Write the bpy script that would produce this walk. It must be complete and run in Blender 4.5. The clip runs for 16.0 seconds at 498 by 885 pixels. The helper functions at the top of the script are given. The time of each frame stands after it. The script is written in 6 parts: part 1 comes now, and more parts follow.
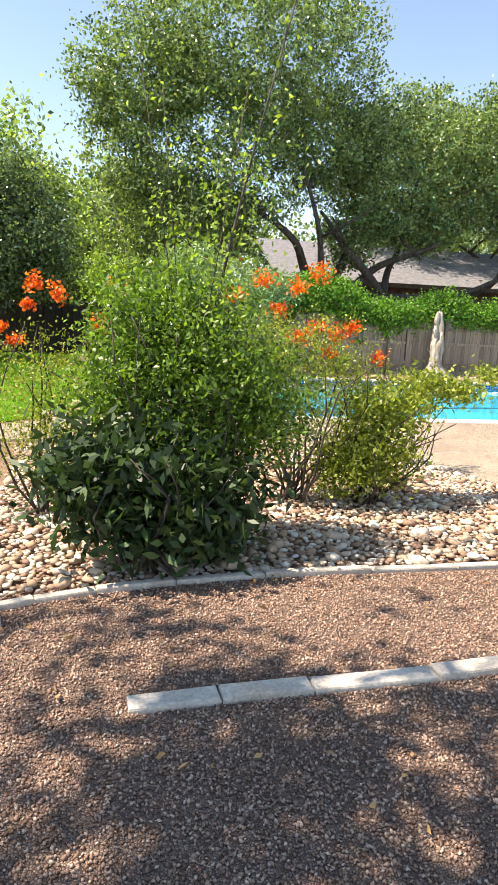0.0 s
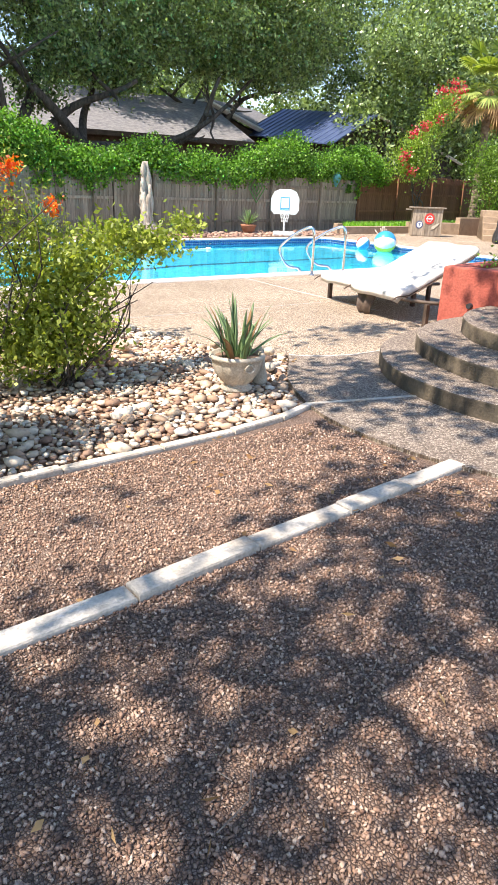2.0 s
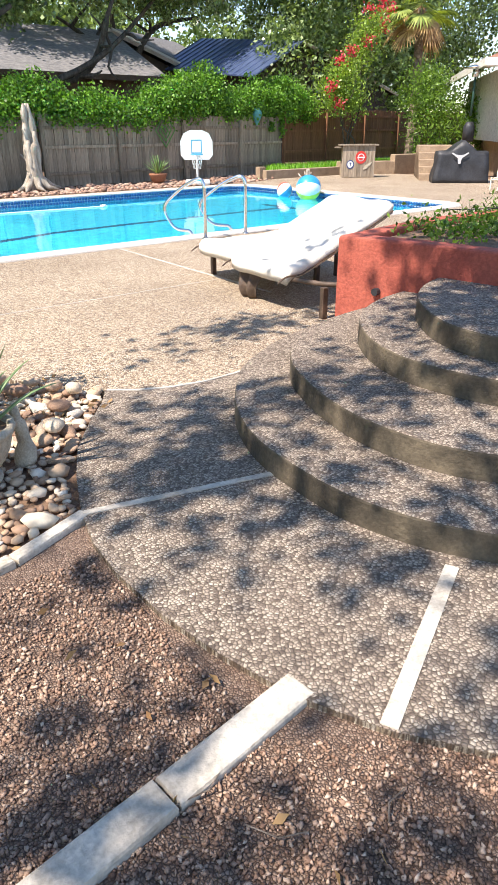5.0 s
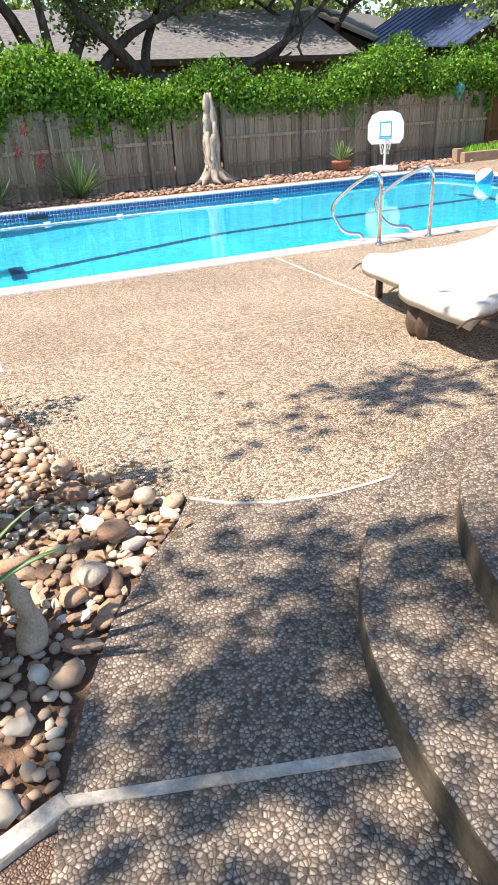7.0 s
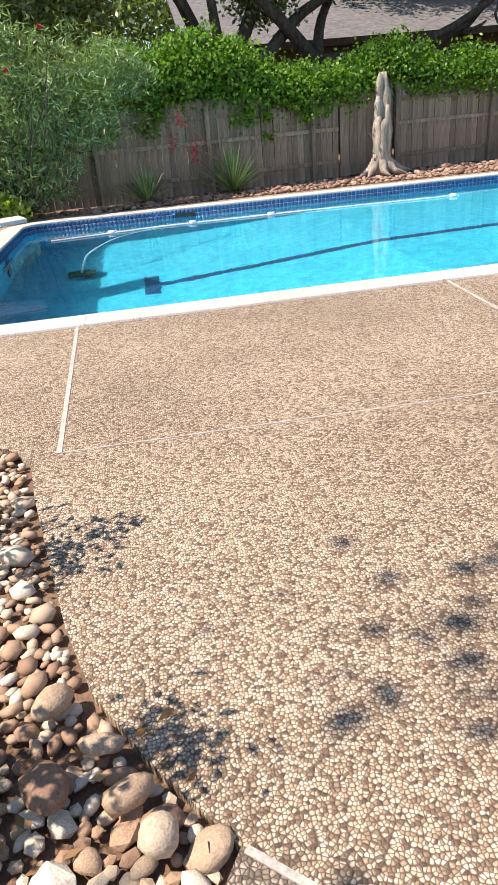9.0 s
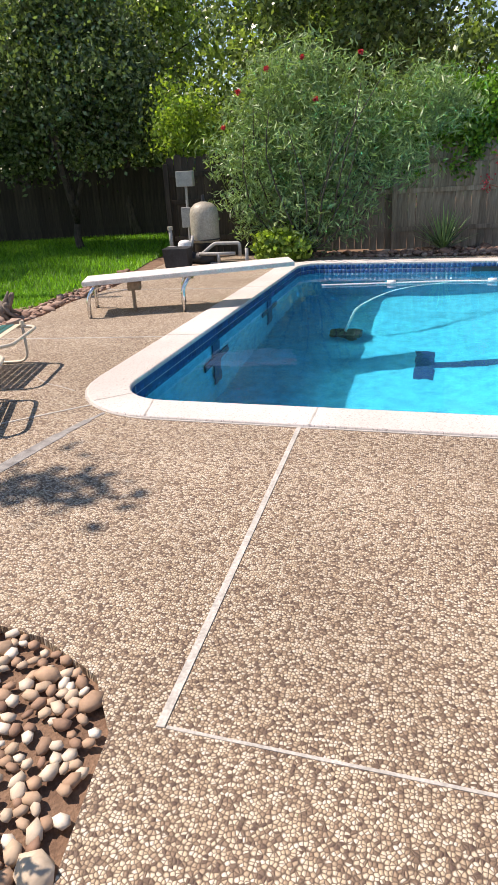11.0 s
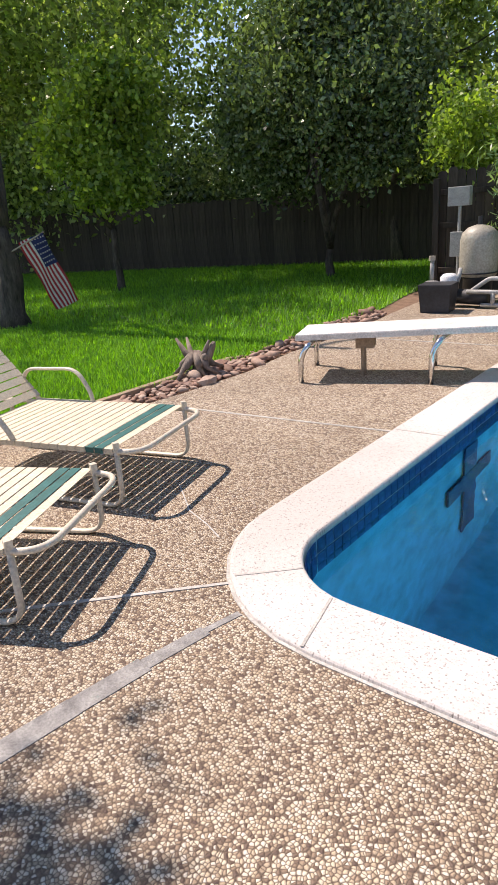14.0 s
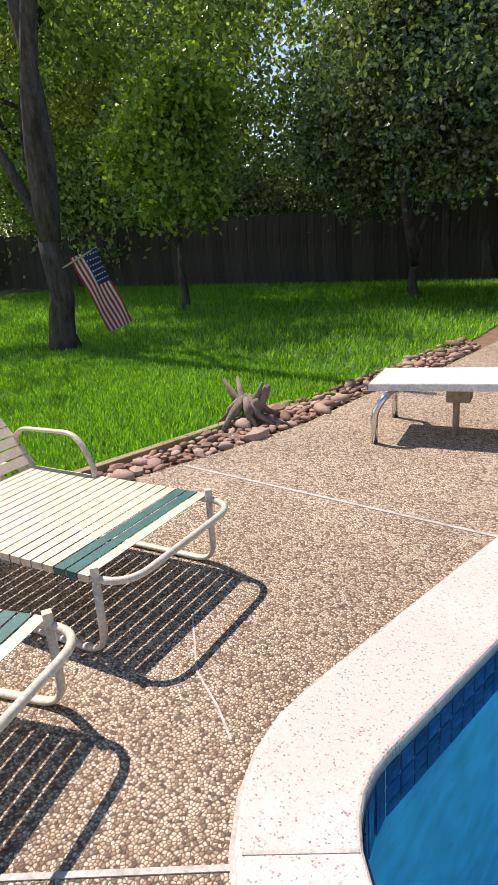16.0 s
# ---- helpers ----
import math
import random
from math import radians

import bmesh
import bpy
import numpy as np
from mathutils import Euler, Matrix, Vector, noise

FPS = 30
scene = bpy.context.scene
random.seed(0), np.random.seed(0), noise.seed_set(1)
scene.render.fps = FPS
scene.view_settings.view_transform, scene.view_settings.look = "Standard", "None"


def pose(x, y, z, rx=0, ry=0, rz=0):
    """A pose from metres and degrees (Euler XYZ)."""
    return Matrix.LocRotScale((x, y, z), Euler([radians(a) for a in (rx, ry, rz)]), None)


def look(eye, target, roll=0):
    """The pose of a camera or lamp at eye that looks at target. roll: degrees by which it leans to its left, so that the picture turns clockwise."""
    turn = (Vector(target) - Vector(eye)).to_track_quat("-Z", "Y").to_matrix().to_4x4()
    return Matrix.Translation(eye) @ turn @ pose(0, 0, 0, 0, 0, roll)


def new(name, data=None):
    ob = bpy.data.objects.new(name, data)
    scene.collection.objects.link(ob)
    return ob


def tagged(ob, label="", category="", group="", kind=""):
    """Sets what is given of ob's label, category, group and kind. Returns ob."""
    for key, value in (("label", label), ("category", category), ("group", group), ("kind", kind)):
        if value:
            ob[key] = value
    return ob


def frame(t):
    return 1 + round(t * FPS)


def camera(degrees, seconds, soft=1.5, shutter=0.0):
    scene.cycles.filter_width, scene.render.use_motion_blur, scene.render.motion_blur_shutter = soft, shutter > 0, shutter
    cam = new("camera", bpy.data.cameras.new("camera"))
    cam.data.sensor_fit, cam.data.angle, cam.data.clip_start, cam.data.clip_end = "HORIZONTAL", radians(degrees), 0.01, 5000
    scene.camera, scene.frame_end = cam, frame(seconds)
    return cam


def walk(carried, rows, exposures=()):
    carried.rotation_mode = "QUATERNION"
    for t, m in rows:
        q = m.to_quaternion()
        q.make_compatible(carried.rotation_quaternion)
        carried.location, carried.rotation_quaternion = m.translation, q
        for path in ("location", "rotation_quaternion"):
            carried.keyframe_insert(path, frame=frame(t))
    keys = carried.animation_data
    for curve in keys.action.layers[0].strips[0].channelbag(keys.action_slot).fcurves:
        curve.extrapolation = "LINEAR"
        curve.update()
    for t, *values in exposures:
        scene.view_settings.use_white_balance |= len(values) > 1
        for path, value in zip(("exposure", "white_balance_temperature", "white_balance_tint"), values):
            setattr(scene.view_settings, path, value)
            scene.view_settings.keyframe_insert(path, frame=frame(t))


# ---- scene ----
cam = camera(42.4, 16.0)
PATH = [
    (0, (0.684, -0.05, 1.527), (1.046, 1.88, 1.151), 2.7),
    (0.5, (0.75, 0.02, 1.513), (1.44, 1.846, 1.079), 1.8),
    (1, (0.814, 0.126, 1.486), (1.811, 1.755, 0.892), 2.7),
    (1.5, (1.009, 0.313, 1.441), (2.064, 1.875, 0.773), 2.8),
    (2, (1.242, 0.522, 1.409), (2.305, 2.047, 0.673), 2.0),
    (2.5, (1.517, 0.703, 1.444), (2.68, 2.147, 0.696), 0.5),
    (3, (1.833, 0.853, 1.445), (3.053, 2.238, 0.676), -0.2),
    (3.5, (2.122, 1.062, 1.425), (3.326, 2.445, 0.626), -1.1),
    (4, (2.43, 1.302, 1.425), (3.606, 2.705, 0.619), -1.3),
    (4.2, (2.608, 1.383, 1.402), (3.76, 2.792, 0.572), -0.6),
    (6.3, (3.781, 2.159, 1.527), (4.811, 3.601, 0.6), -2.9),
    (6.5, (3.876, 2.289, 1.531), (4.821, 3.786, 0.6), -3.5),
    (7, (4.164, 2.694, 1.498), (4.824, 4.351, 0.592), -3.5),
    (7.5, (4.421, 3.038, 1.491), (4.985, 4.711, 0.553), -2.8),
    (8, (4.6, 3.392, 1.493), (5.093, 5.088, 0.555), -3.7),
    (8.5, (4.754, 3.767, 1.48), (5.158, 5.491, 0.549), -4.1),
    (9, (4.794, 4.155, 1.504), (5.01, 5.922, 0.594), -5.3),
    (9.5, (4.942, 4.574, 1.475), (4.974, 6.366, 0.588), -4.8),
    (10, (5.035, 4.981, 1.481), (4.919, 6.774, 0.603), -5.0),
    (10.2, (5.023, 5.176, 1.486), (4.811, 6.969, 0.626), -4.6),
    (12.3, (4.586, 7.154, 1.486), (3.801, 8.856, 0.788), -2.6),
    (12.5, (4.554, 7.281, 1.482), (3.756, 8.978, 0.787), -2.7),
    (13, (4.391, 7.606, 1.423), (3.467, 9.242, 0.737), -3.7),
    (13.5, (4.203, 7.841, 1.419), (3.054, 9.332, 0.743), -4.6),
    (14, (4.132, 8.173, 1.466), (2.919, 9.61, 0.786), -4.4),
    (14.5, (4.03, 8.438, 1.492), (2.812, 9.884, 0.841), -4.0),
    (15, (3.883, 8.667, 1.496), (2.652, 10.106, 0.853), -3.4),
    (15.5, (3.666, 8.915, 1.512), (2.341, 10.275, 0.884), -3.1),
    (16, (3.459, 9.165, 1.488), (2.076, 10.463, 0.854), -4.2),
]
EXPOSURES = [(0, 1.12, 7600, 15), (2.5, 1.06, 6900, 15), (4, 0.94, 6900, 14), (6.5, 0.88, 7100, 15), (8.5, 0.58, 7350, 18), (10, 0.32, 7300, 20), (12.5, 0.32, 7150, 21), (16, 0.32, 7100, 22)]
walk(cam, [(t, look(eye, target, roll)) for t, eye, target, roll in PATH], EXPOSURES)

# ---- sky and sun ----
SUN = Vector((-0.54, 0.0, 0.84)).normalized()
world = bpy.data.worlds.new("sky")
scene.world = world
world.use_nodes = True
_nt = world.node_tree
_sky = _nt.nodes.new("ShaderNodeTexSky")
_sky.sky_type, _sky.sun_disc = "NISHITA", False
_sky.dust_density, _sky.ozone_density, _sky.air_density = 0.05, 2.2, 1.0
_sky.sun_elevation, _sky.sun_rotation = math.asin(SUN.z), radians(270)
_nt.links.new(_sky.outputs["Color"], _nt.nodes["Background"].inputs["Color"])
_nt.nodes["Background"].inputs["Strength"].default_value = 0.14
sun = new("sun", bpy.data.lights.new("sun", "SUN"))
sun.data.energy, sun.data.angle, sun.data.color = 5.0, radians(0.53), (1.0, 0.95, 0.87)
sun.matrix_world = look(SUN * 30, (0, 0, 0))

# ---- materials ----
def material(name):
    m = bpy.data.materials.new(name)
    m.use_nodes = True
    return m, m.node_tree.nodes, m.node_tree.links, m.node_tree.nodes["Principled BSDF"]


def ramp(nodes, stops):
    r = nodes.new("ShaderNodeValToRGB")
    e = r.color_ramp.elements
    while len(e) < len(stops):
        e.new(0.5)
    for n, (p, c) in enumerate(stops):
        e[n].position, e[n].color = p, (*c, 1)
    return r


def noise_tex(nodes, links, scale, detail=4, coord="Object", stretch=None, rough=0.55):
    tc = nodes.new("ShaderNodeTexCoord")
    t = nodes.new("ShaderNodeTexNoise")
    t.inputs["Scale"].default_value, t.inputs["Detail"].default_value = scale, detail
    t.inputs["Roughness"].default_value = rough
    if stretch:
        mp = nodes.new("ShaderNodeMapping")
        mp.inputs["Scale"].default_value = stretch
        links.new(tc.outputs[coord], mp.inputs["Vector"])
        links.new(mp.outputs[0], t.inputs["Vector"])
    else:
        links.new(tc.outputs[coord], t.inputs["Vector"])
    return t


def bump(nodes, links, bsdf, height, strength, distance=0.01):
    b = nodes.new("ShaderNodeBump")
    b.inputs["Strength"].default_value, b.inputs["Distance"].default_value = strength, distance
    links.new(height, b.inputs["Height"])
    links.new(b.outputs[0], bsdf.inputs["Normal"])


def mixed(nodes, links, a, b, factor, mode="MULTIPLY"):
    x = nodes.new("ShaderNodeMixRGB")
    x.blend_type = mode
    for s, v in (("Color1", a), ("Color2", b), ("Fac", factor)):
        if isinstance(v, (int, float)):
            x.inputs[s].default_value = v
        elif isinstance(v, tuple):
            x.inputs[s].default_value = (*v, 1)
        else:
            links.new(v, x.inputs[s])
    return x.outputs[0]


def surface(name, a, b, scale=6.0, rough=0.7, metal=0.0, relief=0.3, fine=None, stretch=None, per_object=0.0, mid=0.5):
    """Two colours laid over one another in stains, with a finer grain, and relief."""
    m, n, l, p = material(name)
    t = noise_tex(n, l, scale, 5, stretch=stretch)
    r = ramp(n, [(mid - 0.18, a), (mid + 0.18, b)])
    l.new(t.outputs["Fac"], r.inputs[0])
    f = noise_tex(n, l, fine or scale * 9, 3, stretch=stretch)
    g = ramp(n, [(0.3, (0.72, 0.72, 0.72)), (0.7, (1.12, 1.12, 1.12))])
    l.new(f.outputs["Fac"], g.inputs[0])
    col = mixed(n, l, r.outputs[0], g.outputs[0], 1.0)
    if per_object:
        oi = n.new("ShaderNodeObjectInfo")
        k = ramp(n, [(0.0, (1 - per_object,) * 3), (1.0, (1 + per_object * 0.6,) * 3)])
        l.new(oi.outputs["Random"], k.inputs[0])
        col = mixed(n, l, col, k.outputs[0], 1.0)
    l.new(col, p.inputs["Base Color"])
    p.inputs["Roughness"].default_value, p.inputs["Metallic"].default_value = rough, metal
    if relief:
        bump(n, l, p, f.outputs["Fac"], relief, 0.01)
    return m


def pebbled(name, stops, scale, mortar, relief=0.8, rough=0.75, gap=0.10):
    """Aggregate of small rounded stones in cement; a dark mortar colour also paints the shade in the gaps."""
    m, n, l, p = material(name)
    tc = n.new("ShaderNodeTexCoord")
    wob = n.new("ShaderNodeTexNoise")
    wob.inputs["Scale"].default_value = scale * 0.55
    mp = n.new("ShaderNodeMixRGB")
    mp.blend_type, mp.inputs["Fac"].default_value = "ADD", 0.5 / scale
    l.new(tc.outputs["Object"], wob.inputs["Vector"])
    l.new(tc.outputs["Object"], mp.inputs["Color1"])
    l.new(wob.outputs["Color"], mp.inputs["Color2"])
    v, d = n.new("ShaderNodeTexVoronoi"), n.new("ShaderNodeTexVoronoi")
    d.feature = "DISTANCE_TO_EDGE"
    for q in (v, d):
        q.inputs["Scale"].default_value = scale
        q.inputs["Randomness"].default_value = 1.0
        q.voronoi_dimensions = "2D"
        l.new(mp.outputs[0], q.inputs["Vector"])
    sep = n.new("ShaderNodeSeparateColor")
    l.new(v.outputs["Color"], sep.inputs[0])
    r = ramp(n, stops)
    l.new(sep.outputs[0], r.inputs[0])
    # stones fade to the mortar colour at their rims, as shaded gaps would
    edge = ramp(n, [(0.0, (0, 0, 0)), (gap * 0.6, (0.45, 0.45, 0.45)), (gap * 1.6, (1, 1, 1))])
    l.new(d.outputs["Distance"], edge.inputs[0])
    corner = ramp(n, [(0.38, (1, 1, 1)), (0.78, (0, 0, 0))])
    l.new(v.outputs["Distance"], corner.inputs[0])
    cover = mixed(n, l, edge.outputs[0], corner.outputs[0], 1.0)
    dome = ramp(n, [(0.0, (0, 0, 0)), (gap * 1.2, (0.5, 0.5, 0.5)), (gap * 4.2, (1, 1, 1))])
    l.new(d.outputs["Distance"], dome.inputs[0])
    col = mixed(n, l, mortar, r.outputs[0], cover, "MIX")
    big = noise_tex(n, l, 0.7, 5)
    g = ramp(n, [(0.35, (0.84, 0.82, 0.80)), (0.65, (1.08, 1.08, 1.08))])
    l.new(big.outputs["Fac"], g.inputs[0])
    fine = noise_tex(n, l, scale * 4, 2)
    h = ramp(n, [(0.3, (0.86, 0.86, 0.86)), (0.7, (1.08, 1.08, 1.08))])
    l.new(fine.outputs["Fac"], h.inputs[0])
    col = mixed(n, l, col, g.outputs[0], 1.0)
    col = mixed(n, l, col, h.outputs[0], 1.0)
    l.new(col, p.inputs["Base Color"])
    p.inputs["Roughness"].default_value = rough
    bump(n, l, p, dome.outputs[0], relief, 0.007)
    return m


def foliage(name, dark, light, rough=0.45, through_light=0.35):
    m, n, l, p = material(name)
    geo = n.new("ShaderNodeNewGeometry")
    r = ramp(n, [(0.0, dark), (0.75, light), (1.0, tuple(min(1, c * 1.35) for c in light))])
    l.new(geo.outputs["Random Per Island"], r.inputs[0])
    l.new(r.outputs[0], p.inputs["Base Color"])
    p.inputs["Roughness"].default_value = rough
    tr = n.new("ShaderNodeBsdfTranslucent")
    l.new(mixed(n, l, r.outputs[0], (1.5, 1.6, 0.5), 1.0), tr.inputs["Color"])
    mx = n.new("ShaderNodeMixShader")
    mx.inputs[0].default_value = through_light
    l.new(p.outputs[0], mx.inputs[1])
    l.new(tr.outputs[0], mx.inputs[2])
    l.new(mx.outputs[0], n["Material Output"].inputs["Surface"])
    return m


def island_stone(name, stops, rough=0.8, scale=25):
    m, n, l, p = material(name)
    geo = n.new("ShaderNodeNewGeometry")
    oi = n.new("ShaderNodeObjectInfo")
    add = n.new("ShaderNodeMath")
    add.operation = "ADD"
    l.new(geo.outputs["Random Per Island"], add.inputs[0])
    l.new(oi.outputs["Random"], add.inputs[1])
    fr = n.new("ShaderNodeMath")
    fr.operation = "FRACT"
    l.new(add.outputs[0], fr.inputs[0])
    r = ramp(n, stops)
    l.new(fr.outputs[0], r.inputs[0])
    t = noise_tex(n, l, scale, 5)
    g = ramp(n, [(0.3, (0.7, 0.68, 0.66)), (0.7, (1.15, 1.13, 1.1))])
    l.new(t.outputs["Fac"], g.inputs[0])
    l.new(mixed(n, l, r.outputs[0], g.outputs[0], 1.0), p.inputs["Base Color"])
    p.inputs["Roughness"].default_value = rough
    bump(n, l, p, t.outputs["Fac"], 0.5, 0.006)
    return m


TAN = [(0.0, (0.11, 0.07, 0.055)), (0.22, (0.31, 0.22, 0.15)), (0.5, (0.58, 0.46, 0.32)), (0.78, (0.73, 0.63, 0.48)), (1.0, (0.78, 0.70, 0.58))]
M_DECK = pebbled("pebble_deck", TAN, 88, (0.17, 0.12, 0.085), relief=0.6)
M_STEP = pebbled("pebble_step", [(0.0, (0.11, 0.08, 0.065)), (0.5, (0.34, 0.275, 0.22)), (1.0, (0.56, 0.48, 0.39))], 76, (0.13, 0.10, 0.075), relief=0.65)
# loose stones: the mortar colour here is painted shade between them
M_GRAVELBED = pebbled("gravel_bed", [(0.0, (0.14, 0.085, 0.06)), (0.5, (0.30, 0.20, 0.145)), (1.0, (0.42, 0.31, 0.24))], 110, (0.10, 0.062, 0.045))
M_GRAVEL = island_stone("gravel", [(0.0, (0.15, 0.085, 0.06)), (0.4, (0.32, 0.20, 0.14)), (0.8, (0.46, 0.32, 0.24)), (1.0, (0.62, 0.49, 0.39))], scale=40)
M_ROCK = island_stone("river_rock", [(0.0, (0.28, 0.17, 0.12)), (0.3, (0.46, 0.31, 0.21)), (0.55, (0.56, 0.43, 0.31)), (0.8, (0.68, 0.59, 0.47)), (1.0, (0.80, 0.75, 0.66))], scale=18)
M_REDROCK = island_stone("red_rock", [(0.0, (0.20, 0.12, 0.09)), (0.5, (0.38, 0.23, 0.17)), (1.0, (0.5, 0.38, 0.3))], scale=18)
M_SOIL = surface("soil", (0.17, 0.10, 0.065), (0.27, 0.17, 0.11), 9, 0.95, relief=0.8)
M_GRASSBASE = surface("lawn", (0.045, 0.10, 0.015), (0.09, 0.17, 0.03), 3, 0.9, relief=0.8)
M_COPING = pebbled("coping", [(0.0, (0.26, 0.23, 0.21)), (0.10, (0.52, 0.48, 0.45)), (0.25, (0.65, 0.61, 0.57)), (1.0, (0.72, 0.68, 0.65))], 135, (0.64, 0.60, 0.57), relief=0.2)
M_CURB = surface("edging_concrete", (0.42, 0.36, 0.29), (0.66, 0.61, 0.53), 4, 0.85, relief=0.5, fine=60)
M_JOINT = surface("joint_filler", (0.42, 0.40, 0.36), (0.62, 0.59, 0.54), 9, 0.8, relief=0.3)
M_RISER = surface("dark_riser", (0.045, 0.036, 0.025), (0.17, 0.135, 0.09), 4, 0.85, relief=0.6, fine=55)
M_RED = surface("red_stucco", (0.36, 0.075, 0.05), (0.46, 0.115, 0.075), 3, 0.8, relief=0.5, fine=45)
M_PLASTER = surface("pool_plaster", (0.008, 0.40, 0.57), (0.011, 0.46, 0.63), 0.8, 0.6, relief=0)
M_TILE = surface("blue_tile", (0.005, 0.045, 0.16), (0.015, 0.10, 0.28), 20, 0.2, relief=0, per_object=0.2)
M_GROUT = surface("pool_grout", (0.25, 0.42, 0.50), (0.36, 0.54, 0.60), 20, 0.7, relief=0)
M_LANE = surface("lane_tile", (0.004, 0.03, 0.10), (0.01, 0.06, 0.18), 25, 0.5, relief=0)
M_FENCE = surface("weathered_cedar", (0.22, 0.17, 0.12), (0.42, 0.345, 0.265), 3.0, 0.88, relief=0.5, fine=14, stretch=(5, 5, 0.5), per_object=0.28)
M_REDFENCE = surface("stained_cedar", (0.17, 0.07, 0.035), (0.27, 0.12, 0.06), 3.0, 0.85, relief=0.4, fine=14, stretch=(5, 5, 0.5), per_object=0.22)
# weathered cedar again, darkened so the colour holds the shade under the trees
M_SHADEFENCE = surface("shaded_fence_wood", (0.035, 0.028, 0.022), (0.08, 0.065, 0.05), 3.0, 0.9, relief=0.4, fine=14, stretch=(5, 5, 0.5), per_object=0.3)
M_DRIFT = surface("driftwood", (0.26, 0.21, 0.16), (0.56, 0.50, 0.42), 4, 0.85, relief=0.9, fine=22, stretch=(3, 3, 0.6))
M_DARKWOOD = surface("old_wood", (0.12, 0.09, 0.07), (0.3, 0.24, 0.19), 5, 0.85, relief=0.8, fine=22, stretch=(3, 3, 0.6))
M_BARK = surface("bark", (0.035, 0.028, 0.022), (0.12, 0.10, 0.08), 4, 0.9, relief=1.0, fine=16, stretch=(3, 3, 0.8))
M_CHROME, _n, _l, _p = material("chrome")
_p.inputs["Base Color"].default_value, _p.inputs["Metallic"].default_value, _p.inputs["Roughness"].default_value = (0.72, 0.72, 0.72, 1), 1, 0.16
M_CREAM = surface("cream_enamel", (0.66, 0.58, 0.46), (0.74, 0.67, 0.54), 8, 0.4, relief=0.05)
M_STRAP = surface("cream_vinyl", (0.70, 0.60, 0.44), (0.78, 0.69, 0.53), 12, 0.5, relief=0.1)
M_GREENSTRAP = surface("green_vinyl", (0.02, 0.11, 0.10), (0.03, 0.16, 0.15), 12, 0.5, relief=0.1)
M_WHITE = surface("white_plastic", (0.74, 0.74, 0.72), (0.82, 0.82, 0.80), 5, 0.45, relief=0.05)
M_BOARD = surface("diving_board_white", (0.66, 0.60, 0.55), (0.80, 0.76, 0.71), 5, 0.7, relief=0.3, fine=70)
M_TOWEL = surface("cream_canvas", (0.72, 0.67, 0.58), (0.82, 0.78, 0.70), 4, 0.9, relief=0.5, fine=120)
M_BROWN = surface("brown_wicker", (0.07, 0.045, 0.03), (0.15, 0.10, 0.07), 8, 0.6, relief=0.4)
M_BLACK = surface("black_cloth", (0.016, 0.017, 0.02), (0.04, 0.042, 0.05), 3, 0.55, relief=0.3)
M_POTCLAY = surface("cast_stone", (0.40, 0.34, 0.26), (0.60, 0.53, 0.42), 9, 0.8, relief=0.4)
M_TERRA = surface("terracotta", (0.32, 0.13, 0.07), (0.42, 0.19, 0.11), 8, 0.8, relief=0.2)
M_SHINGLE = surface("grey_shingle", (0.13, 0.13, 0.14), (0.26, 0.25, 0.25), 5, 0.8, relief=0.6, fine=18, stretch=(1, 1, 3))
M_BROWNROOF = surface("brown_shingle", (0.20, 0.09, 0.055), (0.32, 0.16, 0.10), 6, 0.85, relief=0.6, fine=20)
M_METALROOF = surface("blue_metal", (0.08, 0.12, 0.24), (0.13, 0.18, 0.34), 3, 0.35, metal=0.4, relief=0.1)
M_TRIM = surface("painted_trim", (0.70, 0.66, 0.58), (0.80, 0.76, 0.70), 3, 0.6, relief=0.1)
M_SIDING = surface("brown_siding", (0.055, 0.04, 0.03), (0.11, 0.085, 0.065), 3, 0.8, relief=0.3)
M_STUCCO = surface("cream_stucco", (0.74, 0.71, 0.65), (0.84, 0.81, 0.76), 2, 0.85, relief=0.08)
M_TANWALL = surface("tan_block", (0.30, 0.21, 0.14), (0.42, 0.31, 0.21), 4, 0.85, relief=0.5)
M_PVC = surface("grey_pipe", (0.30, 0.30, 0.29), (0.44, 0.44, 0.42), 8, 0.5, relief=0.1)
M_TANK = surface("tan_tank", (0.34, 0.31, 0.25), (0.46, 0.42, 0.34), 4, 0.5, relief=0.1)
M_OAK = foliage("oak_leaf", (0.04, 0.075, 0.028), (0.25, 0.34, 0.14), 0.28, 0.3)
M_DARKLEAF = foliage("holly_leaf", (0.03, 0.055, 0.025), (0.19, 0.27, 0.13), 0.2, 0.25)
M_LEAF = foliage("tree_leaf", (0.07, 0.115, 0.05), (0.34, 0.45, 0.20), 0.28, 0.45)
M_BRIGHT = foliage("bright_leaf", (0.09, 0.17, 0.03), (0.30, 0.42, 0.08), 0.4, 0.4)
M_VINE = foliage("vine_leaf", (0.045, 0.12, 0.018), (0.17, 0.35, 0.045), 0.5, 0.35)
M_SHRUB = foliage("shrub_leaf", (0.035, 0.085, 0.014), (0.18, 0.30, 0.045), 0.42, 0.35)
M_LAUREL = foliage("laurel_leaf", (0.014, 0.032, 0.010), (0.045, 0.09, 0.025), 0.5, 0.2)
M_OLEANDER = foliage("oleander_leaf", (0.105, 0.18, 0.083), (0.3, 0.435, 0.195), 0.45, 0.25)
M_YELLOWLEAF = foliage("yellow_green_leaf", (0.12, 0.17, 0.025), (0.32, 0.37, 0.07), 0.5, 0.35)
M_FLOWER = foliage("orange_flower", (0.62, 0.06, 0.012), (0.85, 0.22, 0.02), 0.5, 0.3)
M_PINK = foliage("crimson_flower", (0.40, 0.015, 0.03), (0.62, 0.06, 0.10), 0.5, 0.3)
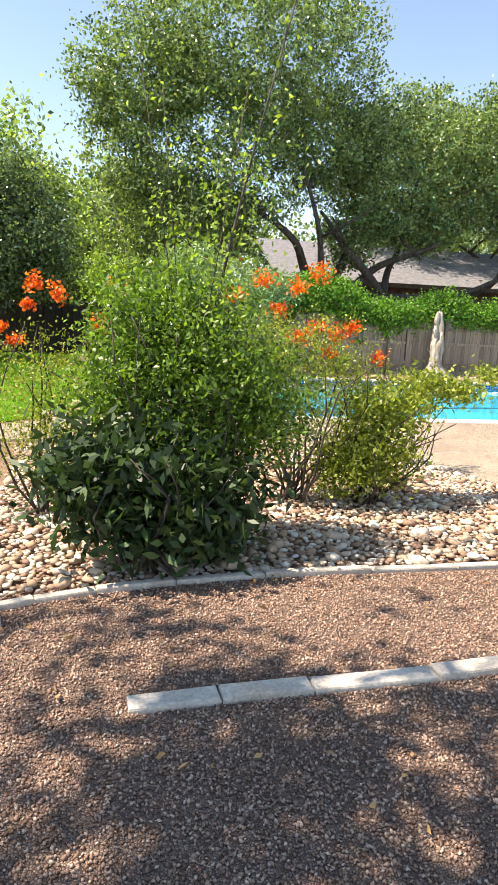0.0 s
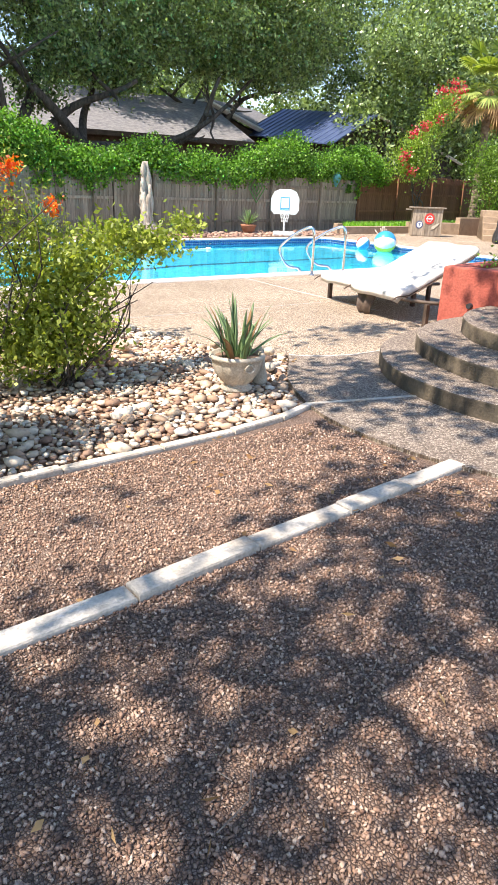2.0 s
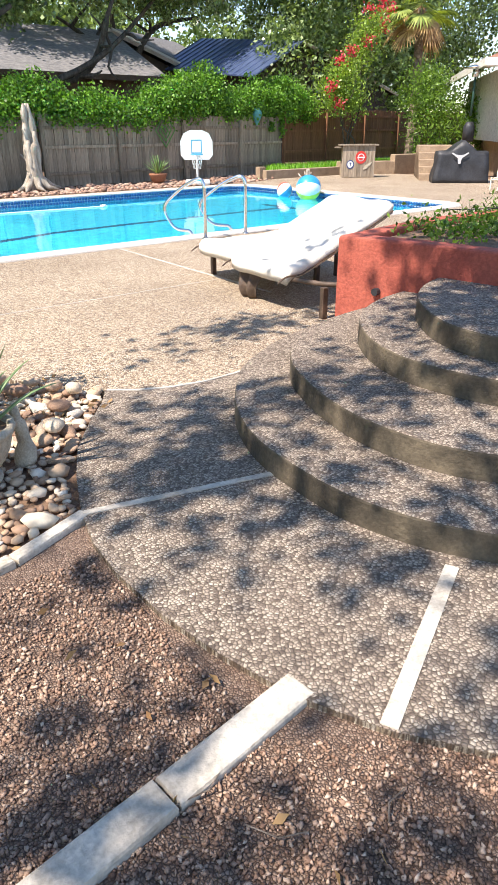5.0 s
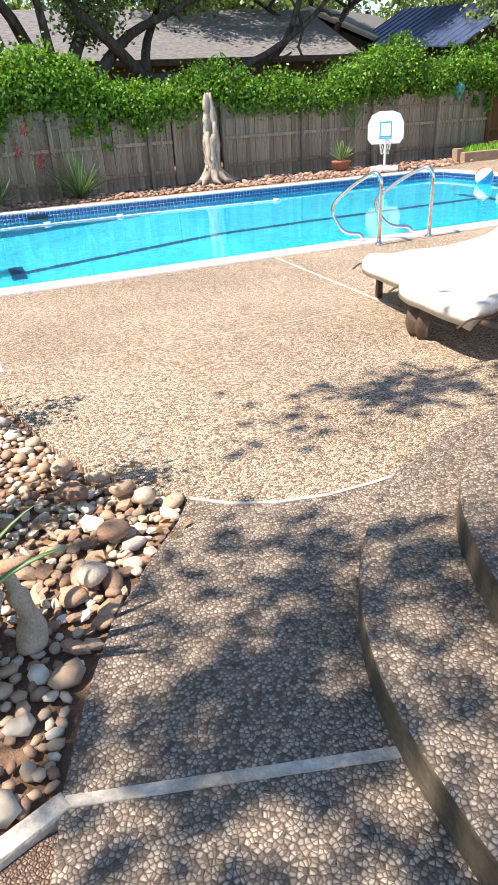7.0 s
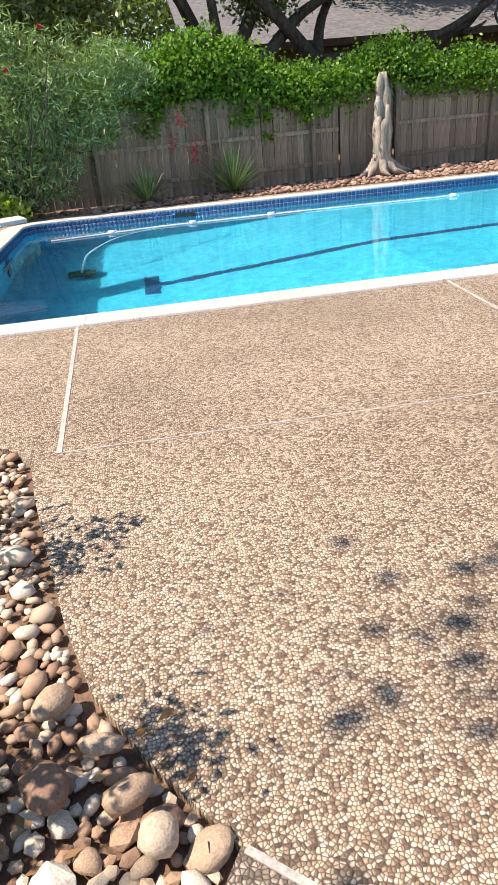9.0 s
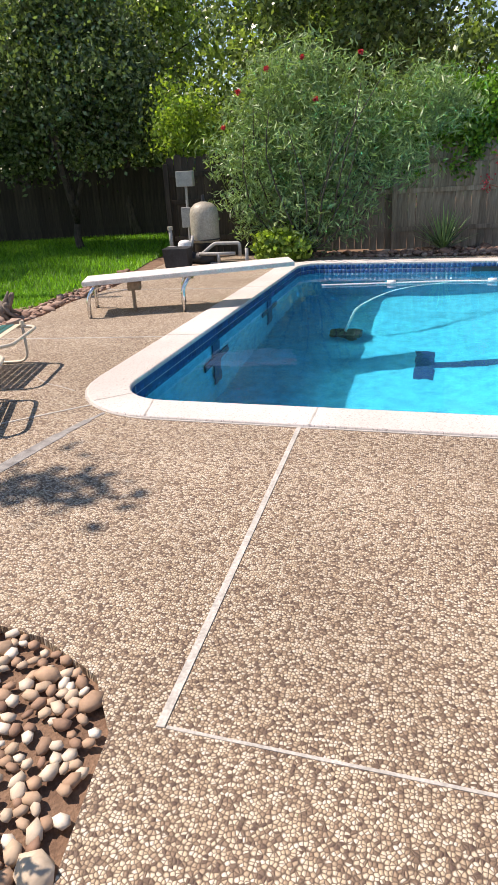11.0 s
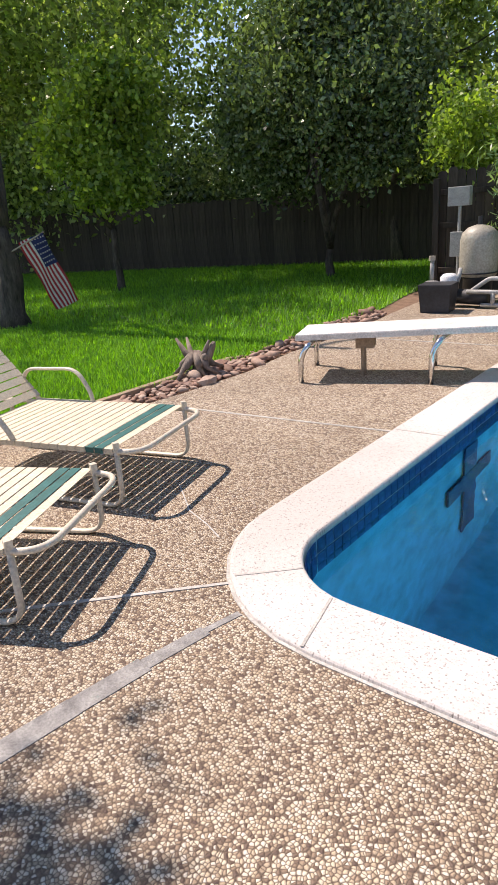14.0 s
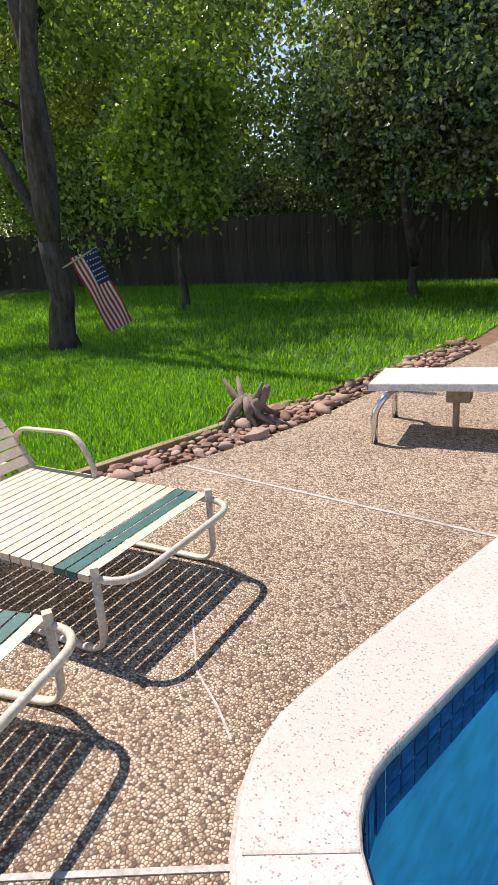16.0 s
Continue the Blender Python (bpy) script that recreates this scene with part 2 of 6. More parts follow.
M_GRASS = foliage("grass_blade", (0.075, 0.195, 0.015), (0.21, 0.45, 0.038), 0.5, 0.4)
M_ALOE = foliage("aloe_leaf", (0.13, 0.22, 0.09), (0.25, 0.36, 0.16), 0.45, 0.15)
M_PALM = foliage("palm_leaf", (0.10, 0.17, 0.03), (0.30, 0.36, 0.09), 0.5, 0.3)
M_DRY = foliage("dry_leaf", (0.20, 0.10, 0.04), (0.42, 0.26, 0.12), 0.8, 0.1)


def plain(name, c, rough=0.5, metal=0.0):
    return surface(name, tuple(v * 0.9 for v in c), tuple(min(1, v * 1.08) for v in c), 10, rough, metal, relief=0.05)


# ---- builders ----
def mesh_of(name, bm, mat, smooth=False):
    me = bpy.data.meshes.new(name)
    bm.normal_update()
    bm.to_mesh(me)
    bm.free()
    for m in mat if isinstance(mat, (list, tuple)) else (mat,):
        me.materials.append(m)
    if smooth:
        me.polygons.foreach_set("use_smooth", [True] * len(me.polygons))
    return me


def part(name, bm, mat, parent=None, label="", smooth=False, category="", kind="", group=""):
    ob = new(name, mesh_of(name, bm, mat, smooth))
    ob.parent = parent
    return tagged(ob, label, category, group, kind)


def thing(name, label, category, at=(0, 0, 0), turn=0.0, group=""):
    ob = new(name)
    ob.empty_display_size = 0.1
    ob.matrix_basis = pose(*at, 0, 0, turn)
    return tagged(ob, label, category, group)


def box(bm, lo, hi, bevel=0.0, turn=None):
    c = [(a + b) / 2 for a, b in zip(lo, hi)]
    s = [max(abs(b - a), 1e-4) for a, b in zip(lo, hi)]
    m = Matrix.Translation(c) @ (turn or Matrix()) @ Matrix.Diagonal((*s, 1))
    made = bmesh.ops.create_cube(bm, size=1, matrix=m)
    if bevel:
        edges = {e for v in made["verts"] for e in v.link_edges}
        bmesh.ops.bevel(bm, geom=list(edges), offset=bevel, segments=2, affect="EDGES", profile=0.6)
    return bm


def B(lo, hi, bevel=0.0, turn=None):
    return box(bmesh.new(), lo, hi, bevel, turn)


def prism(bm, outline, z0, z1, bevel=0.0):
    """An upright block with that outline."""
    vs = [bm.verts.new((x, y, z0)) for x, y in outline]
    f = bm.faces.new(vs)
    f.normal_update()
    if f.normal.z < 0:
        f.normal_flip()
    top = bmesh.ops.extrude_face_region(bm, geom=[f])
    tv = [g for g in top["geom"] if isinstance(g, bmesh.types.BMVert)]
    for v in tv:
        v.co.z = z1
    tf = [g for g in top["geom"] if isinstance(g, bmesh.types.BMFace)]
    bmesh.ops.recalc_face_normals(bm, faces=bm.faces[:])
    if bevel:
        bmesh.ops.bevel(bm, geom=[e for e in tf[0].edges], offset=bevel, segments=2, affect="EDGES", profile=0.5)
    return bm


def tube(bm, points, r, sides=10, ends=True, flat=1.0):
    """A round bar along points; r: one radius or one for each point."""
    pts = [Vector([float(c) for c in p]) for p in points]
    rs = r if isinstance(r, (list, tuple)) else [r] * len(pts)
    rings, side = [], None
    for i, p in enumerate(pts):
        d = (pts[min(i + 1, len(pts) - 1)] - pts[max(i - 1, 0)]).normalized()
        if side is None:
            side = d.cross(Vector((0, 0, 1)) if abs(d.z) < 0.95 else Vector((1, 0, 0))).normalized()
        side = (side - d * side.dot(d)).normalized()
        up = d.cross(side)
        rings.append([bm.verts.new(p + float(rs[i]) * (math.cos(a) * side + flat * math.sin(a) * up)) for a in [2 * math.pi * k / sides for k in range(sides)]])
    for a, b in zip(rings, rings[1:]):
        for k in range(sides):
            bm.faces.new((a[k], a[(k + 1) % sides], b[(k + 1) % sides], b[k]))
    if ends:
        bm.faces.new(rings[0][::-1])
        bm.faces.new(rings[-1])
    return bm


def T(points, r, sides=10, flat=1.0):
    return tube(bmesh.new(), points, r, sides, True, flat)


def rounded(points, r, steps=5):
    """The points of a bent bar, its corners rounded to about r."""
    pts = [Vector([float(c) for c in p]) for p in points]
    out = [pts[0]]
    for a, b, c in zip(pts, pts[1:], pts[2:]):
        u, w = (a - b), (c - b)
        k = min(r, u.length * 0.48, w.length * 0.48)
        p, q = b + u.normalized() * k, b + w.normalized() * k
        for s in range(steps + 1):
            f = s / steps
            out.append((1 - f) ** 2 * p + 2 * f * (1 - f) * b + f * f * q)
    return out + [pts[-1]]


def lathe(bm, profile, sides=28, centre=(0, 0, 0), ribs=0, depth=0.0):
    rings = []
    for r, z in profile:
        ring = []
        for k in range(sides):
            a = 2 * math.pi * k / sides
            q = r * (1 + (depth * math.cos(a * ribs) if ribs else 0))
            ring.append(bm.verts.new((centre[0] + q * math.cos(a), centre[1] + q * math.sin(a), centre[2] + z)))
        rings.append(ring)
    for a, b in zip(rings, rings[1:]):
        for k in range(sides):
            bm.faces.new((a[k], a[(k + 1) % sides], b[(k + 1) % sides], b[k]))
    bm.faces.new(rings[0][::-1])
    bm.faces.new(rings[-1])
    return bm


def raw(name, verts, faces, mat, parent=None, kind="", label="", category="", smooth=False):
    """A mesh from arrays of corners and of equal faces."""
    me = bpy.data.meshes.new(name)
    verts, faces = np.asarray(verts, np.float32), np.asarray(faces, np.int32)
    n, k = faces.shape
    me.vertices.add(len(verts))
    me.vertices.foreach_set("co", verts.ravel())
    me.loops.add(n * k)
    me.loops.foreach_set("vertex_index", faces.ravel())
    me.polygons.add(n)
    me.polygons.foreach_set("loop_start", np.arange(0, n * k, k, dtype=np.int32))
    me.polygons.foreach_set("loop_total", np.full(n, k, np.int32))
    if smooth:
        me.polygons.foreach_set("use_smooth", np.ones(n, bool))
    me.update(calc_edges=True)
    me.materials.append(mat)
    ob = new(name, me)
    ob.parent = parent
    return tagged(ob, label, category, "", kind)


def leaf_arrays(rng, at, length, width, droop=0.0, spread=1.0, out=None):
    """Folded leaves, one at each place."""
    n = len(at)
    d = rng.normal(size=(n, 3))
    d[:, 2] = d[:, 2] * spread - droop
    if out is not None:
        d += out
    d /= np.linalg.norm(d, axis=1)[:, None] + 1e-9
    s = np.cross(d, rng.normal(size=(n, 3)))
    s /= np.linalg.norm(s, axis=1)[:, None] + 1e-9
    u = np.cross(d, s)
    L = length * rng.uniform(0.6, 1.25, (n, 1))
    W = width * rng.uniform(0.7, 1.2, (n, 1))
    v = np.stack([at - d * L / 2, at + s * W / 2 + u * W * 0.15, at + d * L / 2, at - s * W / 2 + u * W * 0.15], 1).reshape(-1, 3)
    return v, np.arange(4 * n).reshape(-1, 4)


def clumped(rng, blobs, n, clump=0.32, per=45, hollow=0.55):
    """Places of leaves in clumps over the outer part of ellipsoids (centre, radii)."""
    vol = np.array([r[0] * r[1] * r[2] for _, r in blobs]) ** 0.67
    counts = (n * vol / vol.sum()).astype(int)
    out = []
    for (c, r), m in zip(blobs, counts):
        k = max(1, m // per)
        d = rng.normal(size=(k, 3))
        d /= np.linalg.norm(d, axis=1)[:, None]
        q = d * rng.uniform(hollow, 1.08, (k, 1)) * np.array(r) + np.array(c)
        size = clump * rng.uniform(0.6, 1.5, (k, 1, 1))
        out.append((q[:, None, :] + rng.normal(size=(k, per, 3)) * size * np.array([1, 1, 0.7])).reshape(-1, 3))
    return np.concatenate(out)


def crown(name, seed, blobs, n, leaf, wide, mat, parent, clump=0.32, per=45, hollow=0.55, droop=0.2, low=None, label=""):
    rng = np.random.default_rng(seed)
    at = clumped(rng, blobs, n, clump, per, hollow)
    if low is not None:
        at = at[at[:, 2] > low]
    v, f = leaf_arrays(rng, at, leaf, wide, droop)
    return raw(name, v, f, mat, parent, label=label)


def limb_points(a, b, rng, wob=0.12, n=7):
    """A bent line from a to b."""
    a, b = np.array(a, float), np.array(b, float)
    L = np.linalg.norm(b - a)
    u, v = rng.normal(size=3), rng.normal(size=3)
    return [tuple(a + (b - a) * s + wob * L * (0.32 * u * math.sin(math.pi * s) + 0.10 * v * math.sin(2.6 * math.pi * s)) * (1, 1, 0.6)) for s in np.linspace(0, 1, n)]


def tree(label, base, trunk_r, limbs, blobs, n, leaf, mat, seed, wide=None, clump=0.35, per=45, hollow=0.5, height=None, droop=0.2, fork=None, category="tree", name="tree", wob=0.35):
    """Trunk with limbs that run up into a crown of leaf clumps, at base."""
    t = thing(name, label, category, base)
    rng = np.random.default_rng(seed)
    bm = bmesh.new()
    top = fork or (0, 0, height or 2.5)
    pts = limb_points((0, 0, -0.05), top, rng, 0.15)
    tube(bm, pts, [trunk_r * (1.35 if i == 0 else 1 - 0.05 * i) for i in range(len(pts))], 12)
    for end, r in limbs:
        p = limb_points(top, end, rng, wob, 13)
        tube(bm, p, [r * (1 - 0.06 * i) for i in range(13)], 9)
        for _ in range(3):
            s = p[rng.integers(6, 12)]
            e = np.array(s) + rng.normal(size=3) * 0.8 + (0, 0, 0.4)
            tube(bm, limb_points(s, e, rng, 0.3, 5), [r * 0.4, r * 0.33, r * 0.26, r * 0.2, r * 0.12], 6)
    part("trunk", bm, M_BARK, t, smooth=True)
    crown("crown", seed, blobs, n, leaf, wide or leaf * 0.5, mat, t, clump, per, hollow, droop)
    return t


# ---- ground, deck and pool ----
POOL = (2.62, 10.0, 15.4, 17.0)  # the water's x0, y0, x1, y1
DEEP, SHALLOW = -2.0, -0.95


def round_rect(x0, y0, x1, y1, r, steps=8):
    out = []
    for cx, cy, a0 in ((x1 - r, y0 + r, -90), (x1 - r, y1 - r, 0), (x0 + r, y1 - r, 90), (x0 + r, y0 + r, 180)):
        for k in range(steps + 1):
            a = radians(a0 + 90 * k / steps)
            out.append((cx + r * math.cos(a), cy + r * math.sin(a)))
    return out


INNER = round_rect(*POOL, 0.42)
OUTER = round_rect(POOL[0] - 0.36, POOL[1] - 0.33, POOL[2] + 0.34, POOL[3] + 0.34, 0.82)


def slab(bm, outer, inner, z0, z1):
    """An upright ring of material between two outlines, one in the other (a hole)."""
    for z, flip in ((z1, False), (z0, True)):
        vo = [bm.verts.new((x, y, z)) for x, y in outer]
        vi = [bm.verts.new((x, y, z)) for x, y in inner]
        edges = [bm.edges.new((v[k], v[(k + 1) % len(v)])) for v in (vo, vi) for k in range(len(v))]
        made = bmesh.ops.triangle_fill(bm, edges=edges, use_beauty=True, normal=(0, 0, -1 if flip else 1))
        if z == z1:
            up_o, up_i = vo, vi
        else:
            for a, b in ((up_o, vo), (up_i, vi)):
                for k in range(len(a)):
                    j = (k + 1) % len(a)
                    bm.faces.new((a[k], a[j], b[j], b[k]))
    bmesh.ops.recalc_face_normals(bm, faces=bm.faces[:])
    return bm


BED = [(-1.6, 7.9), (0.5, 7.75), (2.4, 7.7), (3.6, 7.55), (3.88, 7.42), (4.03, 7.22), (4.10, 6.83), (4.22, 6.33), (4.32, 5.92), (4.43, 5.60), (4.60, 5.32), (4.80, 5.06),
       (4.70, 4.90), (4.51, 4.68), (4.32, 4.43), (4.18, 4.15), (4.07, 3.87), (4.00, 3.62), (3.98, 3.40), (3.99, 3.10), (4.03, 2.85), (4.10, 2.58), (4.22, 2.33), (4.42, 2.05), (4.75, 1.72), (5.3, 1.4), (6.2, 1.1)]
LAWN_EDGE = [(-1.6, 8.2), (-0.5, 9.4), (-0.1, 10.2), (0.05, 10.9), (0.12, 11.4), (0.2, 12.0), (0.25, 12.8), (0.15, 13.7), (0.2, 14.8), (0.05, 16.2), (-0.1, 18.3)]
DECK = [(9.6, 1.1), (12.0, 1.1), (22.6, 9.0), (22.6, 18.2), (18.2, 18.5), (16.2, 17.75), (4.0, 17.75), (1.2, 18.3)] + LAWN_EDGE[::-1] + BED

bm = bmesh.new()
slab(bm, DECK, OUTER, -0.12, 0.0)
deck = part("pavement", bm, M_DECK, None, "tan exposed-aggregate pool deck with cast joints, sunlit and dappled", kind="structure")

bm = bmesh.new()
slab(bm, [(-400, -400), (400, -400), (400, 500), (-400, 500)], round_rect(POOL[0] - 0.1, POOL[1] - 0.1, POOL[2] + 0.1, POOL[3] + 0.1, 0.5), -0.25, -0.035)
part("ground", bm, M_SOIL, None, "bare brown soil of the yard", kind="structure")
# ---- pool ----
bm = bmesh.new()
slab(bm, OUTER, INNER, -0.06, 0.022)
bmesh.ops.bevel(bm, geom=[e for e in bm.edges if e.calc_face_angle(0) > 1.2 and all(v.co.z > 0 for v in e.verts)], offset=0.016, segments=3, affect="EDGES", profile=0.5)
coping = part("coping", bm, M_COPING, None, "white painted concrete coping with dark specks round the pool", kind="structure")


def ring_wall(bm, outline, z0, z1):
    lo = [bm.verts.new((x, y, z0)) for x, y in outline]
    hi = [bm.verts.new((x, y, z1)) for x, y in outline]
    for k in range(len(outline)):
        j = (k + 1) % len(outline)
        bm.faces.new((lo[k], hi[k], hi[j], lo[j]))


BAS = round_rect(POOL[0] - 0.01, POOL[1] - 0.01, POOL[2] + 0.01, POOL[3] + 0.01, 0.43)
bm = bmesh.new()
ring_wall(bm, BAS, -2.3, -0.05)
xs = [POOL[0] - 0.05, 3.6, 5.0, 6.2, 8.2, 10.0, 13.0, POOL[2] + 0.05]
zs = [-2.05, -2.15, -2.1, -1.8, -1.2, -1.1, -1.05, -1.0]
rows = [[bm.verts.new((x, y, z)) for y in (POOL[1] - 0.05, POOL[3] + 0.05)] for x, z in zip(xs, zs)]
for a, b in zip(rows, rows[1:]):
    bm.faces.new((a[0], b[0], b[1], a[1]))
basin = part("pool_basin", bm, M_PLASTER, None, "bright blue painted pool basin with a deep end", kind="structure")

M_WATER, n, l, p = material("water")
n.remove(p)
fres = n.new("ShaderNodeFresnel")
fres.inputs["IOR"].default_value = 1.33
tr = n.new("ShaderNodeBsdfRefraction")
tr.inputs["Color"].default_value, tr.inputs["IOR"].default_value, tr.inputs["Roughness"].default_value = (0.52, 0.92, 0.97, 1), 1.33, 0.0
gl = n.new("ShaderNodeBsdfGlossy")
gl.inputs["Roughness"].default_value = 0.02
w1 = noise_tex(n, l, 2.2, 3)
bp = n.new("ShaderNodeBump")
bp.inputs["Strength"].default_value, bp.inputs["Distance"].default_value = 0.10, 0.05
l.new(w1.outputs["Fac"], bp.inputs["Height"])
l.new(bp.outputs[0], gl.inputs["Normal"])
l.new(bp.outputs[0], fres.inputs["Normal"])
l.new(bp.outputs[0], tr.inputs["Normal"])
mx = n.new("ShaderNodeMixShader")
l.new(fres.outputs[0], mx.inputs[0])
l.new(tr.outputs[0], mx.inputs[1])
l.new(gl.outputs[0], mx.inputs[2])
l.new(mx.outputs[0], n["Material Output"].inputs["Surface"])
bm = bmesh.new()
bm.faces.new([bm.verts.new((x, y, -0.13)) for x, y in BAS])
part("water", bm, M_WATER, None, "clear blue pool water with small ripples", kind="structure").visible_shadow = False


def flat_strip(name, a, b, w, z, mat, label, thick=0.006, parent=None, kind="structure"):
    a, b = Vector((*a, 0)), Vector((*b, 0))
    d = (b - a).normalized()
    s = Vector((-d.y, d.x, 0)) * w / 2
    bm = bmesh.new()
    prism(bm, [tuple((p + q)[:2]) for p, q in ((a, s), (b, s), (b, -s), (a, -s))], z - thick, z)
    return part(name, bm, mat, parent, label, kind=kind)


# lane line on the floor, following its slope
def floor_z(x):
    return float(np.interp(x, xs, zs))


def lane(y, x0, x1):
    bm = bmesh.new()
    px = [x0] + [x for x in xs if x0 < x < x1] + [x1]
    r = [[bm.verts.new((x, y + s, floor_z(x) + 0.006)) for s in (-0.10, 0.10)] for x in px]
    for a, b in zip(r, r[1:]):
        bm.faces.new((a[0], b[0], b[1], a[1]))
    v = [bm.verts.new((x, y + s, floor_z(x) + 0.008)) for x, s in ((x0, -0.45), (x0 + 0.22, -0.45), (x0 + 0.22, 0.45), (x0, 0.45))]
    bm.faces.new(v)
    v = [bm.verts.new((x, y + s, floor_z(x) + 0.012)) for x, s in ((x1 - 0.2, -0.8), (x1, -0.8), (x1, 0.8), (x1 - 0.2, 0.8))]
    bm.faces.new(v)
    part("lane_line", bm, M_LANE, None, "dark blue tiled lane line on the pool floor", kind="structure")


lane(13.65, 4.65, 14.1)
for y in (12.35, 14.68):
    part("target_cross", prism(prism(bmesh.new(), [(POOL[0], y - 0.11), (POOL[0] + 0.012, y - 0.11), (POOL[0] + 0.012, y + 0.11), (POOL[0], y + 0.11)], -1.6, -0.26),
                               [(POOL[0], y - 0.4), (POOL[0] + 0.016, y - 0.4), (POOL[0] + 0.016, y + 0.4), (POOL[0], y + 0.4)], -0.96, -0.74), M_LANE, None, "dark blue tiled cross on the pool's end wall", kind="structure")

# walk part of the deck: the greyer step material paints in its shaded look
WALK = [(4.83, 5.035), (4.95, 4.92), (5.14, 4.83), (5.35, 4.78), (5.59, 4.775), (5.84, 4.79), (6.6, 5.0), (7.6, 4.4), (7.6, 1.15), (6.2, 1.12)] + BED[-2:10:-1]
part("walk", prism(bmesh.new(), WALK, -0.02, 0.0035), M_STEP, None, "exposed-aggregate walk at the foot of the steps, shaded grey-brown in its colour", kind="structure")

# joints in the deck and patches
J = "pale mastic joint in the pool deck"
flat_strip("joint", (4.17, 7.27), (4.09, 9.66), 0.028, 0.004, M_JOINT, J)
flat_strip("joint", (7.30, 6.4), (7.42, 9.66), 0.028, 0.004, M_JOINT, J)
flat_strip("joint", (10.9, 6.5), (10.95, 9.66), 0.028, 0.004, M_JOINT, J)
flat_strip("joint", (0.2, 11.62), (2.255, 11.89), 0.022, 0.004, M_JOINT, J)
flat_strip("joint", (1.55, 8.9), (2.53, 9.88), 0.018, 0.004, M_JOINT, J)
flat_strip("joint", (4.19, 7.275), (7.3, 7.23), 0.011, 0.003, M_JOINT, J)
flat_strip("joint", (0.2, 14.6), (2.255, 14.7), 0.02, 0.004, M_JOINT, J)
M_PATCH = surface("grey_mortar_patch", (0.22, 0.21, 0.20), (0.40, 0.385, 0.36), 14, 0.85, relief=0.6)
PATCH = [(2.46, 8.35), (2.53, 8.75), (2.57, 9.05), (2.61, 9.32), (2.66, 9.58), (2.70, 9.735)]
for k, (a, b) in enumerate(zip(PATCH, PATCH[1:])):
    flat_strip("patch", a, b, (0.08, 0.09, 0.085, 0.06, 0.03)[k], 0.003, M_PATCH, "grey mortar repair along a crack in the deck")
CRACK = [(1.60, 10.52), (1.76, 10.40), (1.89, 10.30), (1.97, 10.27), (2.08, 10.23), (2.22, 10.16)]
for a, b in zip(CRACK, CRACK[1:]):
    flat_strip("crack", a, b, 0.008, 0.003, M_JOINT, "pale filled crack in the deck")
bm = bmesh.new()
slab(bm, round_rect(POOL[0] - 0.374, POOL[1] - 0.344, POOL[2] + 0.354, POOL[3] + 0.354, 0.834), OUTER, -0.01, 0.0045)
part("joint", bm, M_JOINT, None, "white mastic joint round the pool coping", kind="structure")
flat_strip("joint", (4.07, 3.84), (4.90, 3.60), 0.034, 0.008, M_CURB, "pale mortar strip across the walk")
flat_strip("joint", (4.22, 2.345), (4.94, 2.655), 0.05, 0.008, M_CURB, "pale mortar strip across the walk")
arc = [(4.81, 5.05), (4.95, 4.93), (5.14, 4.84), (5.35, 4.79), (5.59, 4.785), (5.84, 4.80), (6.1, 4.88)]
for a, b in zip(arc, arc[1:]):
    flat_strip("joint", a, b, 0.02, 0.0085, M_JOINT, J)
for x in (4.15, 7.38, 10.95, 13.6):
    flat_strip("joint", (x, 9.665), (x, 9.975), 0.012, 0.0245, M_JOINT, "hairline joint in the coping")
for y in (11.89, 14.7):
    flat_strip("joint", (2.28, y), (2.62, y + 0.02), 0.012, 0.0245, M_JOINT, "hairline joint in the coping")
flat_strip("joint", (2.53, 9.91), (2.74, 10.11), 0.012, 0.0245, M_JOINT, "hairline joint in the coping")
flat_strip("joint", (3.03, 9.68), (2.96, 9.985), 0.012, 0.0245, M_JOINT, "hairline joint in the coping")

# ---- white edging across the gravel ----
def edging(label, pts, w=0.12, h=0.032):
    t = thing("concrete_edging", label, "garden edging")
    rng = random.Random(len(pts))
    for (a, b) in zip(pts, pts[1:]):
        a, b = Vector((*a, 0)), Vector((*b, 0))
        d = (b - a).normalized()
        a, b = a + d * 0.004, b - d * 0.004
        s = Vector((-d.y, d.x, 0)) * w / 2
        bm = bmesh.new()
        k = [rng.uniform(-0.008, 0.008) for _ in range(4)]
        prism(bm, [tuple((a + s * (1 + k[0] * 8))[:2]), tuple((b + s * (1 + k[1] * 8))[:2]), tuple((b - s)[:2]), tuple((a - s)[:2])], -0.05, h - 0.02 + rng.uniform(-0.006, 0.006), 0.012)
        part("segment", bm, M_CURB, t)
    return t


def line_pts(a, b, n, jit, seed):
    r = random.Random(seed)
    return [(a[0] + (b[0] - a[0]) * k / n + r.uniform(-jit, jit), a[1] + (b[1] - a[1]) * k / n + r.uniform(-jit, jit)) for k in range(n + 1)]


edging("worn white-painted concrete edging laid across the gravel", [(0.68, 2.31), (1.06, 2.345), (1.46, 2.37), (2.05, 2.41), (2.64, 2.475), (3.2, 2.52), (3.66, 2.56), (4.15, 2.605)], 0.105)
edging("worn white-painted concrete edging between gravel and rock bed", [(-0.05, 3.22), (0.18, 3.33), (0.5, 3.43), (0.95, 3.52), (1.5, 3.59), (2.2, 3.625), (2.8, 3.64), (3.3, 3.66), (3.72, 3.72), (4.08, 3.85)], 0.06)

# ---- curved steps ----
def stepshape(pts, far):
    return pts + far


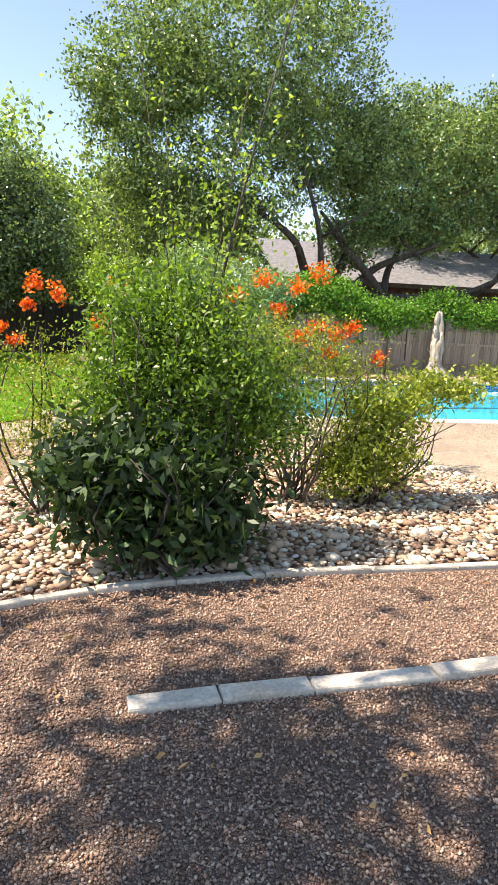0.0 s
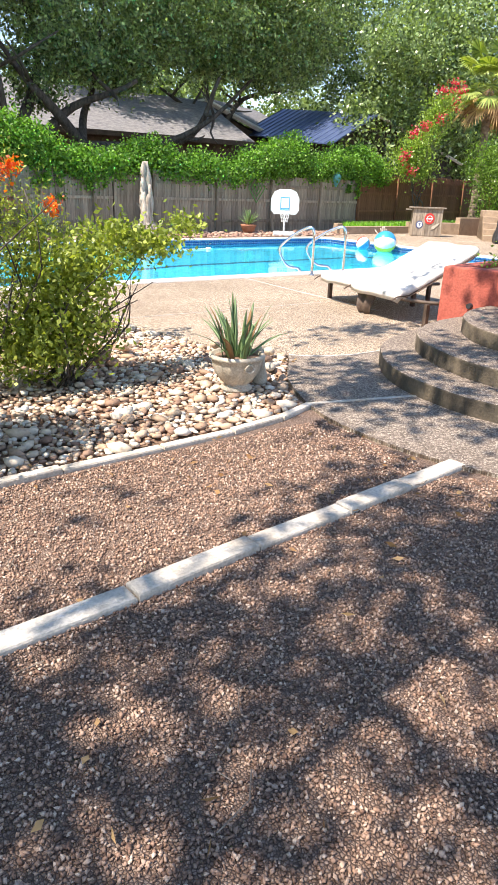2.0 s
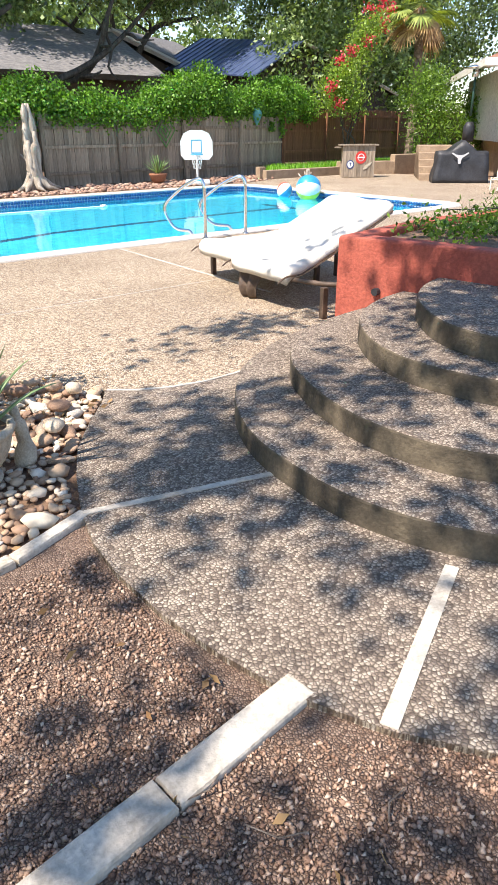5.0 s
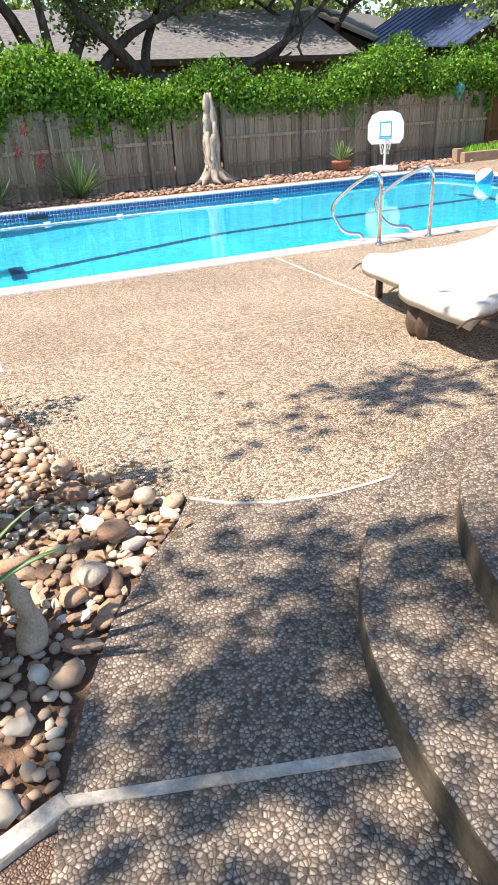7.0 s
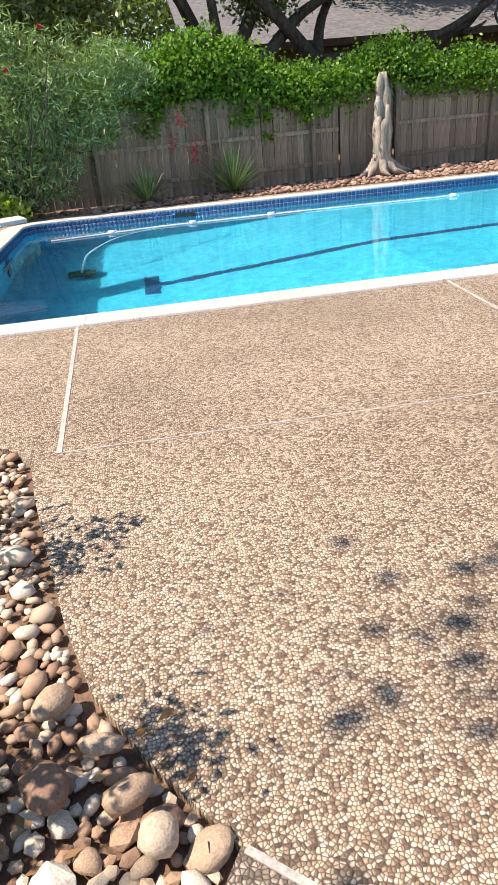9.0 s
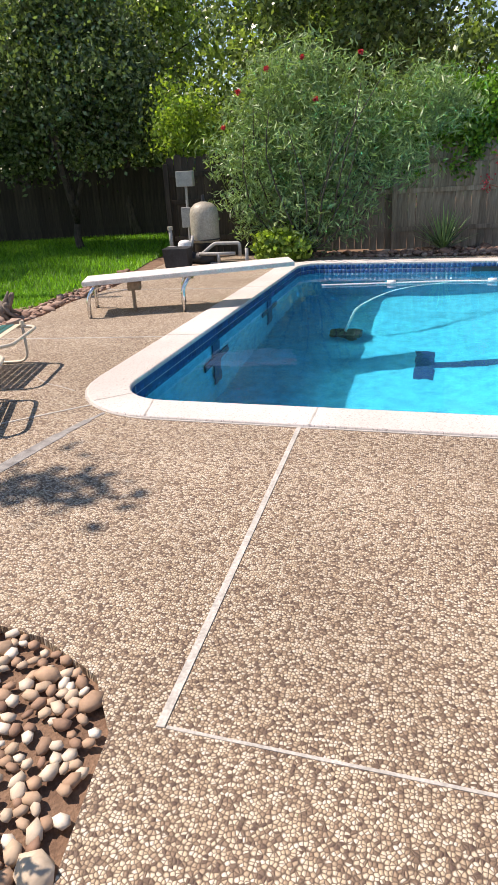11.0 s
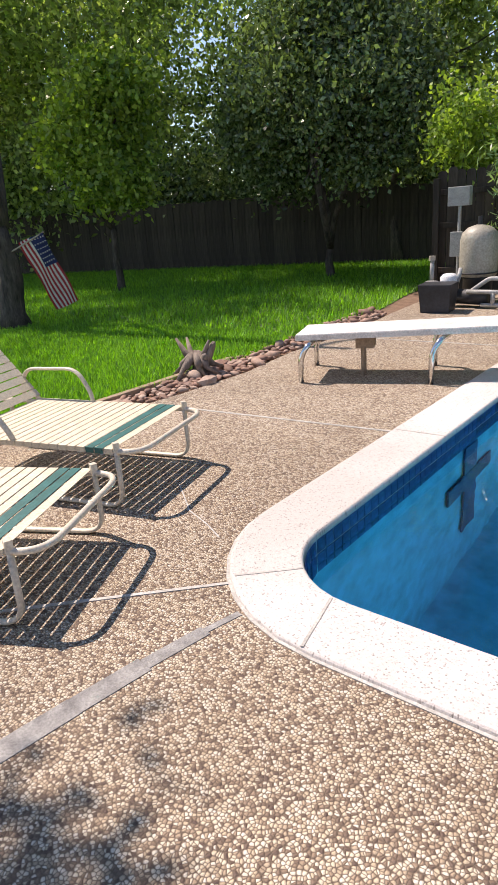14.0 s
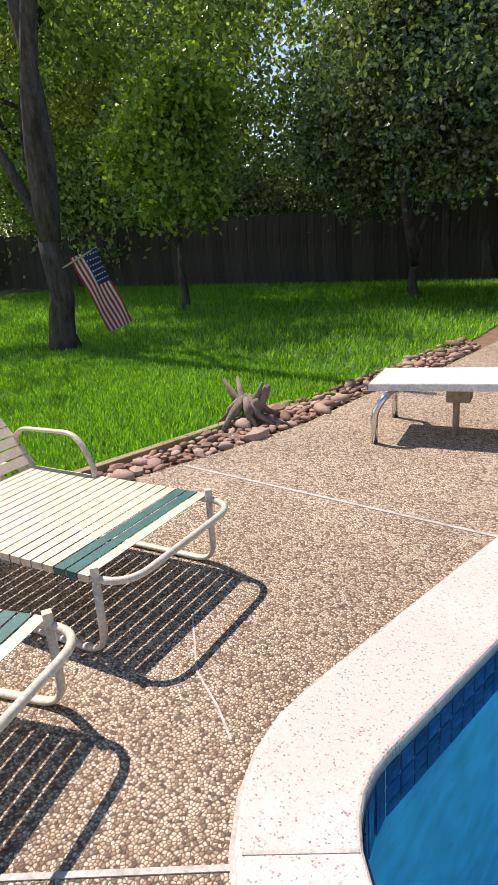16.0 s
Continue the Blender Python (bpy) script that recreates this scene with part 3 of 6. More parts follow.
def smooth_curve(pts, per=5):
    out = []
    P = [Vector(p) for p in pts]
    for i in range(len(P) - 1):
        a, b, c, d = P[max(i - 1, 0)], P[i], P[i + 1], P[min(i + 2, len(P) - 1)]
        for s in range(per):
            t = s / per
            out.append(tuple(0.5 * ((2 * b) + (c - a) * t + (2 * a - 5 * b + 4 * c - d) * t * t + (3 * b - a - 3 * c + d) * t ** 3)))
    return out + [tuple(P[-1])]


STEPS = [
    [(6.8, 5.02), (6.1, 4.88), (5.55, 4.62), (5.25, 4.33), (5.06, 4.07), (4.92, 3.74), (4.87, 3.40), (4.87, 3.10), (4.96, 2.78), (5.16, 2.46), (5.5, 2.1), (6.0, 1.8)],
    [(6.9, 4.75), (6.3, 4.68), (5.85, 4.48), (5.55, 4.20), (5.38, 3.88), (5.27, 3.54), (5.25, 3.24), (5.31, 2.94), (5.5, 2.66), (5.8, 2.38), (6.2, 2.15)],
    [(7.1, 4.55), (6.6, 4.48), (6.2, 4.28), (5.92, 3.98), (5.77, 3.64), (5.77, 3.30), (5.87, 3.0), (6.1, 2.72), (6.5, 2.45)],
    [(7.3, 4.3), (6.85, 4.25), (6.45, 4.05), (6.16, 3.74), (6.03, 3.45), (6.06, 3.15), (6.3, 2.9), (6.7, 2.7)],
]
stairs = thing("curved_steps", "round exposed-aggregate steps with dark mottled risers", "steps")
for k, pts in enumerate(STEPS):
    far = [(8.6, pts[-1][1]), (8.6, pts[0][1])]
    outline = smooth_curve(pts) + far
    bm = bmesh.new()
    prism(bm, outline, k * 0.131 - (0.1 if k == 0 else 0), (k + 1) * 0.131 - 0.002, 0.012)
    # upward faces take the step material, all others the darker mottled one
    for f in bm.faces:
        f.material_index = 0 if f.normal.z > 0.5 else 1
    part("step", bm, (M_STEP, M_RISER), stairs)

# ---- red planter ----
planter = thing("planter_wall", "red stucco retaining wall of a raised bed with a drain hole", "planter")
PLO = [(6.80, 5.06), (6.93, 4.5), (7.02, 3.9), (7.08, 3.2), (7.35, 2.2), (9.2, 1.2), (13.6, 1.2), (13.6, 5.2), (9.6, 5.25), (8.0, 5.28)]
PLI = [(6.99, 4.93), (7.10, 4.5), (7.19, 3.9), (7.25, 3.22), (7.5, 2.3), (9.25, 1.37), (13.4, 1.37), (13.4, 5.03), (9.6, 5.08), (8.0, 5.11)]
bm = bmesh.new()
slab(bm, PLO, PLI, -0.05, 0.73)
bmesh.ops.bevel(bm, geom=[e for e in bm.edges if e.calc_face_angle(0) > 0.5 and all(v.co.z > 0.5 for v in e.verts)], offset=0.022, segments=3, affect="EDGES", profile=0.5)
part("wall", bm, M_RED, planter)
part("soil", prism(bmesh.new(), [(6.98, 4.94), (7.11, 4.5), (7.18, 4.1), (9.0, 3.6), (13.41, 3.6), (13.41, 5.04), (9.6, 5.09), (8.0, 5.12)], 0.3, 0.68), M_SOIL, planter)
part("floor", prism(bmesh.new(), [(7.18, 4.09), (7.18, 3.9), (7.24, 3.22), (7.49, 2.3), (9.24, 1.36), (13.41, 1.36), (13.41, 3.59), (9.0, 3.59)], 0.3, 0.71), M_STEP, planter)
part("drain_hole", T([(6.84, 4.72, 0.36), (6.95, 4.73, 0.36)], 0.028, 12), M_BLACK, planter)

# ---- rocks ----
ROCK_MESHES = []
for k in range(14):
    rng = np.random.default_rng(50 + k)
    bm = bmesh.new()
    bmesh.ops.create_icosphere(bm, subdivisions=2 if k < 7 else 1, radius=0.5)
    off = Vector(rng.normal(size=3) * 5)
    sc = (rng.uniform(0.8, 1.25), rng.uniform(0.6, 0.9), rng.uniform(0.4, 0.62))
    for v in bm.verts:
        v.co *= 1 + 0.32 * noise.noise(v.co * (1.7 if k % 3 else 2.6) + off)
        v.co = Vector((v.co.x * sc[0], v.co.y * sc[1], v.co.z * sc[2]))
    ROCK_MESHES.append((bm, mesh_of("rock", bm.copy(), M_ROCK, k < 7), mesh_of("rock_red", bm.copy(), M_REDROCK, k < 7)))


def inside(x, y, poly):
    hit = False
    for (a, b), (c, d) in zip(poly, poly[1:] + poly[:1]):
        if (b > y) != (d > y) and x < (c - a) * (y - b) / (d - b) + a:
            hit = not hit
    return hit


def rock_field(name, label, poly, count, sizes, seed, singles, near, red=False, z=-0.02, cat="rock"):
    """Rocks that don't run through one another much: the ones nearest to a spot are objects, the rest one mesh."""
    r = random.Random(seed)
    x0, x1 = min(p[0] for p in poly), max(p[0] for p in poly)
    y0, y1 = min(p[1] for p in poly), max(p[1] for p in poly)
    cell, placed = {}, []
    for _ in range(count * 8):
        if len(placed) >= count:
            break
        x, y = r.uniform(x0, x1), r.uniform(y0, y1)
        if not inside(x, y, poly):
            continue
        s = sizes[0] + (sizes[1] - sizes[0]) * r.random() ** 2.2
        if r.random() < 0.5:
            s = sizes[0] * r.uniform(0.8, 1.2)
        key = (int(x / 0.25), int(y / 0.25))
        near_by = [q for i in (-1, 0, 1) for j in (-1, 0, 1) for q in cell.get((key[0] + i, key[1] + j), ())]
        if any((x - q[0]) ** 2 + (y - q[1]) ** 2 < (0.30 * (s + q[2])) ** 2 for q in near_by):
            continue
        q = (x, y, s, r.uniform(0, 360), r.randrange(14))
        cell.setdefault(key, []).append(q)
        placed.append(q)
    placed.sort(key=lambda q: (q[0] - near[0]) ** 2 + (q[1] - near[1]) ** 2)
    bed = thing(name, label, cat)
    vs, fs, base = [], [], 0
    for i, (x, y, s, a, k) in enumerate(placed):
        m = pose(x, y, z + s * 0.17, r.uniform(-14, 14), r.uniform(-14, 14), a) @ Matrix.Scale(s, 4)
        if i < singles:
            ob = new("rock", ROCK_MESHES[k][2 if red else 1])
            ob.parent, ob.matrix_basis = bed, m
        else:
            me = ROCK_MESHES[7 + k % 7][1]
            co = np.empty(len(me.vertices) * 3, np.float32)
            me.vertices.foreach_get("co", co)
            mm = np.array(m)
            vs.append(co.reshape(-1, 3) @ mm[:3, :3].T + mm[:3, 3])
            fa = np.empty(len(me.polygons) * 3, np.int32)
            me.polygons.foreach_get("vertices", fa)
            fs.append(fa.reshape(-1, 3) + base)
            base += len(me.vertices)
    if vs:
        raw("loose_rocks", np.concatenate(vs), np.concatenate(fs), M_REDROCK if red else M_ROCK, bed, kind="stuff", smooth=True)
    return bed


BEDPOLY = [(-0.1, 3.38), (0.5, 3.52), (1.5, 3.67), (2.4, 3.71), (3.3, 3.74), (3.75, 3.82)] + [(x - 0.035, y) for x, y in BED[16:0:-1]] + [(-0.6, 7.5), (-0.4, 5.5), (-0.35, 4.2)]


# ---- waterline tiles ----
def perimeter(outline):
    out = []
    for k in range(len(outline)):
        a, b = Vector(outline[k]), Vector(outline[(k + 1) % len(outline)])
        out.append((a, b))
    return out


tile_wall = thing("tile_band", "two rows of dark blue waterline tiles with pale grout", "pool tiles")
bm = bmesh.new()
ring_wall(bm, [(x, y) for x, y in round_rect(POOL[0] + 0.002, POOL[1] + 0.002, POOL[2] - 0.002, POOL[3] - 0.002, 0.42)], -0.245, -0.006)
part("grout", bm, M_GROUT, tile_wall)
tbm = bmesh.new()
bmesh.ops.create_cube(tbm, size=1, matrix=Matrix.Diagonal((0.068, 0.004, 0.068, 1)))
TILE = mesh_of("tile", tbm, M_TILE)
ring = round_rect(POOL[0] + 0.006, POOL[1] + 0.006, POOL[2] - 0.006, POOL[3] - 0.006, 0.42, 10)
pts, run = [], 0.0
for a, b in perimeter(ring):
    L = (b - a).length
    while run < L:
        q = a + (b - a) * (run / L)
        pts.append((q.x, q.y, math.degrees(math.atan2((b - a).y, (b - a).x))))
        run += 0.0755
    run -= L
spots = sorted(((x, y, z, a) for x, y, a in pts for z in (-0.048, -0.1235, -0.199)), key=lambda s: (s[0] - 2.7) ** 2 + (s[1] - 11.5) ** 2)
vs, fs = [], []
cube = np.array([v.co[:] for v in TILE.vertices])
quads = np.array([p.vertices[:] for p in TILE.polygons])
for i, (x, y, z, a) in enumerate(spots):
    m = pose(x, y, z, 0, 0, a)
    if i < 300:
        ob = new("tile", TILE)
        ob.parent, ob.matrix_basis = tile_wall, m
    else:
        mm = np.array(m)
        fs.append(quads + len(vs) * 8)
        vs.append(cube @ mm[:3, :3].T + mm[:3, 3])
raw("far_tiles", np.concatenate(vs), np.concatenate(fs), M_TILE, tile_wall, kind="stuff")

# ---- fences ----
FENCE_TOP = 1.82


def picket_fence(label, a, b, z0, mat, seed, board=0.14, name="fence", rails_front=True, h=FENCE_TOP, category="fence"):
    """Boards side by side from a to b, with rails and posts on the near side."""
    a, b = Vector((*a, 0)), Vector((*b, 0))
    L = (b - a).length
    ang = math.degrees(math.atan2((b - a).y, (b - a).x))
    t = thing(name, label, category, (a.x, a.y, z0), ang)
    r = random.Random(seed)
    shapes = []
    for k in range(5):
        bm = bmesh.new()
        hh = h + r.uniform(-0.03, 0.03)
        w = board * 0.5 - 0.003
        pr = [(-w, 0), (w, 0), (w, hh - 0.03), (w - 0.03, hh), (-w + 0.03, hh), (-w, hh - 0.03)]
        front = [bm.verts.new((x, -0.009, z)) for x, z in pr]
        back = [bm.verts.new((x, 0.009, z)) for x, z in pr]
        bm.faces.new(front)
        bm.faces.new(back[::-1])
        for i in range(6):
            j = (i + 1) % 6
            bm.faces.new((front[j], front[i], back[i], back[j]))
        shapes.append(mesh_of("board", bm, mat))
    n = int(L / board)
    for k in range(n):
        ob = new("board", shapes[r.randrange(5)])
        ob.parent = t
        ob.matrix_basis = pose((k + 0.5) * board, r.uniform(-0.004, 0.004), r.uniform(-0.02, 0.02), 0, r.uniform(-0.5, 0.5), 0)
    if rails_front:
        for z in (0.35, 1.02, 1.5) if h > 1.5 else (0.35, 0.9):
            part("rail", B((0, -0.055, z - 0.04), (n * board, -0.012, z + 0.04), 0.004), mat, t)
        for k in range(int(L / 2.4) + 1):
            part("post", B((k * 2.4 - 0.045, -0.14, -0.05), (k * 2.4 + 0.045, -0.056, h - 0.12), 0.006), mat, t)
    return t


picket_fence("weathered grey-brown picket fence overgrown with vines", (1.6, 18.62), (9.41, 19.73), 0, M_FENCE, 1)
gate = picket_fence("weathered solid wooden gate in the fence", (9.42, 19.72), (10.72, 19.9), 0.02, M_FENCE, 2, name="gate", rails_front=False, h=1.9, category="gate", board=0.217)
part("backing", B((0, 0.012, 0.02), (1.31, 0.03, 1.84)), M_FENCE, gate)
part("brace", B((0, -0.045, 1.5), (1.29, -0.012, 1.58), 0.004), M_FENCE, gate)
picket_fence("weathered grey-brown picket fence with rails", (10.78, 19.92), (20.0, 20.6), 0, M_FENCE, 3)
picket_fence("red-stained wooden privacy fence", (20.05, 20.62), (33.5, 22.0), 0.35, M_REDFENCE, 4, h=1.75)
# these fences and the backing sheet use the shade-darkened wood
picket_fence("weathered fence at the back of the lawn, shade painted into its colour", (-20.0, 19.2), (-0.9, 24.0), 0, M_SHADEFENCE, 5, board=0.2, rails_front=False, h=1.75)
bk = thing("fence_backing", "long sheet behind the back fence in the shade-darkened wood colour", "fence", (-20.0, 19.24, 0), 14.1)
part("board", B((0, 0.03, 0), (19.7, 0.05, 1.7)), M_SHADEFENCE, bk)
picket_fence("weathered fence behind the pool pump, shade painted into its colour", (-0.2, 18.25), (1.6, 18.6), 0, M_SHADEFENCE, 6)

# ---- ground covers ----
def sheet(name, outline, z, mat, label):
    bm = bmesh.new()
    bm.faces.new([bm.verts.new((x, y, z)) for x, y in outline])
    bmesh.ops.recalc_face_normals(bm, faces=bm.faces[:])
    if bm.faces[:][0].normal.z < 0:
        bmesh.ops.reverse_faces(bm, faces=bm.faces[:])
    return part(name, bm, mat, None, label, kind="structure")


LAWN = [(-40, 3.2), (-0.9, 3.0), (-0.75, 7.2), (-1.8, 7.9), (-1.8, 8.4), (-0.7, 9.6), (-0.4, 10.3), (-0.3, 10.9), (-0.22, 12.0), (-0.2, 13.3), (-0.35, 15.1), (-0.25, 16.2), (-0.6, 18.0), (-1.2, 24), (-40, 24)]
sheet("lawn", LAWN, -0.028, M_GRASSBASE, "green lawn")
sheet("path", [(-12, -9), (12, -9), (12, 0.5), (6.2, 1.25), (4.8, 2.1), (4.35, 2.7), (4.25, 3.82), (3.7, 3.74), (3.3, 3.68), (1.5, 3.61), (0.5, 3.45), (-0.1, 3.22), (-1.5, 2.4), (-12, 2.4)], -0.022, M_GRAVELBED, "pinkish brown crushed gravel")

# loose gravel
def gravel_field(count, seed, x0, x1, y0, y1, test, s0, s1, z):
    rng = np.random.default_rng(seed)
    at = rng.uniform((x0, y0), (x1, y1), (count, 2))
    at = at[[test(x, y) for x, y in at]]
    n = len(at)
    base = np.array([(1, 0, 0), (0, 1, 0), (-1, 0, 0), (0, -1, 0), (0, 0, 0.8), (0, 0, -0.8)], float)
    tri = np.array([(0, 1, 4), (1, 2, 4), (2, 3, 4), (3, 0, 4), (1, 0, 5), (2, 1, 5), (3, 2, 5), (0, 3, 5)])
    v = base[None] * rng.uniform(0.5, 1.1, (n, 6, 1)) * rng.uniform(s0, s1, (n, 1, 1)) * np.array([1, 0.75, 0.7])
    q = rng.normal(size=(n, 4))
    q /= np.linalg.norm(q, axis=1)[:, None]
    w, x, y, zz = q.T
    R = np.stack([1 - 2 * (y * y + zz * zz), 2 * (x * y - zz * w), 2 * (x * zz + y * w), 2 * (x * y + zz * w), 1 - 2 * (x * x + zz * zz), 2 * (y * zz - x * w), 2 * (x * zz - y * w), 2 * (y * zz + x * w), 1 - 2 * (x * x + y * y)], 1).reshape(n, 3, 3)
    v = np.einsum("nij,nkj->nki", R, v) + np.concatenate([at, np.full((n, 1), z)], 1)[:, None]
    return v.reshape(-1, 3), (tri[None] + 6 * np.arange(n)[:, None, None]).reshape(-1, 3)


def on_gravel(x, y):
    return y < min(3.40 + 0.23 * x, 3.58) and (x < 3.96 or y < 2.28 - 0.85 * (x - 4.25))


v, f = gravel_field(120000, 5, -0.6, 5.8, 0.6, 3.9, on_gravel, 0.005, 0.0145, -0.018)
raw("gravel", v, f, M_GRAVEL, None, "stuff", "loose pinkish brown crushed stones", "gravel")

rock_field("rock_bed", "bed of mixed river rocks beside the pool deck", BEDPOLY, 7200, (0.05, 0.14), 7, 300, (4.3, 4.9))
rock_field("rock_border", "border of brown river rocks along the lawn", [(-0.6, 9.6), (-0.5, 9.55), (-0.12, 10.3), (0.03, 10.9), (0.08, 11.4), (0.16, 12.0), (0.2, 12.8), (0.1, 13.7), (0.12, 14.8), (0.0, 16.2), (-0.5, 16.6), (-0.35, 15.1), (-0.25, 13.3), (-0.2, 12.0), (-0.2, 10.9)], 620, (0.08, 0.2), 8, 200, (0.1, 11.4), red=True)
rock_field("fence_rocks", "strip of red and grey rocks at the foot of the fence", [(2.2, 17.9), (16.2, 17.85), (18.5, 18.6), (19.4, 20.3), (10.5, 19.75), (9.3, 19.5), (2.2, 18.5)], 1700, (0.1, 0.24), 9, 120, (10.5, 18.8), red=True)

# ---- foliage walls ----
def hump(pts, r):
    return [(p, r) for p in pts]


vine = thing("vine", "dense green vine along the top of the fence", "vine", (0, 0, 0))
rng = np.random.default_rng(21)
blobs = []
for x in np.arange(3.6, 21.5, 0.5):
    y = 18.6 + (x - 1.6) * 0.142 if x < 9.4 else 19.8 + (x - 10) * 0.075
    up = 0.25 * math.sin(x * 1.3) + 0.2 * math.sin(x * 3.1) + (0.35 if x < 8 else 0) + (0.55 if 15.5 < x < 20.5 else 0)
    blobs.append(((x, y + 0.25, 1.98 + up * 0.6), (0.55, 0.5, 0.38 + max(up, 0) * 0.5)))
    if rng.random() < 0.35 and x < 9.3:
        blobs.append(((x, y - 0.1, 1.6), (0.2, 0.1, 0.4)))
for k in range(0, len(blobs), 4):
    crown("vine_clump", 22 + k, blobs[k:k + 4], 8500, 0.09, 0.07, M_VINE, vine, 0.14, 34, 0.6, 0.3)
for k, (x, L) in enumerate(((7.3, 0.7), (7.7, 1.0), (8.2, 0.5), (8.6, 0.85), (9.1, 0.6), (4.4, 0.7), (5.4, 0.45), (14.0, 0.35), (19.4, 0.7), (19.9, 0.9))):
    y = 18.5 + (x - 1.6) * 0.142 if x < 9.4 else 19.72 + (x - 10) * 0.075
    crown("vine_trail", 300 + k, [((x, y, 1.9 - L / 2), (0.09, 0.05, L / 2))], 130, 0.11, 0.08, M_VINE, vine, 0.05, 10, 0.1, 0.4)

# ---- neighbour's house ----
def roof_slab(bm, pts, th=0.12):
    v = [bm.verts.new(p) for p in pts]
    f = bm.faces.new(v)
    g = bmesh.ops.extrude_face_region(bm, geom=[f])
    for q in g["geom"]:
        if isinstance(q, bmesh.types.BMVert):
            q.co.z += th
    bmesh.ops.recalc_face_normals(bm, faces=bm.faces[:])


nb = thing("neighbour_house", "long dark house with grey shingle roofs behind the fence", "house", (0, 0, 0))
part("wall", B((7.4, 28.6, 0), (19.4, 33, 3.3)), M_SIDING, nb)
bm = bmesh.new()
roof_slab(bm, [(6.8, 27.8, 3.3), (20.0, 27.8, 3.3), (20.3, 33, 5.45), (6.8, 33, 5.45)])
part("roof", bm, M_SHINGLE, nb)
part("fascia", B((6.8, 27.72, 3.22), (20.0, 27.79, 3.42)), M_SIDING, nb)
def slope(bm, corner, along, down, th=0.12):
    """A flat roof slope: one corner and its two edges."""
    c, a, d = Vector(corner), Vector(along), Vector(down)
    roof_slab(bm, [c, c + a, c + a + d, c + d], th)


nb2 = thing("neighbour_wing", "gabled house wing with pale trim and grey shingles", "house", (0, 0, 0))
bm = bmesh.new()
f = bm.faces.new([bm.verts.new(p) for p in ((16.6, 33.3, 0), (24.0, 33.3, 0), (24.0, 33.3, 4.2), (20.3, 33.3, 5.45), (16.6, 33.3, 4.2))])
bmesh.ops.translate(bm, vec=(6.0, 6.0, 0), verts=[q for q in bmesh.ops.extrude_face_region(bm, geom=[f])["geom"] if isinstance(q, bmesh.types.BMVert)])
bmesh.ops.recalc_face_normals(bm, faces=bm.faces[:])
part("wall", bm, M_SIDING, nb2)
bm = bmesh.new()
slope(bm, (20.3, 33.0, 5.6), (8.2, 7.0, 0.5), (4.9, 0, -1.62))
part("roof", bm, M_SHINGLE, nb2)
bm = bmesh.new()
slope(bm, (20.29, 33.0, 5.6), (8.2, 7.0, 0.5), (-4.3, 0, -1.42))
part("roof", bm, M_SHINGLE, nb2)
part("rake_trim", T([(20.3, 32.9, 5.58), (25.2, 32.9, 3.98)], 0.13, 4), M_TRIM, nb2)
part("rake_trim", T([(20.25, 32.9, 5.57), (16.0, 32.9, 4.17)], 0.1, 4), M_TRIM, nb2)
nb3 = thing("neighbour_shed", "dark gabled building with a blue metal roof", "building", (0, 0, 0))
bm = bmesh.new()
f = bm.faces.new([bm.verts.new(p) for p in ((24.6, 27.2, 0), (33.4, 27.2, 0), (33.4, 27.2, 3.1), (26.9, 27.2, 4.95), (24.6, 27.2, 3.75))])
bmesh.ops.translate(bm, vec=(-0.6, 7.0, 0), verts=[q for q in bmesh.ops.extrude_face_region(bm, geom=[f])["geom"] if isinstance(q, bmesh.types.BMVert)])
bmesh.ops.recalc_face_normals(bm, faces=bm.faces[:])
part("wall", bm, M_SIDING, nb3)
bm = bmesh.new()
slope(bm, (26.9, 26.9, 5.0), (-0.6, 7.2, 0.7), (-3.0, 0, -1.5), 0.06)
metal = part("roof", bm, M_METALROOF, nb3)
for k in range(17):
    a = Vector((26.9, 26.9, 5.07)) + Vector((-0.6, 7.2, 0.7)) * k / 16
    part("seam", T([a, a + Vector((-3.0, 0, -1.5))], 0.025, 4), M_METALROOF, metal)
bm = bmesh.new()
slope(bm, (26.92, 26.9, 5.0), (-0.6, 7.2, 0), (6.9, 0, -1.95), 0.06)
part("roof", bm, M_SIDING, nb3)
part("rake_trim", T([(26.9, 26.85, 5.0), (33.8, 26.85, 3.05)], 0.08, 4), M_TRIM, nb3)

# ---- own house on its terrace ----
HX, HY, HA = 21.45, 13.5, -48.0
terrace = thing("terrace_wall", "red stucco retaining wall of the raised terrace", "wall", (HX + 0.3, HY, 0), HA)
part("wall", B((0.9, 0.0, -0.05), (12, 0.3, 1.05), 0.03), M_RED, terrace)
part("floor", B((0.9, 0.301, -0.05), (12, 8, 1.06)), M_TANWALL, terrace)
part("cap", B((0.85, -0.04, 1.061), (12, 0.36, 1.11), 0.01), M_TANWALL, terrace)
steps2 = thing("garden_steps", "tan steps up to the raised terrace", "steps", (HX - 0.95, HY + 1.3, 0), HA)
for k in range(5):
    part("step", B((0, 0.32 * k, -0.05), (1.1, 2.4, 0.19 * k + 0.185), 0.015), M_TANWALL, steps2)
curb2 = thing("garden_wall", "low tan block wall before a grass strip", "wall", (17.4, 18.35, 0), 0)
part("wall", B((0, 0, -0.05), (3.4, 0.22, 0.26), 0.02), M_TANWALL, curb2)
part("wall", B((-0.12, 0.18, -0.05), (0.12, 0.4, 0.36), 0.02, pose(0, 0, 0, 0, 0, 0)), M_TANWALL, curb2)
bm = prism(bmesh.new(), [(3.3, 0.0), (5.1, -0.9), (5.2, -0.65), (3.4, 0.25)], -0.05, 0.42, 0.02)
part("wall", bm, M_TANWALL, curb2)
bm = bmesh.new()
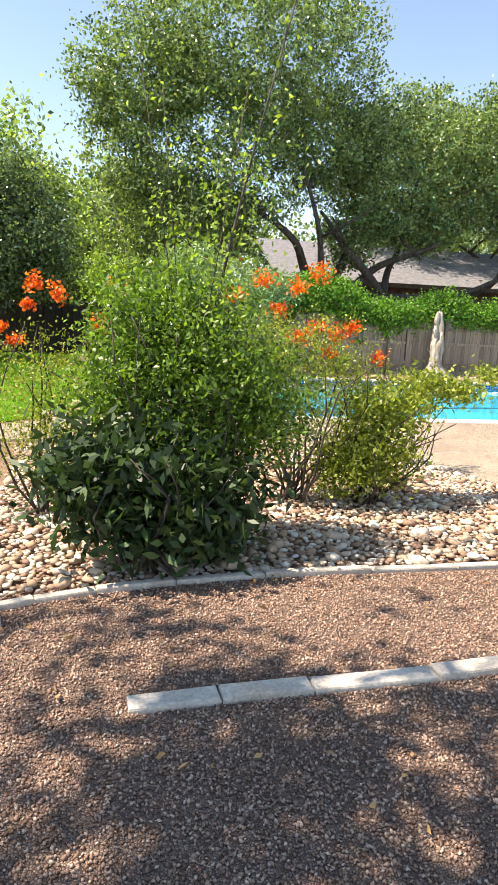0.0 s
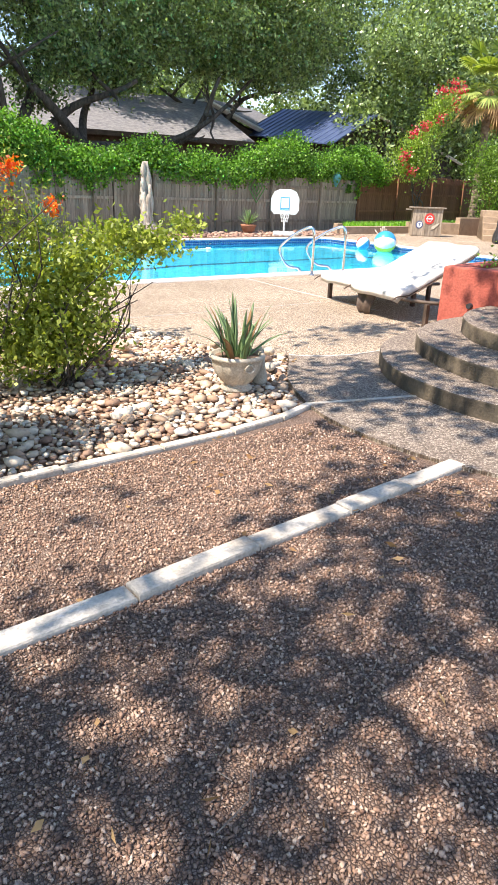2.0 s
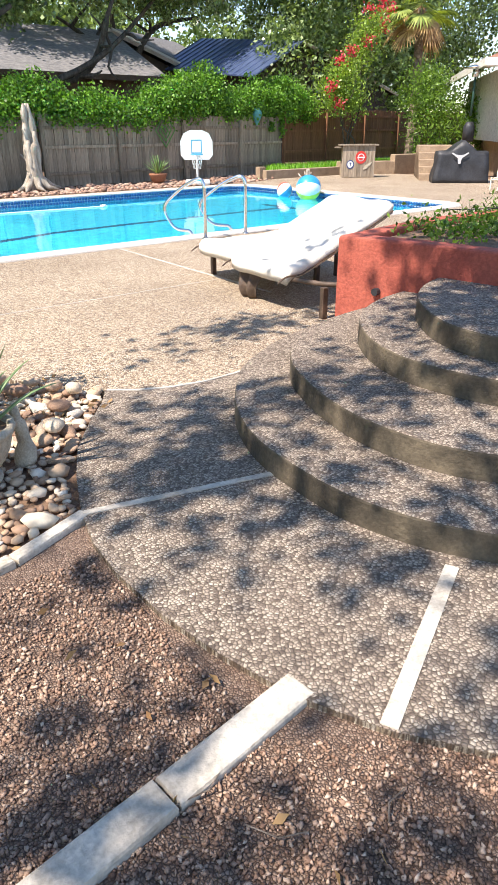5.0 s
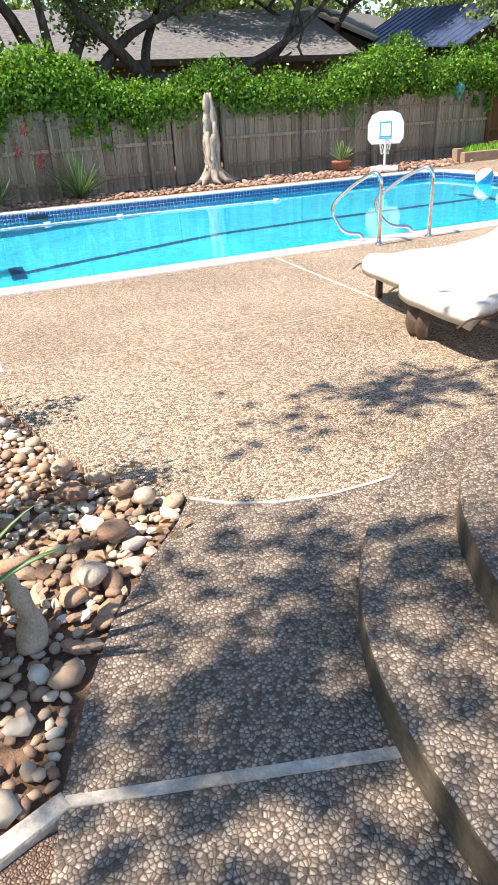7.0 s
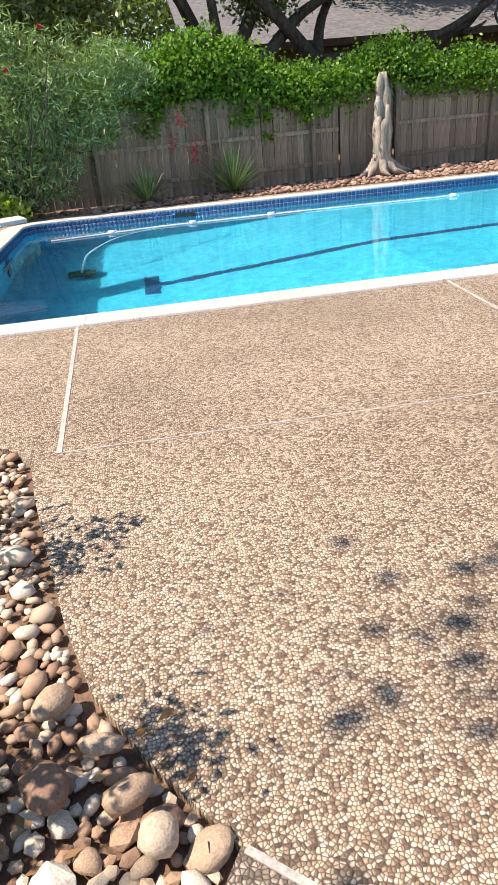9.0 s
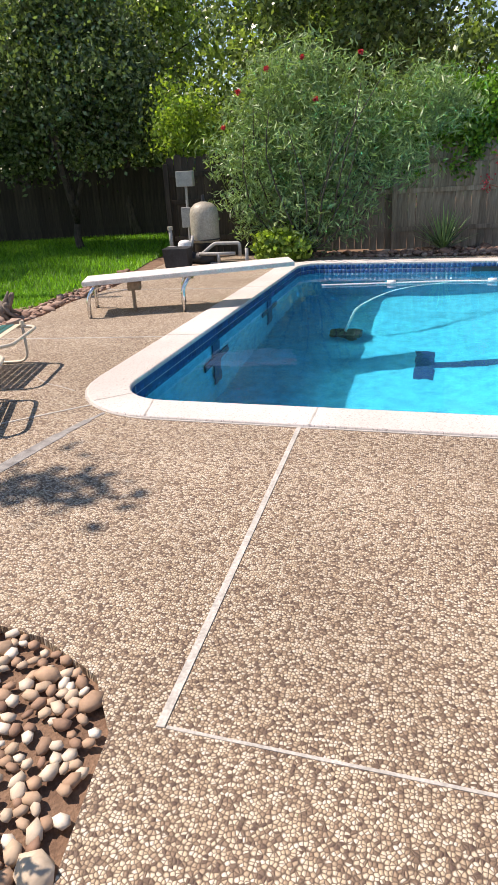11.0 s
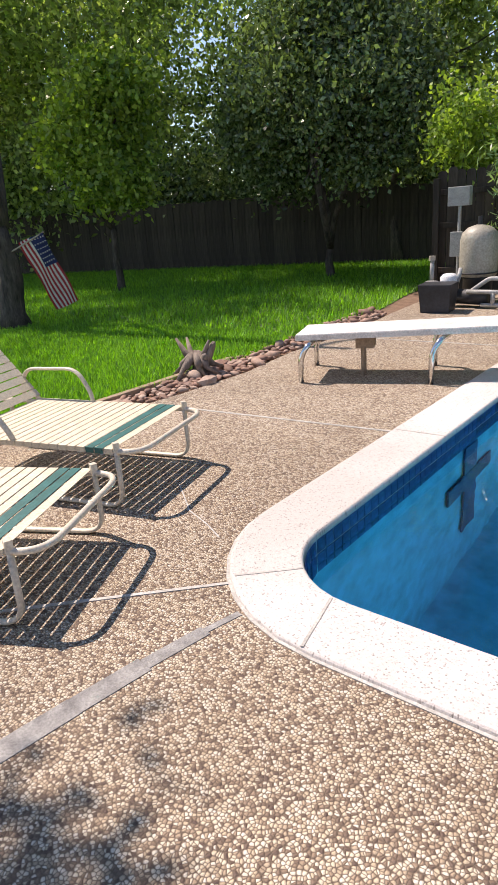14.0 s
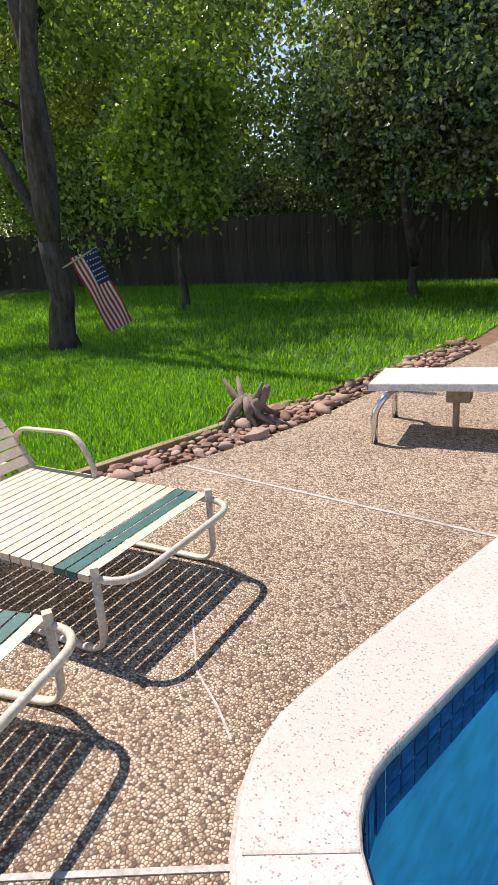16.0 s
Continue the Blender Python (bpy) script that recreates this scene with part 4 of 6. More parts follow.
prism(bm, [(5.1, -0.92), (6.5, -1.0), (6.5, -0.75), (5.15, -0.66)], -0.05, 0.62, 0.02)
part("wall", bm, M_TANWALL, curb2)
sheet("verge", [(17.5, 18.6), (20.7, 18.62), (22.6, 17.9), (26, 17.6), (40, 17.6), (40, 23), (19.4, 20.5)], 0.24, M_GRASSBASE, "green grass strip behind the garden wall")
house = thing("house", "cream stucco house with a brown roof and a shaded window", "house", (HX, HY, 0), HA)
part("wall", B((0.7, 1.0, 1.05), (12, 9, 3.1)), M_STUCCO, house)
bm = bmesh.new()
roof_slab(bm, [(-0.1, 0.0, 3.1), (12.5, 0.0, 3.1), (12.5, 5.0, 5.1), (4.6, 5.0, 5.1)], 0.1)
roof_slab(bm, [(-0.1, 0.0, 3.1), (4.6, 5.0, 5.1), (-0.1, 10, 3.1)], 0.1)
part("roof", bm, M_BROWNROOF, house)
part("fascia", B((-0.12, -0.05, 3.0), (12.5, -0.004, 3.2)), M_TRIM, house)
part("fascia", B((-0.16, -0.05, 3.0), (-0.122, 10, 3.2)), M_TRIM, house)
part("soffit", B((-0.1, 0.0, 3.04), (12.5, 1.0, 3.07)), M_TRIM, house)
win = part("window", B((1.15, 0.93, 1.9), (2.35, 0.998, 2.95), 0.01), M_TRIM, house)
part("shade", B((1.22, 0.905, 1.97), (2.28, 0.929, 2.9)), M_WHITE, win)
part("sill", B((1.1, 0.88, 1.82), (2.4, 0.99, 1.898), 0.005), M_TRIM, win)

# ---- trees ----
def blob(c, r):
    return (c, r)


tree("spreading live oak with a dark forked trunk behind the fence", (7.4, 22.8, 0), 0.36, [((-3.5, -0.5, 5.6), 0.2), ((3.8, -0.8, 4.6), 0.22), ((0.5, 1, 7.5), 0.2), ((-1.2, -1, 6.5), 0.15)],
     [blob((-4.4, 0, 7.2), (3.8, 2.4, 3.2)), blob((-2.6, -0.4, 10.2), (4.0, 2.4, 2.6)), blob((-5.2, 0.2, 4.8), (2.8, 2.0, 1.6)), blob((-6.6, 0, 9.0), (2.2, 2, 2.0)), blob((0.0, 0.6, 7.6), (2.0, 2.2, 1.8))], 90000, 0.14, M_OAK, 31, 0.08, 0.21, 44, 0.55, fork=(0, 0, 2.3))
tree("broad live oak with a low leaning limb behind the fence", (9.2, 23.2, 0), 0.34, [((5.5, -1.0, 4.9), 0.2), ((-2.0, -0.5, 5.2), 0.18), ((8.0, -0.5, 5.8), 0.15), ((2.0, 0.5, 7), 0.15)],
     [blob((1.3, -0.4, 6.9), (3.2, 2.2, 2.3)), blob((5.6, -0.2, 7.6), (4.0, 2.3, 2.4)), blob((8.4, -0.2, 7.0), (2.6, 2, 2.2)), blob((1.8, -0.3, 5.0), (1.3, 1.0, 0.8)), blob((-0.6, 0, 4.6), (1.1, 1.0, 1.2)), blob((6.6, 0, 5.6), (2.2, 1.3, 0.7))], 90000, 0.14, M_OAK, 32, 0.08, 0.21, 44, 0.55, fork=(0.6, -0.2, 2.5))
tree("live oak over the neighbour's roof", (20.5, 33, 0), 0.4, [((4.0, -1.0, 6.4), 0.2), ((-3.0, -0.5, 5.8), 0.2), ((0.0, 0.5, 8), 0.15)],
     [blob((-1.0, -1, 9.6), (4.6, 3, 3.2)), blob((4.5, -1, 10.0), (4.6, 3, 3.8)), blob((11, -1, 9.8), (6, 3, 4.8)), blob((-6, -1, 9.4), (4, 3, 3.6)), blob((-2, -6.5, 7.4), (2.0, 1.6, 0.9)), blob((6, -7.5, 7.8), (2.6, 1.6, 1.0))], 90000, 0.2, M_OAK, 33, 0.11, 0.3, 44, 0.55, fork=(0, 0, 3.5))
tree("far row of trees behind the neighbour's house", (14, 42, 0), 0.4, [((-6.0, 0, 7), 0.2), ((6.0, 0, 7), 0.2)],
     [blob((-14 + 6.5 * k, 1.5 * math.sin(k * 2.0), 4.4 + 0.8 * math.cos(k * 1.7)), (4.6, 2.5, 4.4)) for k in range(8)], 70000, 0.36, M_OAK, 42, 0.22, 0.5, 40, 0.5)
shrub_row = tree("dark hedge of leafy shrubs behind the back fence", (-8, 24, 0), 0.06, [((-2, 0, 1.6), 0.04), ((2, 0, 1.6), 0.04)],
     [blob((-9 + 3.0 * k, -2.2 + 0.75 * k, 2.0 + 0.3 * math.cos(k * 2.3)), (2.1, 0.9, 1.6)) for k in range(7)], 40000, 0.17, M_DARKLEAF, 43, 0.1, 0.3, 40, 0.4, height=0.5, category="hedge", name="hedge")
tree("light green tree beyond the lawn", (-3.4, 23.4, 0), 0.14, [((-1.0, 0, 4.2), 0.08), ((1.0, 0, 4.4), 0.08)],
     [blob((0, 0, 4.6), (1.8, 1.2, 1.6)), blob((0.9, 0, 5.6), (1.1, 1, 0.9)), blob((0.6, -0.3, 3.0), (1.2, 0.8, 0.8))], 12000, 0.14, M_LEAF, 41, 0.1, 0.25, 30, 0.4)
tree("tall dark trees behind the palm", (36, 29, 0), 0.45, [((3.0, -1.0, 8), 0.2), ((-4.0, -0.5, 7), 0.2)],
     [blob((-4, -1, 7), (5, 3, 4.6)), blob((3, 0, 9), (6, 3, 6)), blob((-1, 0, 3), (6, 2, 3)), blob((10, -4, 8), (5, 3, 6)), blob((-8, -2, 4.2), (3, 2, 2.2))], 80000, 0.24, M_OAK, 34, 0.15, 0.45, 40, 0.55)
tree("row of dark trees at the end of the yard", (-3, 29, 0), 0.4, [((-3.0, -1.0, 7), 0.2), ((4.0, -0.5, 7), 0.2)],
     [blob((-4, 0, 5.5), (4.5, 3, 5)), blob((3.6, -1, 4.2), (3.5, 3, 3.8)), blob((-10, -1, 7), (5, 3, 6.5)), blob((-17, -2, 8), (5, 3, 7.5)), blob((-24, -4, 8), (5, 4, 7.5)), blob((0, 1, 1.5), (9, 2, 2.2))], 120000, 0.24, M_LEAF, 35, 0.15, 0.5, 40, 0.55)
tree("dense dark holly with several stems by the fence", (-3.5, 20.4, 0), 0.1, [((-1.1, 0, 4.2), 0.08), ((1.1, -0.3, 4.0), 0.08), ((0.3, 0.5, 4.6), 0.07), ((-0.5, -0.5, 3.6), 0.07)],
     [blob((0.2, 0, 3.7), (2.0, 1.8, 1.7)), blob((1.2, -0.4, 2.9), (1.2, 1.2, 1.2)), blob((-1.3, 0.2, 3.1), (1.2, 1.3, 1.5)), blob((0.3, 0, 5.0), (1.3, 1.3, 0.9))], 46000, 0.12, M_DARKLEAF, 36, 0.07, 0.22, 36, 0.5, height=0.6)
tree("slender trees with light green leaves in the yard", (-7.4, 17.8, 0), 0.09, [((-0.6, 0, 3.6), 0.06), ((0.9, -0.3, 3.5), 0.06), ((0.0, 0.5, 4.0), 0.05)],
     [blob((0, 0, 3.2), (1.25, 1.2, 1.0)), blob((0.5, -0.2, 2.2), (0.9, 0.8, 0.6)), blob((-0.5, 0.2, 2.7), (0.9, 0.9, 0.7)), blob((0.6, 0, 4.0), (0.8, 0.8, 0.6))], 17000, 0.13, M_BRIGHT, 37, 0.10, 0.18, 26, 0.4, height=1.3)
tree("tall shade trees at the side of the lawn", (-17, 20, 0), 0.3, [((-3, 0, 7), 0.2), ((3.5, -1, 7), 0.18), ((0, 0.5, 9), 0.15)],
     [blob((0, 0, 7.5), (4.5, 3.5, 4)), blob((5.5, 0.5, 8), (4, 3.5, 3.5)), blob((-5, -1, 5), (4.5, 3, 5)), blob((1, 1, 3), (5, 2, 2.4)), blob((-12, -6, 5), (5, 5, 5.5))], 90000, 0.2, M_LEAF, 38, 0.13, 0.42, 40, 0.5)
tree("pecan tree with two grey trunks on the lawn", (-5.1, 13.7, 0), 0.2, [((-1.9, 0.3, 7.5), 0.15), ((0.75, 0.4, 8.0), 0.15), ((-3.2, -0.8, 6.6), 0.08)],
     [blob((-4.6, 0, 7.4), (2.8, 3.0, 2.0)), blob((-3.0, 3.4, 7.6), (2.4, 2.4, 2.0)), blob((-1.6, 1.8, 6.6), (1.7, 1.5, 1.0)), blob((-5.5, -1.5, 6.2), (2.0, 2.0, 1.3)), blob((-5.5, 2, 8), (4, 3.6, 0.9)), blob((-9.5, -1, 8.5), (4, 3.6, 0.9)), blob((-6.5, -4.5, 8.5), (3.4, 2.4, 0.8)), blob((-10, 4.5, 8.5), (4, 3, 0.9))], 30000, 0.14, M_LEAF, 39, 0.08, 0.24, 50, 0.2, fork=(0.05, 0, 1.5), wob=0.1)
tree("big shade oak beside the gravel walk", (-4.2, -1.6, 0), 0.42, [((3.6, 3.2, 6.6), 0.07), ((-1.5, 1.0, 7), 0.2), ((1.4, 3.6, 6.6), 0.08), ((4.0, 1.0, 6.8), 0.06)],
     [blob((0.9, 3.3, 6.8), (2.0, 1.7, 0.35)), blob((3.3, 3.4, 6.8), (1.8, 1.3, 0.2)), blob((2.6, 1.4, 7.0), (2.8, 1.0, 0.2)), blob((4.6, 5.5, 6.7), (1.1, 1.0, 0.2)), blob((5.6, 3.2, 6.7), (1.4, 1.4, 0.5)), blob((6.8, 4.4, 6.5), (1.5, 1.6, 0.5)), blob((6.6, 7.2, 6.6), (1.6, 0.2, 0.15)), blob((2.9, 10.2, 6.6), (0.45, 0.4, 0.12)), blob((7.9, 5.5, 6.6), (1.4, 1.2, 0.4))], 14800, 0.14, M_OAK, 40, 0.10, 0.14, 20, 0.1, fork=(0.4, 0.2, 3.2))
# ---- shrubs and bed plants ----
def stems(bm, rng, base, top, n, r=0.012, wob=0.3, sp=0.12):
    for _ in range(n):
        b = (base[0] + rng.uniform(-sp, sp), base[1] + rng.uniform(-sp, sp), 0)
        e = (top[0] + rng.uniform(-0.5, 0.5) * top[3], top[1] + rng.uniform(-0.5, 0.5) * top[3], top[2] * rng.uniform(0.6, 1.0))
        p = limb_points(b, e, rng, wob, 6)
        tube(bm, p, [r, r * 0.85, r * 0.7, r * 0.55, r * 0.4, r * 0.3], 5)


def shrub(label, base, blobs, n, leaf, wide, mat, seed, stem_top, nstems=14, category="shrub", clump=0.12, per=18, hollow=0.3, name="shrub", flowers=(), fmat=None, stem_r=0.012, sp=0.12):
    t = thing(name, label, category, base)
    rng = np.random.default_rng(seed)
    bm = bmesh.new()
    stems(bm, rng, (0, 0), stem_top, nstems, stem_r, sp=sp)
    part("stems", bm, M_BARK, t, smooth=True)
    crown("foliage", seed, blobs, n, leaf, wide, mat, t, clump, per, hollow, 0.1, low=0.02)
    for k, (c, r) in enumerate(flowers):
        at = rng.normal(size=(110, 3)) * np.array(r) * 0.42 + np.array(c)
        v, f = leaf_arrays(rng, at, 0.036, 0.026, -0.2)
        raw("flower_cluster", v, f, fmat, t)
    return t


shrub("dark broad-leaved laurel bush at the edge of the gravel", (0.85, 3.72, 0), [((-0.05, 0.05, 0.50), (0.50, 0.36, 0.36)), ((-0.4, 0, 0.6), (0.34, 0.3, 0.36)), ((0.35, 0.1, 0.36), (0.34, 0.3, 0.32)), ((0, 0, 0.25), (0.45, 0.3, 0.22))], 5200, 0.11, 0.042, M_LAUREL, 61, (0, 0, 0.9, 0.9), 18, clump=0.08, per=12, sp=0.2)
tall = shrub("tall wiry shrub with small leaves and long upright shoots", (1.05, 4.15, 0), [((0, 0, 1.25), (0.70, 0.5, 0.48)), ((-0.25, 0.1, 1.55), (0.42, 0.4, 0.32)), ((0.45, 0, 1.0), (0.40, 0.4, 0.40)), ((0.1, 0, 0.7), (0.6, 0.4, 0.35)), ((-0.4, 0, 1.0), (0.4, 0.35, 0.35))], 27000, 0.045, 0.022, M_SHRUB, 62, (0, 0, 1.7, 1.1), 26, clump=0.06, per=16, hollow=0.25)
rng = np.random.default_rng(63)
bm = bmesh.new()
sites = []
for k, (tx, ty, tz) in enumerate(((0.62, -0.05, 3.6), (-0.35, 0, 3.1), (-0.2, 0.1, 2.9), (0.0, 0.15, 2.4), (-0.5, 0.1, 2.2), (0.25, 0.0, 2.5), (0.3, -0.1, 2.9))):
    p = [Vector((0.0 + 0.04 * k, 0, 0.3)), Vector((tx * 0.1, ty * 0.2, 1.1)), Vector((tx * 0.45, ty, tz * 0.62)), Vector((tx, ty, tz))]
    q = rounded(p, 0.5, 6)
    r = 0.017 if k == 0 else 0.007
    tube(bm, q, [r * (1 - 0.7 * i / len(q)) for i in range(len(q))], 6)
    for s in np.linspace(0.3, 1, 60 if k == 0 else 34):
        i = min(int(s * (len(q) - 1)), len(q) - 2)
        c = np.array(q[i].lerp(q[i + 1], s * (len(q) - 1) - i))
        spread = 0.16 if k in (0, 6) else 0.05
        sites += [c + rng.normal(size=3) * spread * (0.3 + s) for _ in range(12 if k in (0, 6) else 7)]
part("shoots", bm, M_BARK, tall, smooth=True)
v, f = leaf_arrays(rng, np.array(sites), 0.045, 0.022, 0.1)
raw("shoot_leaves", v, f, M_BRIGHT, tall)

FL = [((-0.55, 0.1, 1.72), 0.10), ((-0.3, 0.1, 1.86), 0.11), ((-0.05, -0.05, 1.80), 0.10), ((0.14, 0, 1.93), 0.13), ((-0.15, 0.1, 1.62), 0.1), ((0.2, 0.2, 1.50), 0.11), ((0.36, 0.05, 1.44), 0.12), ((0.5, 0.1, 1.5), 0.08), ((0.0, 0, 1.40), 0.09), ((0.75, 0.1, 1.24), 0.09), ((0.25, -0.05, 1.28), 0.07)]
shrub("bird-of-paradise shrub with clusters of orange flowers", (2.05, 5.2, 0), [((0, 0, 1.3), (0.72, 0.45, 0.34)), ((0.35, 0, 1.0), (0.6, 0.4, 0.34)), ((-0.4, 0, 1.2), (0.5, 0.4, 0.4)), ((0.1, 0, 0.7), (0.6, 0.4, 0.4))], 11000, 0.034, 0.014, M_YELLOWLEAF, 64, (0, 0, 1.7, 1.3), 18, clump=0.07, per=18, flowers=[(c, (r, r, r * 0.8)) for c, r in FL], fmat=M_FLOWER)
shrub("bird-of-paradise shrub with orange flowers beside the lawn", (0.1, 4.9, 0), [((0, 0, 1.0), (0.55, 0.45, 0.4)), ((-0.3, 0, 0.7), (0.5, 0.4, 0.4)), ((0.3, 0, 0.6), (0.5, 0.4, 0.4))], 7000, 0.034, 0.014, M_YELLOWLEAF, 65, (0, 0, 1.5, 1.1), 14, clump=0.07, per=18,
      flowers=[((-0.12, 0, 1.72), (0.07, 0.07, 0.07)), ((0.05, 0, 1.66), (0.07, 0.07, 0.09)), ((-0.16, 0, 1.56), (0.06, 0.06, 0.05)), ((-0.36, 0, 1.4), (0.06, 0.06, 0.05)), ((0.5, 0, 1.7), (0.1, 0.08, 0.08)), ((0.35, 0, 1.45), (0.06, 0.06, 0.07)), ((-0.25, 0, 1.3), (0.08, 0.06, 0.05))], fmat=M_FLOWER)
shrub("yellowish leafy shrub leaning over the rock bed", (2.75, 5.15, 0), [((0, 0, 0.45), (0.42, 0.34, 0.36)), ((0.12, 0, 0.85), (0.38, 0.34, 0.26)), ((-0.25, 0, 0.3), (0.3, 0.3, 0.26)), ((0.5, 0.1, 1.05), (0.30, 0.2, 0.12)), ((0.85, 0.15, 0.98), (0.26, 0.18, 0.10)), ((1.15, 0.2, 1.12), (0.16, 0.14, 0.06))], 9500, 0.05, 0.03, M_YELLOWLEAF, 66, (0.3, 0, 1.0, 1.0), 14, clump=0.06, per=10)
shrub("leafy branch end over the pool deck", (3.75, 6.35, 0), [((0, 0, 0.75), (0.26, 0.2, 0.12)), ((0.2, 0.12, 0.85), (0.16, 0.12, 0.06)), ((-0.15, 0.35, 0.6), (0.2, 0.14, 0.1))], 420, 0.055, 0.03, M_SHRUB, 67, (0, 0, 0.8, 0.5), 5, clump=0.05, per=9, stem_r=0.007)

# ---- pot with aloes, figurine ----
pot = thing("planter_pot", "fluted cast-stone bowl planter with aloes standing on rocks", "planter", (3.81, 4.40, 0.0))
part("bowl", lathe(bmesh.new(), [(0.09, 0.0), (0.115, 0.0), (0.12, 0.02), (0.085, 0.045), (0.12, 0.075), (0.165, 0.14), (0.183, 0.20), (0.185, 0.235), (0.205, 0.245), (0.21, 0.262), (0.20, 0.275), (0.18, 0.275), (0.175, 0.24), (0.02, 0.235)], 72, ribs=18, depth=0.018), M_POTCLAY, pot, smooth=True)
bm = bmesh.new()
tube(bm, [(0.035 * math.cos(a) - 0.02, -0.196 + 0.01 * math.sin(a * 2), 0.20 + 0.03 * math.sin(a)) for a in [k * 0.63 for k in range(11)]], 0.008, 6)
part("ring_handle", bm, M_POTCLAY, pot, smooth=True)
part("soil", lathe(bmesh.new(), [(0.01, 0.241), (0.176, 0.241), (0.17, 0.25), (0.01, 0.252)], 20), M_SOIL, pot)


def blade(bm, base, tip, w, bend, seg=7, thick=0.3):
    """A thick tapering leaf, hollow above."""
    a, b = Vector(base), Vector(tip)
    d = b - a
    out = Vector((d.x, d.y, 0))
    s = Vector((-d.y, d.x, 0)).normalized() if out.length > 1e-4 else Vector((1, 0, 0))
    rows = []
    for i in range(seg + 1):
        t = i / seg
        c = a + d * t + Vector((0, 0, bend * 4 * t * (1 - t)))
        ww = w * (1 - t) ** 0.65 * (0.75 + 0.5 * min(t * 3, 1)) / 2 + 0.0008
        n = s.cross(d).normalized()
        rows.append([bm.verts.new(c - s * ww), bm.verts.new(c - n * ww * thick), bm.verts.new(c + s * ww), bm.verts.new(c + n * ww * thick * 0.5)])
    for p, q in zip(rows, rows[1:]):
        for k in range(4):
            bm.faces.new((p[k], p[(k + 1) % 4], q[(k + 1) % 4], q[k]))
    return bm


aloe = thing("aloe", "clump of upright green aloes with dry lower leaves", "plant", (3.81, 4.40, 0.245))
r = random.Random(5)
for k in range(34):
    a = r.uniform(0, 6.28)
    lean = r.uniform(0.02, 0.24) if k > 6 else r.uniform(0.25, 0.36)
    h = r.uniform(0.2, 0.42) if k > 6 else r.uniform(0.1, 0.26)
    c = (0.11 * r.random() * math.cos(a), 0.11 * r.random() * math.sin(a), 0)
    bm = blade(bmesh.new(), c, (c[0] + lean * math.cos(a), c[1] + lean * math.sin(a), h), r.uniform(0.028, 0.045), 0.04)
    part("leaf", bm, M_ALOE if k % 7 else M_DRY, aloe, smooth=True)
for a in (0.9, 1.3, 2.2):
    part("leaf", blade(bmesh.new(), (0.03 * math.cos(a), 0.02, 0), (0.07 * math.cos(a * 2), 0.05, 0.47), 0.04, 0.02), M_ALOE, aloe, smooth=True)
fig = thing("figurine", "small worn cream stone garden figurine", "statue", (4.07, 4.36, 0.0))
bm = bmesh.new()
lathe(bm, [(0.075, 0), (0.08, 0.02), (0.07, 0.08), (0.05, 0.12), (0.045, 0.19), (0.05, 0.24), (0.028, 0.27), (0.036, 0.30), (0.03, 0.33), (0.008, 0.345)], 14)
for v in bm.verts:
    v.co.x += 0.02 * math.sin(v.co.z * 14)
    v.co += Vector((1, 1, 0)) * 0.012 * noise.noise(v.co * 18)
bmesh.ops.recalc_face_normals(bm, faces=bm.faces[:])
me = mesh_of("statue_body", bm, M_POTCLAY, True)
bpy.data.objects.remove(fig)
fig = new("figurine", me)
fig.matrix_basis = pose(4.06, 4.45, 0.0) @ Matrix.Diagonal((0.7, 0.7, 0.86, 1))
tagged(fig, "small worn cream stone garden figurine beside the planter", "statue")

# larger stones by the deck
for k, (x, y, s, a, i) in enumerate(((4.44, 4.9, 0.2, 20, 1), (4.47, 5.38, 0.14, 0, 0), (4.62, 5.10, 0.19, 80, 2), (4.55, 5.22, 0.17, 30, 3), (4.33, 5.55, 0.2, 60, 4), (4.3, 4.66, 0.19, 10, 5), (4.34, 5.28, 0.22, 110, 6), (3.2, 5.6, 0.4, 30, 12), (3.5, 5.75, 0.32, 100, 9))):
    ob = new("stone", ROCK_MESHES[i][1])
    ob.matrix_basis = pose(x, y, 0.02 + s * 0.16, 5, 8, a) @ Matrix.Scale(s * 0.72, 4)
    tagged(ob, "large rounded river stone at the edge of the deck" if i < 7 else "large angular brown stone at the edge of the deck", "rock", "stones beside the deck")

